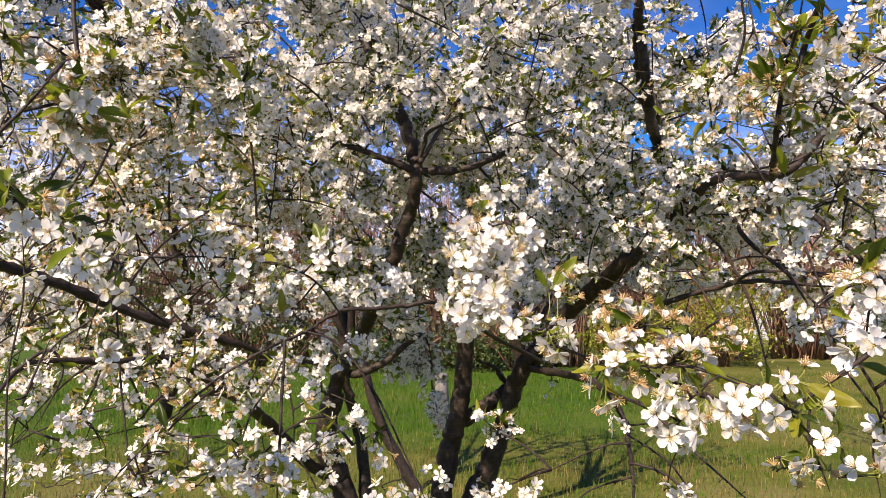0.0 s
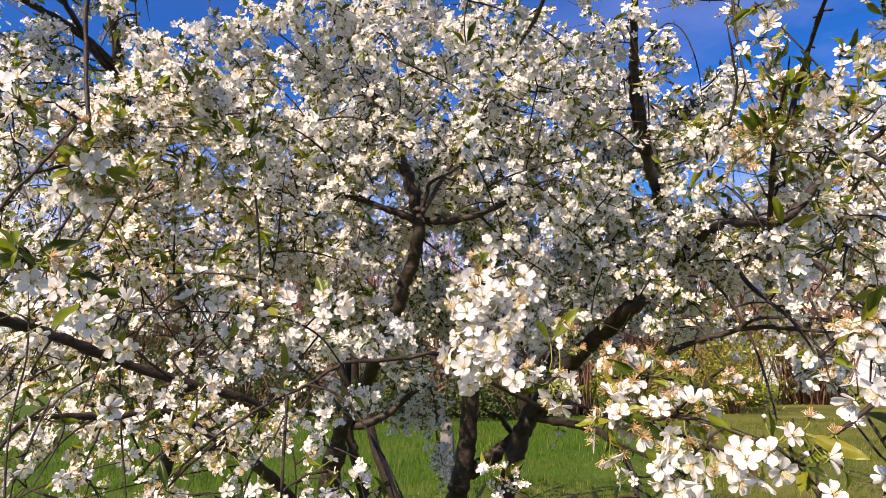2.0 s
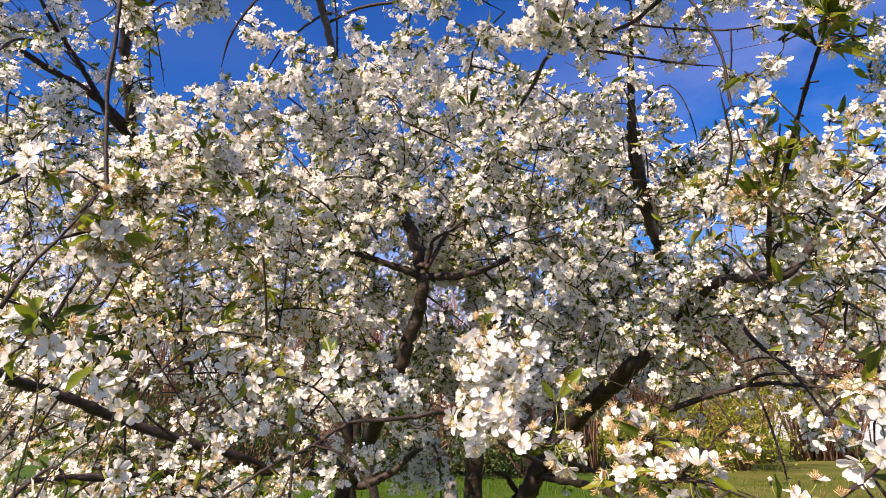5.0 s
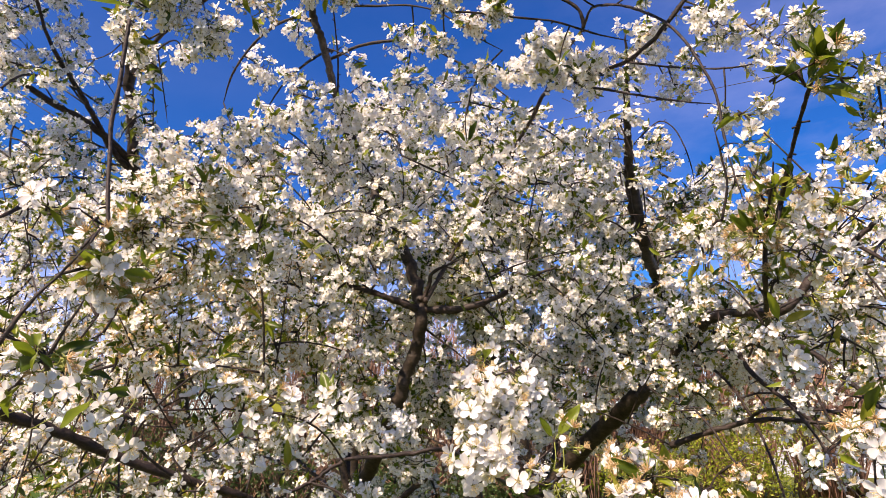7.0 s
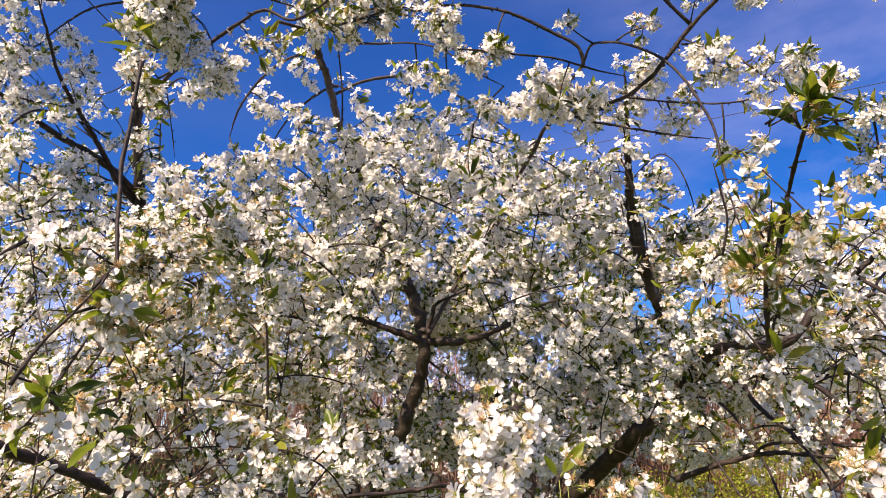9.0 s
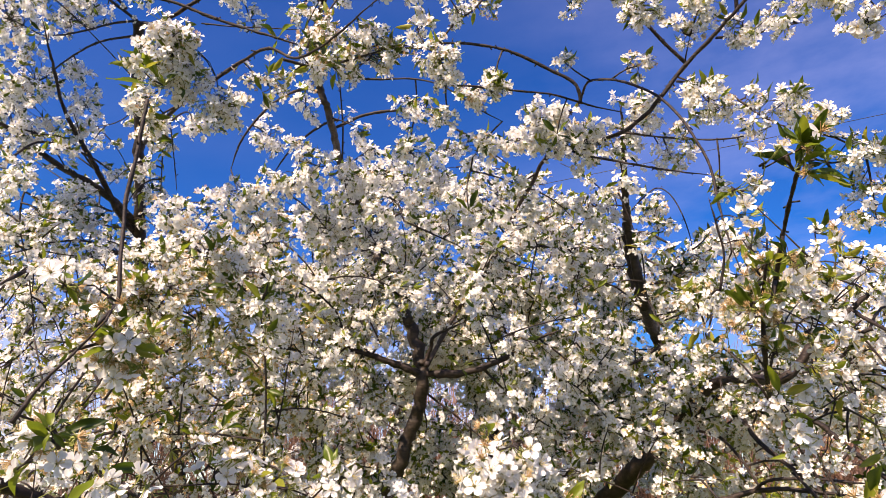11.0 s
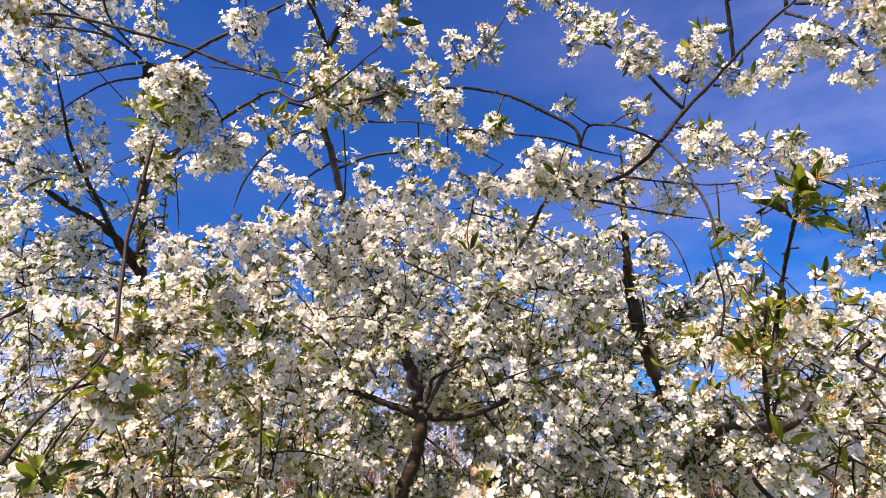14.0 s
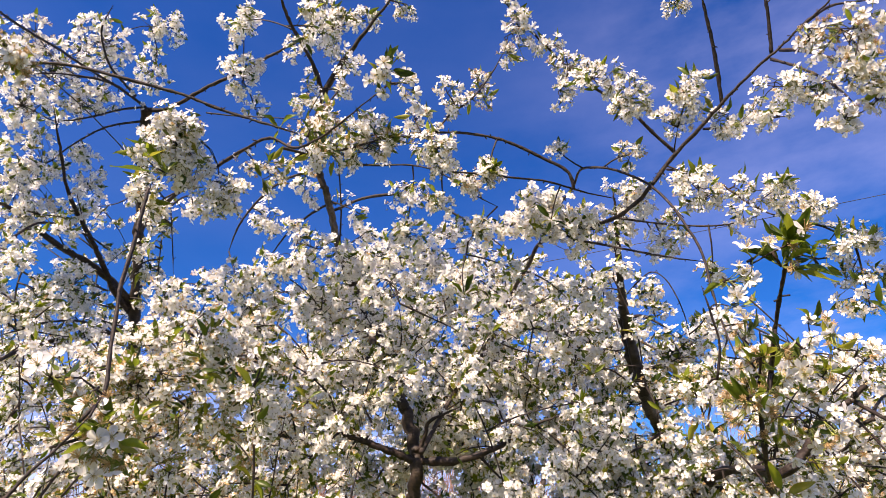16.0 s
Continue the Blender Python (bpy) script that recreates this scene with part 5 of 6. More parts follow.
puff(side, (-1.024, 1.513, 3.421), 0.088, 0.055, 178, 0.05, 0.30)
puff(side, (-0.962, 1.538, 3.433), 0.033, 0.084, 104, 0.00, 0.10)
puff(side, (-1.054, 1.619, 3.305), 0.060, 0.121, 290, 0.05, 0.10)
puff(side, (-1.070, 1.445, 2.783), 0.039, 0.035, 93, 0.05, 0.10)
puff(side, (-1.062, 1.504, 2.711), 0.055, 0.063, 154, 0.05, 0.10)
puff(side, (-0.585, 1.181, 2.410), 0.043, 0.043, 77, 0.10, 0.10)
puff(main, (-0.521, 1.090, 2.937), 0.058, 0.066, 181, 0.05, 0.10)
puff(main, (-0.533, 1.183, 2.848), 0.056, 0.074, 259, 0.05, 0.10)
puff(main, (-0.512, 1.250, 2.789), 0.041, 0.030, 51, 0.05, 0.10)
puff(main, (-0.279, 0.972, 2.776), 0.083, 0.068, 208, 0.10, 0.15)
puff(main, (-0.200, 0.966, 2.797), 0.057, 0.040, 69, 0.10, 0.10)
puff(main, (-0.311, 0.927, 2.671), 0.029, 0.053, 43, 0.10, 0.10)
puff(main, (-0.296, 0.967, 2.567), 0.031, 0.049, 43, 0.10, 0.20)
puff(main, (-0.183, 0.762, 2.441), 0.030, 0.019, 22, 0.00, 0.10)
puff(main, (-0.201, 0.866, 2.477), 0.023, 0.025, 26, 0.20, 0.10)
puff(main, (-0.068, 0.501, 2.153), 0.028, 0.030, 12, 0.05, 0.6)
puff(main, (-0.039, 0.621, 2.248), 0.008, 0.027, 8, 0, 0.1)
puff(main, (-0.080, 0.947, 2.826), 0.057, 0.020, 43, 0.05, 0.10)
puff(main, (-0.235, 0.891, 2.441), 0.035, 0.035, 57, 0.70, 0.10)
puff(main, (-0.136, 0.838, 2.371), 0.043, 0.030, 61, 0.40, 0.20)
puff(main, (-0.228, 0.840, 2.347), 0.053, 0.023, 69, 0.70, 0.20)
puff(main, (-0.138, 0.869, 2.334), 0.101, 0.030, 181, 0.30, 0.10)
puff(main, (-0.012, 0.876, 2.339), 0.043, 0.041, 94, 0.10, 0.10)
puff(main, (-0.055, 0.954, 2.477), 0.034, 0.026, 51, 0.10, 0.10)
puff(main, (0.016, 0.886, 2.479), 0.035, 0.030, 43, 0.20, 0.30)
puff(main, (0.083, 0.949, 2.554), 0.040, 0.045, 57, 0.60, 0.20)
puff(main, (0.146, 0.863, 2.629), 0.047, 0.069, 112, 0.25, 0.15)
puff(main, (0.222, 0.872, 2.608), 0.031, 0.022, 30, 0.05, 0.10)
puff(main, (0.245, 0.830, 2.503), 0.042, 0.025, 47, 0.05, 0.10)
puff(main, (0.231, 0.865, 2.471), 0.013, 0.030, 22, 0.00, 0.10)
puff(main, (0.282, 0.807, 2.443), 0.050, 0.036, 78, 0.10, 0.20)
puff(main, (-0.292, 0.986, 2.893), 0.061, 0.027, 51, 0.10, 0.10)
puff(main, (-0.419, 0.714, 2.247), 0.054, 0.031, 149, 0.10, 0.10)
puff(main, (-0.420, 0.744, 2.209), 0.048, 0.040, 174, 0.05, 0.10)
puff(main, (-0.476, 0.753, 2.156), 0.031, 0.037, 35, 0.10, 0.30)
puff(main, (-0.468, 0.811, 2.174), 0.028, 0.032, 35, 0.10, 0.20)
puff(main, (-0.359, 0.793, 2.183), 0.042, 0.037, 118, 0.05, 0.10)
puff(main, (-0.296, 0.787, 2.224), 0.049, 0.023, 43, 0.40, 0.40)
puff(main, (-0.220, 0.825, 2.289), 0.041, 0.026, 61, 0.40, 0.40)
puff(main, (-0.576, 1.016, 2.273), 0.037, 0.031, 65, 0.10, 0.20)
puff(main, (-0.420, 0.653, 2.148), 0.036, 0.031, 6, 0, 4)
puff(main, (-0.469, 1.358, 2.500), 0.044, 0.056, 122, 0.05, 0.10)
puff(main, (-0.347, 1.253, 2.525), 0.048, 0.053, 86, 0.05, 0.10)
puff(main, (-0.374, 1.355, 2.454), 0.045, 0.042, 61, 0.05, 0.10)
puff(main, (-0.202, 1.273, 2.451), 0.036, 0.028, 35, 0.10, 0.20)
puff(main, (-0.070, 1.173, 2.440), 0.077, 0.048, 122, 0.15, 0.10)
puff(main, (-0.084, 1.220, 2.368), 0.053, 0.040, 86, 0.10, 0.10)
puff(main, (0.059, 1.074, 2.408), 0.052, 0.032, 86, 0.30, 0.10)
puff(main, (0.108, 1.054, 2.430), 0.032, 0.025, 39, 0.05, 0.10)
puff(main, (0.252, 1.021, 2.442), 0.022, 0.022, 26, 0.05, 0.10)
puff(main, (0.024, 1.315, 2.409), 0.071, 0.043, 94, 0.10, 0.10)
puff(main, (-0.133, 1.365, 2.308), 0.085, 0.064, 155, 0.05, 0.10)
puff(main, (0.233, 1.181, 2.400), 0.087, 0.051, 346, 0.05, 0.15)
puff(main, (0.310, 1.193, 2.356), 0.134, 0.051, 518, 0.05, 0.20)
puff(main, (0.419, 1.135, 2.394), 0.060, 0.060, 216, 0.15, 0.10)
puff(main, (0.160, 1.251, 2.401), 0.055, 0.041, 155, 0.05, 0.10)
puff(main, (0.489, 1.162, 2.313), 0.060, 0.040, 78, 0.10, 0.10)
puff(main, (0.384, 0.930, 2.501), 0.040, 0.057, 147, 0.05, 0.10)
puff(main, (0.387, 1.001, 2.417), 0.030, 0.020, 39, 0.20, 0.10)
puff(main, (0.497, 0.892, 2.487), 0.037, 0.057, 130, 0.20, 0.10)
puff(main, (0.471, 0.942, 2.447), 0.050, 0.020, 43, 0.10, 0.30)
puff(main, (0.568, 0.906, 2.429), 0.060, 0.025, 57, 0.05, 0.40)
puff(main, (0.577, 0.812, 2.362), 0.052, 0.032, 57, 0.10, 0.40)
puff(main, (0.470, 0.920, 2.304), 0.032, 0.030, 65, 0.05, 0.10)
puff(main, (0.490, 0.939, 2.263), 0.044, 0.023, 39, 0.05, 0.10)
puff(main, (0.542, 0.908, 2.269), 0.021, 0.029, 18, 0.00, 0.20)
puff(main, (0.555, 0.820, 2.189), 0.048, 0.034, 69, 0.05, 0.10)
puff(main, (0.599, 0.811, 2.160), 0.030, 0.027, 39, 0.10, 0.10)
puff(main, (0.559, 0.708, 2.322), 0.053, 0.021, 65, 0.05, 0.20)
puff(main, (0.602, 0.700, 2.296), 0.032, 0.023, 30, 0.10, 0.10)
puff(main, (0.584, 0.640, 2.369), 0.041, 0.030, 35, 0.6, 0.2)
puff(main, (0.577, 0.561, 2.290), 0.047, 0.044, 58, 0.2, 0.1)
puff(main, (0.557, 0.567, 2.220), 0.043, 0.024, 42, 0.2, 0.2)
puff(main, (0.612, 0.675, 2.229), 0.035, 0.023, 35, 0.05, 0.1)
puff(main, (0.612, 0.616, 2.205), 0.022, 0.049, 29, 0.1, 0.2)
puff(main, (0.484, 0.839, 2.686), 0.033, 0.019, 30, 0.05, 0.10)
puff(main, (0.646, 0.816, 2.098), 0.051, 0.030, 86, 0.10, 0.10)
puff(main, (0.667, 0.845, 2.016), 0.041, 0.056, 93, 0.32, 0.50)
puff(main, (0.255, 0.404, 1.831), 0.011, 0.010, 4, 0.1, 0)
puff(main, (0.288, 0.401, 1.848), 0.004, 0.004, 2, 1, 4)
puff(main, (0.290, 0.397, 1.852), 0.004, 0.004, 2, 1, 3)
puff(main, (0.318, 0.412, 1.840), 0.017, 0.004, 2, 1, 3)
puff(main, (0.330, 0.596, 1.912), 0.036, 0.025, 12, 0.1, 0.1)
puff(main, (0.317, 0.577, 1.835), 0.027, 0.033, 12, 0.75, 0.20)
puff(main, (0.418, 0.586, 1.819), 0.043, 0.025, 16, 0.32, 0.65)
puff(main, (0.512, 1.404, 2.291), 0.061, 0.053, 100, 0.32, 0.45)
puff(main, (0.549, 1.350, 2.117), 0.085, 0.057, 100, 0.32, 0.55)
puff(main, (0.536, 1.421, 2.235), 0.045, 0.045, 54, 0.32, 0.45)
puff(main, (0.427, 1.483, 2.169), 0.076, 0.061, 104, 0.10, 0.10)
puff(main, (0.467, 1.001, 1.913), 0.064, 0.064, 117, 0.32, 0.45)
bough(main, "branch", [(-0.129, 2.294, 1.448), (-0.089, 2.598, 1.480), (-0.059, 2.795, 1.401), (-0.047, 2.831, 1.228), (-0.035, 2.863, 1.089)], 0.0057, 0.0035, 30, 0)
bough(main, "branch", [(-0.190, 2.291, 1.468), (-0.193, 2.593, 1.548), (-0.170, 2.793, 1.450), (-0.149, 2.885, 1.296)], 0.0044, 0.0032, 30, 0)
bough(main, "branch", [(0.374, 2.218, 1.500), (0.454, 2.558, 1.458), (0.469, 2.754, 1.355), (0.458, 2.744, 1.237)], 0.0037, 0.0023, 14, 0)
bough(main, "branch", [(-0.366, 2.265, 1.390), (-0.543, 2.746, 1.475), (-0.831, 3.090, 1.548), (-1.095, 3.219, 1.576), (-1.216, 3.174, 1.464)], 0.0063, 0.0042, 26, 0)
bough(main, "branch", [(-0.543, 2.746, 1.475), (-0.807, 2.992, 1.627), (-1.017, 2.978, 1.679), (-1.195, 2.968, 1.600)], 0.0069, 0.0039, 26, 0)
puff(main, (-0.108, 2.794, 1.401), 0.150, 0.150, 364, 0.02, 0.15)
puff(main, (-0.022, 2.869, 1.125), 0.057, 0.116, 182, 0.02, 0.15)
puff(main, (-0.206, 2.785, 1.353), 0.100, 0.100, 172, 0.02, 0.1)
puff(main, (-1.111, 3.107, 1.547), 0.264, 0.132, 352, 0.02, 0.1)
puff(main, (-0.339, 2.676, 1.431), 0.144, 0.072, 115, 0.02, 0.1)
puff(main, (0.335, 2.572, 1.730), 0.139, 0.139, 192, 0.02, 0.1)
puff(main, (0.286, 1.417, 1.662), 0.077, 0.052, 77, 0.05, 0.2)
puff(main, (0.232, 1.480, 1.627), 0.080, 0.053, 77, 0.05, 0.2)
puff(main, (0.423, 1.324, 1.714), 0.062, 0.050, 57, 0.32, 0.55)
puff(main, (0.465, 1.316, 1.654), 0.062, 0.062, 63, 0.32, 0.55)
puff(main, (0.358, 1.442, 1.755), 0.080, 0.067, 96, 0.05, 0.2)
puff(main, (0.340, 1.255, 1.549), 0.069, 0.040, 51, 0.2, 0.2)
puff(main, (-0.190, 1.487, 1.601), 0.067, 0.053, 64, 0.05, 0.2)
puff(main, (-0.271, 1.373, 1.501), 0.050, 0.037, 38, 0.05, 0.2)
puff(main, (-0.164, 1.487, 1.654), 0.040, 0.067, 58, 0.05, 0.2)
puff(main, (-0.575, 1.228, 2.150), 0.073, 0.047, 147, 0.35, 0.10)
puff(main, (-0.493, 1.323, 2.266), 0.085, 0.057, 173, 0.10, 0.12)
puff(main, (-0.389, 1.369, 2.350), 0.088, 0.059, 181, 0.08, 0.12)
puff(main, (-0.273, 1.421, 2.410), 0.076, 0.068, 181, 0.05, 0.12)
puff(main, (-0.143, 1.429, 2.429), 0.091, 0.068, 216, 0.05, 0.15)
puff(main, (-0.026, 1.456, 2.393), 0.076, 0.068, 173, 0.05, 0.12)
puff(main, (0.092, 1.479, 2.345), 0.061, 0.068, 130, 0.05, 0.12)
puff(main, (-0.448, 1.374, 2.193), 0.100, 0.057, 190, 0.08, 0.15)
puff(main, (-0.322, 1.477, 2.285), 0.106, 0.061, 190, 0.05, 0.15)
puff(main, (0.198, 1.389, 2.281), 0.064, 0.071, 147, 0.05, 0.15)
puff(main, (0.371, 1.356, 2.276), 0.064, 0.057, 130, 0.10, 0.15)
puff(main, (0.307, 1.415, 2.185), 0.085, 0.057, 173, 0.10, 0.15)
puff(main, (-0.213, 1.396, 2.468), 0.045, 0.038, 61, 0.05, 0.10)
puff(main, (-0.503, 0.977, 1.985), 0.064, 0.032, 86, 0.37, 0.15)
puff(main, (-0.419, 0.971, 1.951), 0.061, 0.041, 104, 0.37, 0.15)
puff(main, (-0.498, 0.892, 1.903), 0.049, 0.039, 86, 0.50, 0.20)
puff(main, (-0.206, 1.442, 2.011), 0.083, 0.055, 112, 0.05, 0.20)
puff(main, (0.144, 1.410, 1.969), 0.080, 0.053, 112, 0.05, 0.30)
puff(main, (0.080, 1.382, 2.072), 0.067, 0.040, 86, 0.05, 0.30)
puff(main, (-0.303, 1.399, 1.917), 0.067, 0.053, 104, 0.05, 0.20)
puff(main, (0.271, 1.418, 1.861), 0.093, 0.067, 173, 0.05, 0.15)
puff(main, (0.372, 1.379, 1.930), 0.080, 0.067, 155, 0.08, 0.15)
puff(main, (0.204, 1.546, 1.776), 0.085, 0.071, 109, 0.05, 0.15)
puff(main, (0.313, 0.586, 1.769), 0.024, 0.028, 24, 0.95, 0.50)
puff(main, (0.326, 0.573, 1.786), 0.012, 0.034, 6, 0.80, 1.60)
puff(main, (0.345, 0.630, 1.727), 0.016, 0.033, 8, 0.75, 1.20)
puff(main, (-0.436, 0.886, 1.907), 0.065, 0.047, 104, 0.56, 0.10)
puff(main, (-0.489, 0.885, 1.831), 0.065, 0.037, 64, 0.56, 0.15)
puff(main, (-0.367, 0.994, 1.847), 0.049, 0.039, 45, 0.6, 0.15)
puff(main, (-0.432, 0.985, 1.780), 0.059, 0.039, 45, 0.5, 0.2)
puff(main, (0.336, 0.835, 1.527), 0.040, 0.024, 14, 0.85, 0.28)
puff(main, (0.368, 0.821, 1.549), 0.040, 0.024, 9, 0.90, 0.38)
puff(main, (-0.263, 1.148, 1.321), 0.053, 0.043, 38, 0.1, 0.15)
puff(main, (-0.220, 1.141, 1.251), 0.043, 0.032, 29, 0.1, 0.15)
puff(main, (-0.232, 0.852, 1.373), 0.036, 0.032, 15, 0.30, 0.23)
puff(main, (-0.253, 0.761, 1.379), 0.044, 0.029, 18, 0.40, 0.23)
puff(main, (-0.271, 0.852, 1.446), 0.040, 0.028, 20, 0.40, 0.23)
puff(main, (-0.243, 0.913, 1.454), 0.034, 0.030, 15, 0.30, 0.23)
puff(main, (-0.287, 0.851, 1.490), 0.040, 0.024, 18, 0.30, 0.23)
puff(main, (-0.353, 0.881, 1.518), 0.042, 0.025, 18, 0.20, 0.28)
puff(main, (-0.394, 0.860, 1.460), 0.054, 0.044, 16, 0.45, 0.23)
puff(main, (-0.323, 0.770, 1.390), 0.047, 0.040, 13, 0.45, 0.23)
puff(main, (-0.289, 0.774, 1.351), 0.038, 0.019, 13, 0.40, 0.18)
puff(main, (-0.229, 1.169, 1.407), 0.037, 0.037, 29, 0.1, 0.1)
puff(main, (-0.170, 1.067, 1.342), 0.034, 0.034, 29, 0.2, 0.2)
puff(main, (-0.138, 1.179, 1.375), 0.032, 0.027, 19, 0.2, 0.2)
puff(main, (-0.236, 1.174, 1.467), 0.043, 0.027, 38, 0.05, 0.1)
puff(main, (-0.242, 0.968, 1.482), 0.031, 0.022, 25, 0.20, 0.18)
puff(main, (-0.157, 1.088, 1.511), 0.039, 0.024, 32, 0.05, 0.15)
puff(main, (-0.051, 1.299, 1.549), 0.069, 0.029, 51, 0.05, 0.2)
puff(main, (-0.313, 1.054, 1.586), 0.059, 0.039, 51, 0.2, 0.3)
puff(main, (-0.405, 1.130, 1.569), 0.053, 0.032, 38, 0.05, 0.2)
puff(main, (-0.602, 1.179, 2.183), 0.067, 0.040, 104, 0.30, 0.12)
puff(main, (-0.557, 1.236, 2.231), 0.069, 0.041, 112, 0.20, 0.12)
puff(main, (-0.492, 1.292, 2.289), 0.071, 0.050, 122, 0.10, 0.12)
puff(main, (-0.410, 1.347, 2.349), 0.073, 0.051, 122, 0.08, 0.12)
puff(main, (-0.322, 1.344, 2.395), 0.066, 0.051, 104, 0.08, 0.12)
puff(main, (-0.550, 1.132, 2.078), 0.075, 0.037, 104, 0.50, 0.15)
puff(main, (-0.505, 1.238, 2.148), 0.080, 0.040, 122, 0.35, 0.15)
puff(main, (-0.441, 1.345, 2.216), 0.085, 0.057, 138, 0.20, 0.15)
puff(main, (-0.655, 1.105, 2.009), 0.075, 0.037, 94, 0.50, 0.15)
puff(main, (-0.825, 1.222, 2.078), 0.071, 0.036, 69, 0.20, 0.10)
puff(side, (-1.002, 1.247, 2.314), 0.056, 0.048, 82, 0.05, 0.15)
puff(side, (-1.071, 1.458, 2.329), 0.062, 0.062, 93, 0.05, 0.25)
puff(side, (-1.079, 1.537, 2.421), 0.056, 0.047, 61, 0.05, 0.25)
puff(side, (-1.055, 1.384, 2.231), 0.059, 0.051, 82, 0.05, 0.15)
puff(side, (-1.053, 1.601, 2.327), 0.065, 0.047, 61, 0.05, 0.30)
puff(side, (-1.028, 1.623, 2.563), 0.049, 0.039, 42, 0.05, 0.30)
puff(side, (-0.965, 1.559, 2.258), 0.071, 0.036, 61, 0.10, 0.20)
puff(main, (0.536, 1.364, 2.095), 0.071, 0.043, 93, 0.32, 0.50)
puff(main, (0.572, 1.214, 2.143), 0.040, 0.033, 38, 0.32, 0.60)
puff(main, (0.547, 1.088, 2.180), 0.035, 0.025, 35, 0.10, 0.20)
puff(main, (0.375, 0.690, 1.923), 0.024, 0.014, 9, 0.32, 0.55)
puff(main, (0.423, 0.624, 1.874), 0.023, 0.015, 7, 0.40, 0.75)
puff(main, (0.405, 0.650, 1.836), 0.038, 0.023, 12, 0.32, 0.65)
puff(main, (0.386, 0.724, 1.819), 0.040, 0.032, 15, 0.75, 0.20)
puff(main, (0.449, 0.696, 1.796), 0.040, 0.032, 16, 0.32, 0.55)
puff(main, (0.521, 0.694, 1.851), 0.030, 0.034, 17, 0.32, 0.55)
# bloom that hides the upper leader
puff(main, (-0.267, 1.48, 2.374), 0.071, 0.053, 81, 0.05, 0.15)
puff(main, (-0.23, 1.48, 2.298), 0.071, 0.053, 94, 0.05, 0.15)
puff(main, (-0.187, 1.48, 2.239), 0.071, 0.053, 94, 0.05, 0.15)
puff(main, (-0.207, 1.48, 2.158), 0.063, 0.047, 81, 0.05, 0.15)
puff(main, (-0.138, 1.48, 2.158), 0.055, 0.041, 61, 0.05, 0.15)
puff(main, (-0.103, 1.48, 2.086), 0.040, 0.030, 34, 0.05, 0.15)
puff(main, (-0.322, 1.48, 2.314), 0.071, 0.053, 68, 0.05, 0.15)
puff(main, (0.483, 1.5, 1.752), 0.051, 0.051, 55, 0.08, 0.2)
puff(main, (0.515, 1.5, 1.807), 0.048, 0.048, 55, 0.08, 0.2)
puff(main, (0.566, 1.5, 1.904), 0.045, 0.045, 54, 0.08, 0.20)
puff(main, (0.484, 1.5, 2.184), 0.029, 0.029, 19, 0.08, 0.20)
puff(main, (-0.159, 2.72, 1.475), 0.109, 0.097, 150, 0.04, 0.12)
puff(main, (-0.088, 2.72, 1.358), 0.097, 0.121, 170, 0.04, 0.12)
puff(main, (-0.041, 2.72, 1.22), 0.063, 0.109, 110, 0.04, 0.12)
puff(main, (-0.218, 2.72, 1.359), 0.068, 0.073, 60, 0.04, 0.12)
puff(main, (-0.018, 2.72, 1.106), 0.044, 0.061, 45, 0.04, 0.12)
puff(main, (-0.361, 2.72, 1.418), 0.097, 0.061, 80, 0.04, 0.12)
puff(main, (-0.269, 0.4, 1.621), 0.02, 0.02, 6, 0.60, 0.3)
puff(main, (-0.301, 0.42, 1.61), 0.016, 0.016, 4, 0.50, 0.2)
puff(main, (-0.002, 0.93, 2.341), 0.028, 0.028, 40, 0.18, 0.3)
puff(main, (0.09, 0.95, 2.326), 0.029, 0.029, 40, 0.18, 0.3)
puff(main, (0.003, 1.0, 2.309), 0.027, 0.027, 36, 0.18, 0.3)
puff(main, (0.063, 1.1, 2.281), 0.043, 0.043, 60, 0.18, 0.3)
puff(main, (0.041, 1.2, 2.24), 0.047, 0.047, 60, 0.18, 0.3)
puff(main, (0.143, 1.15, 2.233), 0.031, 0.031, 36, 0.18, 0.3)
puff(main, (-0.08, 1.2, 2.343), 0.038, 0.038, 40, 0.18, 0.3)
puff(main, (0.472, 0.9, 2.263), 0.032, 0.032, 30, 0.18, 0.3)
puff(main, (0.426, 0.9, 2.202), 0.027, 0.027, 26, 0.18, 0.3)
rosette(main, (0.246, 0.45, 1.483), [(0.233, 0.45, 1.496), (0.229, 0.44, 1.468), (0.248, 0.45, 1.464), (0.256, 0.44, 1.479), (0.266, 0.46, 1.495), (0.253, 0.46, 1.5)])
rosette(main, (0.284, 0.47, 1.478), [(0.293, 0.47, 1.464), (0.273, 0.47, 1.484), (0.292, 0.47, 1.491)])
rosette(main, (-0.257, 0.37, 1.626), [(-0.267, 0.36, 1.639), (-0.243, 0.36, 1.635), (-0.26, 0.37, 1.613), (-0.251, 0.38, 1.615), (-0.269, 0.38, 1.645)])
rosette(main, (-0.297, 0.4, 1.652), [(-0.303, 0.39, 1.658), (-0.278, 0.39, 1.656), (-0.291, 0.4, 1.637)])
rosette(main, (0.283, 0.410, 1.832), [(0.258, 0.412, 1.855), (0.269, 0.403, 1.859), (0.290, 0.386, 1.864), (0.299, 0.394, 1.843), (0.327, 0.386, 1.821), (0.320, 0.399, 1.808), (0.303, 0.403, 1.821), (0.277, 0.404, 1.849)])
rosette(main, (-0.417, 0.716, 2.164), [(-0.456, 0.663, 2.200), (-0.439, 0.680, 2.193), (-0.484, 0.698, 2.135), (-0.395, 0.701, 2.196), (-0.422, 0.701, 2.179)])
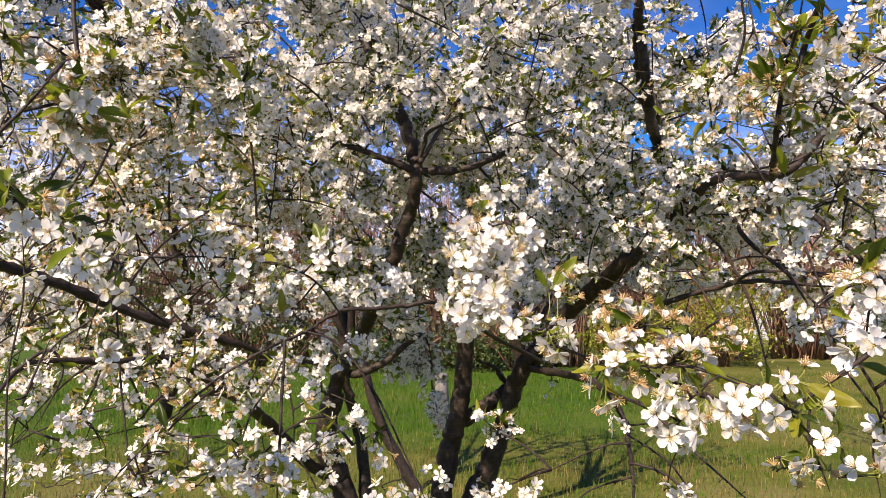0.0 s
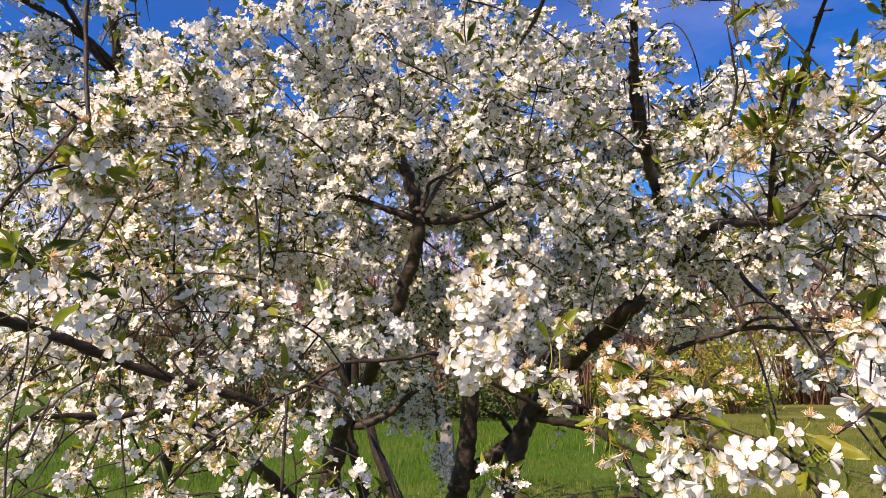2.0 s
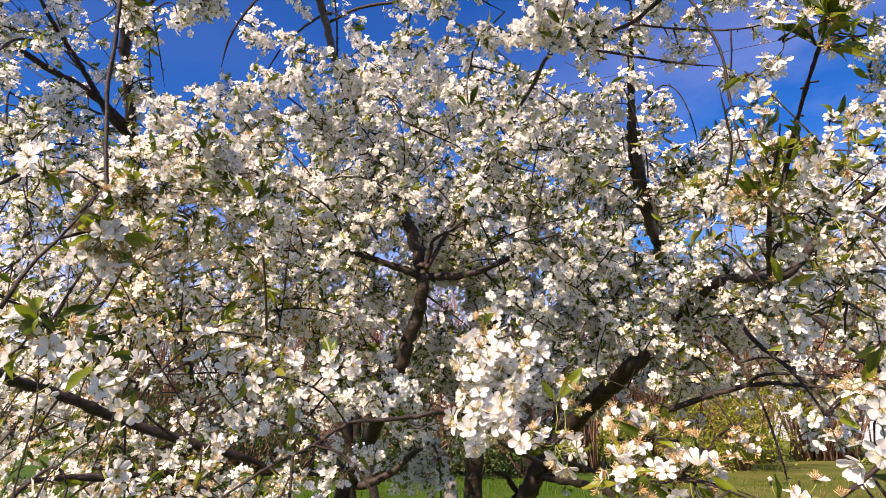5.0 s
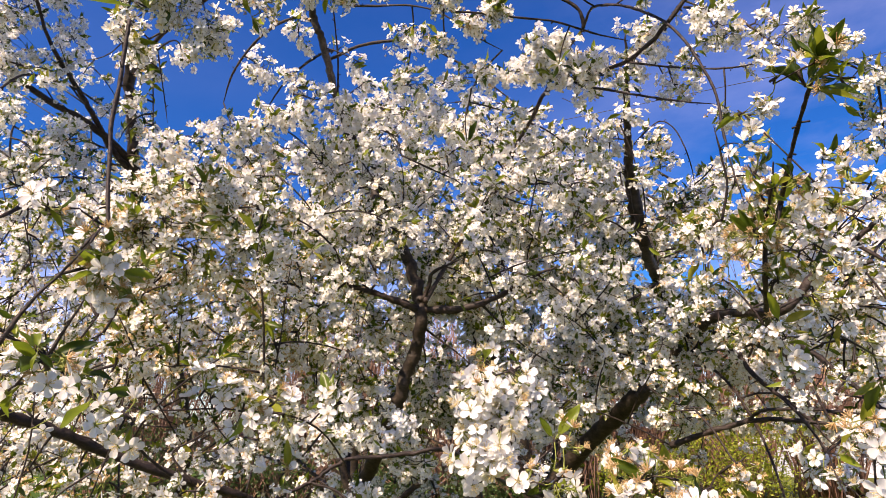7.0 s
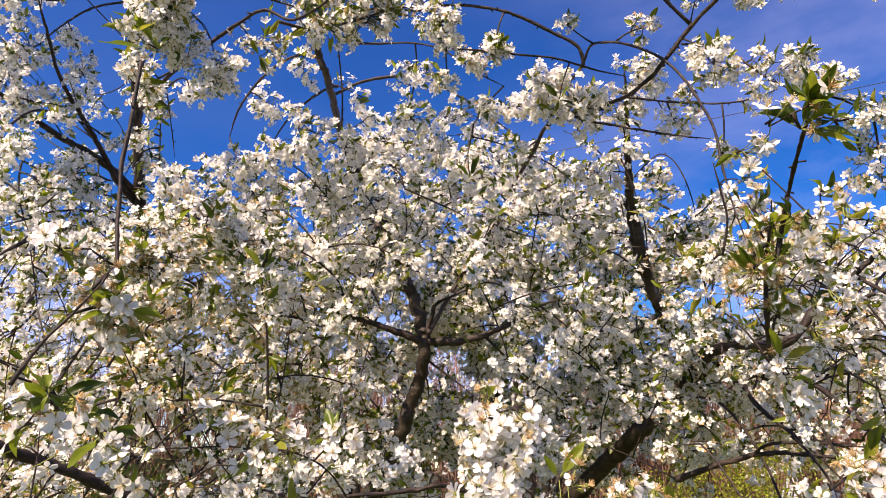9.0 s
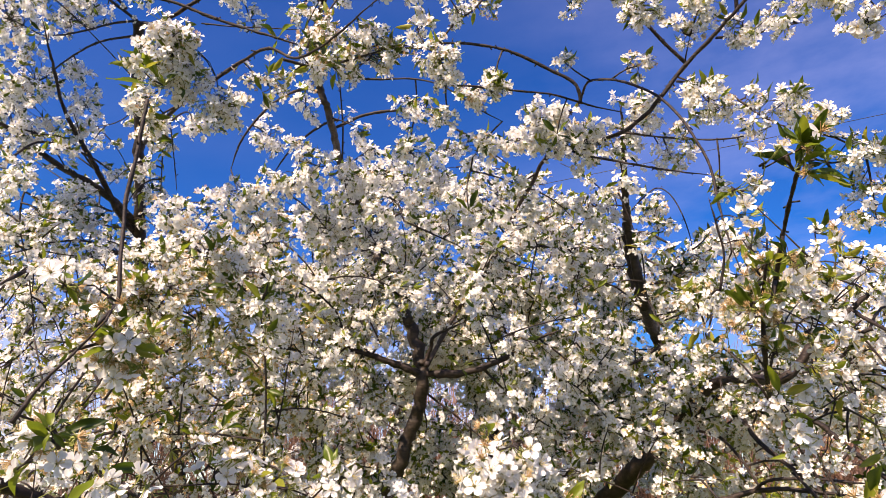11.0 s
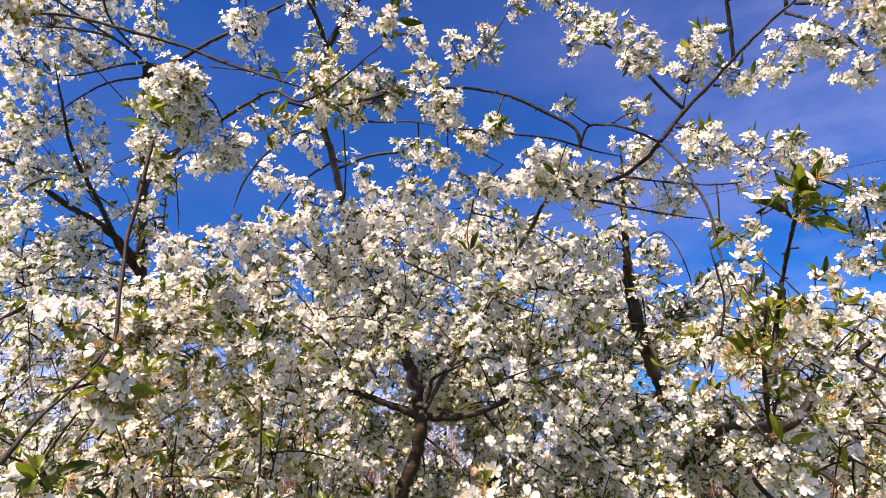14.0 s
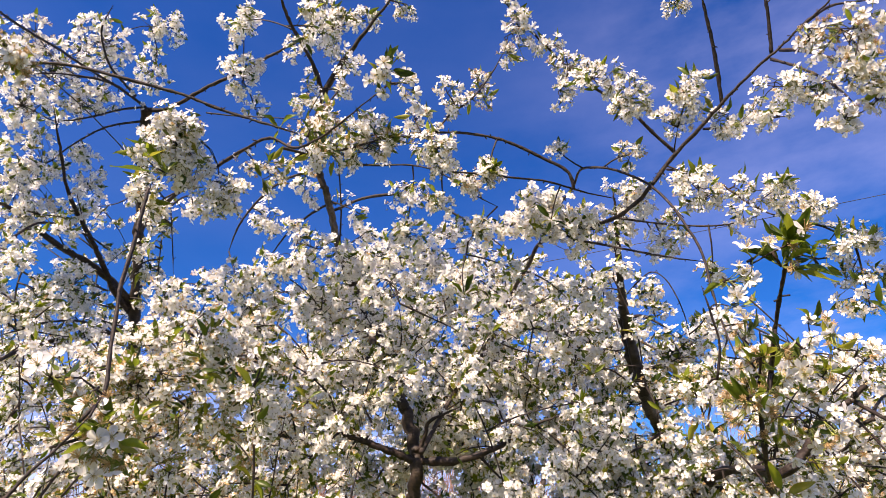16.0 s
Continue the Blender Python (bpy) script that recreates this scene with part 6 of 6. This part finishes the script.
rosette(main, (-0.311, 0.507, 1.627), [(-0.331, 0.493, 1.640), (-0.305, 0.507, 1.653), (-0.297, 0.513, 1.645), (-0.323, 0.499, 1.633), (-0.306, 0.512, 1.616)])
rosette(main, (-0.289, 0.897, 1.886), [(-0.321, 0.871, 1.923), (-0.272, 0.882, 1.935), (-0.253, 0.903, 1.899), (-0.307, 0.887, 1.895), (-0.282, 0.907, 1.863)])
rosette(main, (-0.425, 0.905, 1.872), [(-0.450, 0.897, 1.860), (-0.401, 0.919, 1.863), (-0.414, 0.905, 1.885), (-0.434, 0.894, 1.890)])
rosette(main, (-0.269, 0.416, 1.708), [(-0.261, 0.423, 1.705), (-0.276, 0.411, 1.712), (-0.272, 0.410, 1.719)])
rosette(main, (-0.280, 0.751, 1.675), [(-0.261, 0.754, 1.702), (-0.296, 0.745, 1.681), (-0.273, 0.751, 1.695), (-0.253, 0.759, 1.682)])
rosette(main, (0.440, 0.630, 1.829), [(0.424, 0.638, 1.836), (0.436, 0.624, 1.851), (0.455, 0.618, 1.833), (0.446, 0.631, 1.816)])
rosette(main, (0.307, 0.526, 1.763), [(0.297, 0.526, 1.780), (0.317, 0.516, 1.776), (0.301, 0.534, 1.748), (0.320, 0.522, 1.756), (0.294, 0.535, 1.760)])
rosette(main, (0.307, 0.492, 1.790), [(0.296, 0.492, 1.806), (0.319, 0.482, 1.796), (0.304, 0.487, 1.807)])
rosette(main, (-0.280, 0.787, 2.313), [(-0.306, 0.763, 2.331), (-0.251, 0.778, 2.334), (-0.287, 0.804, 2.292), (-0.297, 0.776, 2.320)])
rosette(main, (-0.230, 0.799, 2.318), [(-0.255, 0.807, 2.300), (-0.227, 0.833, 2.278), (-0.211, 0.825, 2.293), (-0.243, 0.786, 2.328)])
rosette(side, (-0.825, 1.509, 2.523), [(-0.803, 1.508, 2.545), (-0.848, 1.510, 2.502), (-0.808, 1.531, 2.502), (-0.854, 1.524, 2.473)])
rosette(side, (-0.842, 1.543, 2.450), [(-0.862, 1.544, 2.429), (-0.818, 1.548, 2.463), (-0.853, 1.560, 2.408), (-0.874, 1.554, 2.398)])
rosette(main, (0.420, 1.318, 1.758), [(0.395, 1.328, 1.745), (0.436, 1.309, 1.783), (0.444, 1.312, 1.743)])
rosette(main, (0.418, 1.227, 1.633), [(0.434, 1.222, 1.618), (0.401, 1.232, 1.645), (0.429, 1.221, 1.657)])
rosette(main, (0.536, 1.289, 1.637), [(0.557, 1.280, 1.643), (0.541, 1.288, 1.612), (0.522, 1.293, 1.658)])
rosette(main, (0.473, 0.811, 1.685), [(0.486, 0.803, 1.685), (0.463, 0.818, 1.679), (0.480, 0.809, 1.671)])
rosette(main, (0.505, 0.796, 1.657), [(0.517, 0.788, 1.657), (0.498, 0.801, 1.647), (0.507, 0.792, 1.673)])
rosette(main, (0.237, 1.107, 2.327), [(0.203, 1.097, 2.351), (0.260, 1.088, 2.347), (0.274, 1.106, 2.316), (0.231, 1.123, 2.304), (0.211, 1.117, 2.318)])
rosette(main, (0.044, 1.116, 2.151), [(0.018, 1.103, 2.179), (0.062, 1.095, 2.189), (0.078, 1.106, 2.166), (0.048, 1.100, 2.182)])
rosette(main, (-0.405, 1.022, 2.033), [(-0.421, 1.012, 2.039), (-0.383, 1.025, 2.045), (-0.394, 1.031, 2.022), (-0.416, 1.028, 2.010)])
rosette(main, (-0.299, 0.439, 1.695), [(-0.304, 0.439, 1.685), (-0.293, 0.445, 1.688), (-0.295, 0.439, 1.701)])
rosette(main, (-0.513, 0.955, 2.226), [(-0.536, 0.950, 2.215), (-0.502, 0.950, 2.242), (-0.523, 0.959, 2.211)])
rosette(main, (-0.342, 0.839, 2.223), [(-0.347, 0.825, 2.238), (-0.323, 0.839, 2.232), (-0.353, 0.845, 2.209)])
rosette(main, (-0.615, 1.267, 2.251), [(-0.631, 1.252, 2.266), (-0.598, 1.266, 2.268), (-0.604, 1.278, 2.239)])
rosette(main, (-0.311, 1.369, 2.012), [(-0.335, 1.356, 2.036), (-0.279, 1.369, 2.033), (-0.292, 1.381, 1.988), (-0.326, 1.373, 1.989)])
rosette(main, (-0.091, 1.404, 2.271), [(-0.116, 1.391, 2.294), (-0.060, 1.398, 2.287), (-0.077, 1.416, 2.249)])
rosette(main, (0.112, 1.342, 2.163), [(0.089, 1.334, 2.186), (0.139, 1.332, 2.180), (0.132, 1.349, 2.144), (0.096, 1.352, 2.142)])
rosette(main, (-0.407, 1.315, 2.092), [(-0.428, 1.300, 2.114), (-0.383, 1.316, 2.108), (-0.396, 1.327, 2.071)])
rosette(main, (0.319, 1.254, 2.028), [(0.296, 1.251, 2.051), (0.344, 1.242, 2.043), (0.330, 1.259, 2.004)])
rosette(main, (-0.171, 1.325, 1.880), [(-0.195, 1.318, 1.897), (-0.144, 1.325, 1.894), (-0.156, 1.332, 1.858)])
rosette(main, (0.199, 1.311, 1.921), [(0.178, 1.307, 1.945), (0.225, 1.304, 1.933), (0.205, 1.317, 1.897)])
rosette(main, (0.026, 1.336, 1.879), [(0.002, 1.332, 1.897), (0.054, 1.332, 1.893), (0.038, 1.341, 1.855)])
rosette(main, (-0.383, 1.069, 1.865), [(-0.401, 1.057, 1.881), (-0.360, 1.073, 1.878), (-0.374, 1.077, 1.846)])
rosette(main, (0.417, 1.151, 1.919), [(0.398, 1.151, 1.940), (0.439, 1.141, 1.927), (0.426, 1.154, 1.899)])
puff(main, (0.368, 1.151, 2.222), 0.044, 0.037, 35, 0.10, 0.30)
puff(main, (0.403, 1.193, 2.118), 0.044, 0.044, 39, 0.10, 0.30)
puff(main, (0.419, 1.233, 2.006), 0.050, 0.037, 35, 0.32, 0.65)
puff(main, (0.427, 1.209, 1.895), 0.048, 0.030, 31, 0.32, 0.65)
puff(main, (-0.268, 1.157, 2.027), 0.058, 0.035, 43, 0.10, 0.30)
puff(main, (0.061, 1.210, 1.955), 0.058, 0.035, 43, 0.10, 0.30)
puff(main, (0.115, 1.244, 1.810), 0.052, 0.035, 29, 0.1, 0.3)
puff(main, (-0.203, 1.242, 1.757), 0.052, 0.035, 29, 0.1, 0.3)
puff(main, (-0.341, 1.120, 1.922), 0.050, 0.033, 39, 0.30, 0.30)
puff(main, (0.252, 1.189, 1.945), 0.052, 0.035, 39, 0.10, 0.30)
puff(main, (-0.111, 1.187, 2.011), 0.052, 0.035, 35, 0.10, 0.30)
E0 = EYE
# centre, radii, twigs, heads on a twig
crown(main, (0.0, 2.0, E0 + 0.82), (0.8, 0.45, 0.42), 340, 14)
crown(main, (0.0, 2.35, E0 + 0.82), (0.78, 0.3, 0.40), 150, 13)
crown(main, (-0.1, 2.25, E0 + 0.36), (0.95, 0.5, 0.34), 270, 13)
crown(main, (0.80, 1.95, E0 + 0.50), (0.6, 0.45, 0.42), 210, 13, 0.18)
crown(main, (1.05, 1.5, E0 + 0.30), (0.45, 0.35, 0.33), 110, 12, 0.3)
crown(main, (1.5, 1.9, E0 + 0.35), (0.45, 0.4, 0.45), 90, 13, 0.2)
crown(main, (-0.62, 1.75, E0 + 0.40), (0.42, 0.45, 0.40), 120, 13, 0.45)
crown(main, (-0.55, 1.25, E0 + 0.36), (0.28, 0.2, 0.18), 40, 11, 0.55)
crown(main, (0.2, 2.6, E0 + 0.12), (1.3, 0.4, 0.20), 150, 13)
crown(main, (-0.75, 1.35, E0 - 0.15), (0.42, 0.25, 0.25), 54, 10, 0.45)
crown(side, (-1.6, 2.2, E0 + 0.30), (0.45, 0.5, 0.40), 110, 12)
crown(side, (-1.08, 1.6, E0 + 0.80), (0.24, 0.3, 0.38), 44, 5, 0.1, 1.0)
crown(side, (-1.15, 1.65, E0 + 0.12), (0.30, 0.3, 0.32), 56, 11, 0.3)
crown(main, (0.05, 2.55, E0 + 0.60), (1.0, 0.3, 0.30), 130, 12)
crown(side, (-1.55, 2.1, E0 + 1.05), (0.40, 0.4, 0.45), 64, 11)
grow_puffs()
grow_rosettes()
finish(main)
finish(side)


# ---- trees and shrubs behind ----
def rear_cherry(x, y, height, spread, twigs, heads, label, lean=0.04):
    """A smaller flowering tree farther back."""
    tree = Tree((x - lean, y, 0), label, "cherry trees")
    rng = tree.rng
    fork = np.array([x, y, height * 0.32])
    bough(tree, "trunk", [(x - lean, y, -0.03), (x - lean * 0.4, y, height * 0.16), tuple(fork + (0.02, 0, 0.12))], 0.06, 0.034)
    for k in range(7):
        a = k * 0.9 + rng.uniform(-0.3, 0.3)
        out = np.array([math.cos(a) * spread * 0.75, math.sin(a) * spread * 0.75, height * rng.uniform(0.4, 0.62)])
        bough(tree, "limb", [tuple(fork - (0, 0, 0.12)), tuple(fork + out * (0.35, 0.35, 0.4)), tuple(fork + out * (0.7, 0.7, 0.75)), tuple(fork + out)], 0.035, 0.008)
    crown(tree, (x, y, height * 0.68), (spread, spread * 0.8, height * 0.34), twigs, heads, 0.02, 0.3)
    finish(tree, False)


rear_cherry(-3.7, 5.2, 3.8, 1.5, 180, 9, "flowering white cherry tree standing farther back in the grass")
rear_cherry(-0.75, 5.3, 4.0, 1.25, 200, 9, "flowering white cherry tree with a leaning trunk farther back", -0.65)
rear_cherry(0.6, 4.9, 3.9, 1.25, 200, 9, "flowering white cherry tree with a leaning trunk farther back", 0.38)
rear_cherry(4.8, 6.4, 3.1, 1.4, 120, 10, "flowering white cherry tree standing farther back in the grass")

m_twiggy = bark("bark_reddish", [(0.35, (0.10, 0.05, 0.035)), (0.55, (0.2, 0.11, 0.075)), (0.7, (0.3, 0.2, 0.15))], 9.0, 0.004)
m_hedge = thin("hedge_leaf", [(0.0, (0.03, 0.06, 0.012)), (0.6, (0.05, 0.09, 0.02)), (1.0, (0.08, 0.12, 0.03))], 0.25, 0.5, 0.4)
m_bush = thin("bush_leaf", [(0.0, (0.14, 0.19, 0.015)), (0.6, (0.25, 0.3, 0.025)), (1.0, (0.34, 0.35, 0.04))], 0.35, 0.5, 0.4)


def bare_shrub(x, y, height, spread, stems, label):
    """A thicket of leafless red-brown stems, branching twice."""
    ob = thing("bare_shrub", (x, y, 0), label, "shrub", "bare shrubs")
    rng = np.random.default_rng(int(abs(x) * 100 + y * 7))
    soup = Soup()
    for _ in range(stems):
        a, lean = rng.uniform(0, 6.283), rng.random() ** 0.6 * spread
        foot = np.array([x + rng.normal(0, spread * 0.22), y + rng.normal(0, spread * 0.22), -0.02])
        tip = foot + np.array([math.cos(a) * lean, math.sin(a) * lean, height * rng.uniform(0.6, 1.0)])
        mid = (foot + tip) / 2 + rng.normal(0, 0.12, 3) + np.array([0, 0, 0.15])
        q = np.linspace(0, 1, 6)[:, None]
        pts = (1 - q) ** 2 * foot + 2 * q * (1 - q) * mid + q ** 2 * tip
        tube(soup, pts, np.linspace(0.03, 0.008, 6), 4)
        for _ in range(7):
            k = rng.integers(1, 6)
            d = rng.standard_normal(3) * 0.5 + np.array([0, 0, 0.6])
            e = pts[k] + d * rng.uniform(0.4, 1.1)
            tube(soup, np.vstack([pts[k], (pts[k] + e) / 2 + rng.normal(0, 0.03, 3), e]), [0.010, 0.007, 0.004], 3)
    part("stems", soup.mesh("stems", [m_twiggy]), ob, "tangled red-brown bare stems", "stuff")


def leafy_shrub(name, x, y, height, spread, leaves, mat, size, label, group):
    """A shrub: stems, and a crown of many small leaves with an uneven outline."""
    ob = thing(name, (x, y, 0), label, "shrub", group)
    rng = np.random.default_rng(int(abs(x) * 90 + y * 5))
    soup = Soup()
    for _ in range(14):
        a = rng.uniform(0, 6.283)
        tip = np.array([x + math.cos(a) * spread * 0.6, y + math.sin(a) * spread * 0.4, height * rng.uniform(0.6, 0.9)])
        foot = np.array([x + rng.normal(0, 0.1), y + rng.normal(0, 0.1), -0.02])
        tube(soup, np.vstack([foot, foot * 0.4 + tip * 0.6 + (0, 0, 0.2), tip]), [0.03, 0.02, 0.006], 5)
    part("stems", soup.mesh("stems", [m_twiggy]), ob, "", "stuff")
    lumps = rng.standard_normal((46, 3))
    lumps *= (rng.random((46, 1)) ** 0.4) / np.linalg.norm(lumps, axis=1)[:, None]
    lumps = np.array([x, y, height * 0.52]) + lumps * (spread, spread * 0.7, height * 0.46)
    pick = rng.integers(0, 46, leaves)
    at = lumps[pick] + rng.standard_normal((leaves, 3)) * spread * 0.13
    at[:, 2] = np.maximum(at[:, 2], 0.05)
    ms = posed(frames_of(rng.standard_normal((leaves, 3)) + (0, 0, 0.6), rng), at, rng.uniform(0.7, 1.4, leaves) * size)
    green = Soup()
    green.add(LEAVES[3][0], ms)
    part("leaves", green.mesh("leaves", [mat, m_stalk]), ob, "", "stuff")


for x, y, h, s in ((-9.2, 19.5, 6.0, 2.4), (-4.2, 21.5, 6.4, 2.3), (-6.0, 20.5, 5.2, 2.2), (-2.4, 20.0, 5.6, 2.2), (0.6, 19.5, 5.8, 2.2), (3.6, 20.5, 5.2, 2.0), (6.4, 22.5, 5.0, 2.0), (9.6, 23.0, 7.5, 2.8), (13.5, 24.0, 6.0, 2.4)):
    bare_shrub(x, y, h, s, 210, "tall leafless thicket of tangled red-brown stems behind the trees")
for x, y, h, s in ((-8.0, 17.0, 2.6, 2.2), (-4.2, 17.5, 2.0, 2.0), (-0.9, 17.8, 1.5, 1.8), (2.0, 18.2, 1.3, 1.7)):
    leafy_shrub("hedge_shrub", x, y, h, s, 2600, m_hedge, 3.0, "dark green dense evergreen shrub along the meadow's far edge", "hedge")
leafy_shrub("green_bush", 8.3, 19.0, 2.9, 2.0, 6500, m_bush, 2.4, "yellow-green leafy bush standing at the meadow's edge", "")
leafy_shrub("green_bush", 5.4, 20.0, 1.7, 1.4, 2400, m_bush, 2.6, "low yellow-green bush standing at the meadow's edge", "")


# ---- far things ----
def box(soup, x0, x1, y0, y1, z0, z1, slot=0):
    v = [(x, y, z) for z in (z0, z1) for y in (y0, y1) for x in (x0, x1)]
    soup.raw(v, [0, 2, 3, 1, 4, 5, 7, 6, 0, 1, 5, 4, 2, 6, 7, 3, 0, 4, 6, 2, 1, 3, 7, 5], [4] * 6, slot)


def plain(name, stops, scale, rough, relief=0.004):
    mat, nt, bsdf = material(name)
    n = noise_tex(nt, scale, 5.0, 0.6)
    nt.links.new(ramp(nt, n, stops), bsdf.inputs["Base Color"])
    bsdf.inputs["Roughness"].default_value = rough
    bump(nt, bsdf, n, 0.5, relief)
    return mat


m_siding = plain("siding_pale", [(0.35, (0.55, 0.56, 0.6)), (0.65, (0.68, 0.68, 0.7))], 3.0, 0.7)
m_roof = plain("roof_brown", [(0.35, (0.16, 0.09, 0.07)), (0.65, (0.26, 0.16, 0.12))], 4.0, 0.75)
m_glass = plain("window_dark", [(0.4, (0.03, 0.035, 0.045)), (0.6, (0.06, 0.065, 0.08))], 1.0, 0.15)
m_wood = plain("stake_wood", [(0.35, (0.42, 0.38, 0.3)), (0.65, (0.62, 0.58, 0.48))], 14.0, 0.8)
m_post = plain("post_grey", [(0.35, (0.09, 0.085, 0.08)), (0.65, (0.19, 0.18, 0.17))], 11.0, 0.85)
m_wire = plain("wire_black", [(0.4, (0.02, 0.02, 0.022)), (0.6, (0.04, 0.04, 0.045))], 5.0, 0.5)

house = thing("house", (26.0, 40.0, 0), "pale grey clapboard house with a brown roof beyond the meadow", "house")
s = Soup()
box(s, 20.5, 34.0, 38.0, 46.0, -0.2, 3.56)
wall = part("wall", s.mesh("wall", [m_siding], False), house)
s = Soup()
box(s, 20.5, 34.0, 37.97, 38.0, 0, 0.22)
course = s.mesh("board", [m_siding], False)
for k in range(15):
    bd = new("board", course)
    bd.parent = wall
    bd.location = (0, 0, 0.02 + k * 0.235)
s = Soup()
ridge, eave = 7.4, 3.45
v = [(20.0, 37.5, eave), (20.0, 46.5, eave), (20.0, 42.0, ridge), (34.5, 37.5, eave), (34.5, 46.5, eave), (34.5, 42.0, ridge)]
v += [(a, b, c + 0.18) for a, b, c in v]
s.raw(v, [0, 2, 1, 3, 4, 5, 0, 3, 5, 2, 1, 2, 5, 4, 6, 8, 11, 9, 7, 10, 11, 8, 6, 9, 3, 0, 1, 4, 10, 7, 0, 2, 8, 6, 2, 1, 7, 8, 3, 9, 11, 5, 5, 11, 10, 4], [3, 3] + [4] * 10, 0)
part("roof", s.mesh("roof", [m_roof], False), house)
for x in (22.5, 26.0, 30.0):
    s = Soup()
    box(s, x, x + 1.1, 37.90, 37.965, 1.1, 2.5)
    w = part("window", s.mesh("window", [m_glass], False), house)
    s = Soup()
    for a, b, c, d in ((x - 0.08, x, 1.0, 2.6), (x + 1.1, x + 1.18, 1.0, 2.6), (x, x + 1.1, 1.0, 1.09), (x, x + 1.1, 2.51, 2.6), (x + 0.52, x + 0.58, 1.1, 2.5)):
        box(s, a, b, 37.86, 37.95, c, d)
    fr = new("frame", s.mesh("frame", [m_siding], False))
    fr.parent = w

stake = thing("stake", (-2.14, 7.5, 0), "pale weathered wooden stake standing in the grass", "stake")
s = Soup()
tube(s, np.array([(-2.14, 7.5, -0.1), (-2.141, 7.5, 0.3), (-2.138, 7.502, 0.62)]), [0.028, 0.026, 0.025], 8, 0, np.random.default_rng(1), 0.04)
part("post", s.mesh("post", [m_wood]), stake)

post = thing("post", (-0.02, 9.0, 0), "grey weathered wooden post standing in the grass", "post")
s = Soup()
tube(s, np.array([(-0.02, 9.0, -0.1), (-0.018, 9.0, 0.4), (-0.022, 9.003, 0.72), (-0.02, 9.0, 0.75)]), [0.1, 0.096, 0.092, 0.075], 12, 0, np.random.default_rng(2), 0.03)
part("shaft", s.mesh("shaft", [m_post]), post)

wire = thing("power_line", (-13.0, 14.0, 0), "thin dark overhead wire crossing the sky", "wire")
s = Soup()
q = np.linspace(0, 1, 60)[:, None]
pts = np.array([-13.0, 14.0, 6.25]) * (1 - q) + np.array([9.6, 8.0, 7.78]) * q
pts[:, 2] -= 0.12 * 4 * (q * (1 - q))[:, 0]
tube(s, pts, np.full(60, 0.006), 5)
part("cable", s.mesh("cable", [m_wire]), wire)
for x, y, z in ((-13.0, 14.0, 6.25), (9.6, 8.0, 7.78)):
    s = Soup()
    tube(s, np.array([(x, y, -0.3), (x, y, z * 0.5), (x, y, z + 0.3)]), [0.14, 0.12, 0.09], 10)
    part("pole", s.mesh("pole", [m_wood]), wire)

# distant wood that closes the view
m_far = thin("far_leaf", [(0.0, (0.06, 0.06, 0.035)), (0.5, (0.10, 0.10, 0.05)), (1.0, (0.16, 0.12, 0.08))], 0.2, 0.7)
rng = np.random.default_rng(8)
s = Soup()
n = 24000
a = rng.uniform(-math.pi, math.pi, n)
dist = rng.uniform(85, 110, n)
top = np.array([4.5 + 3.0 * noise.noise(Vector((math.cos(q) * 5, math.sin(q) * 5, 0))) + 2.0 * noise.noise(Vector((math.cos(q) * 21, math.sin(q) * 21, 2))) for q in a])
at = np.stack([np.sin(a) * dist, np.cos(a) * dist, rng.random(n) ** 0.8 * top], 1)
s.add(LEAVES[3][0], posed(frames_of(rng.standard_normal((n, 3)), rng), at, rng.uniform(35, 75, n)))
tagged(new("far_wood", s.mesh("far_wood", [m_far, m_far])), "distant brownish wood along the horizon", "wood", kind="stuff")
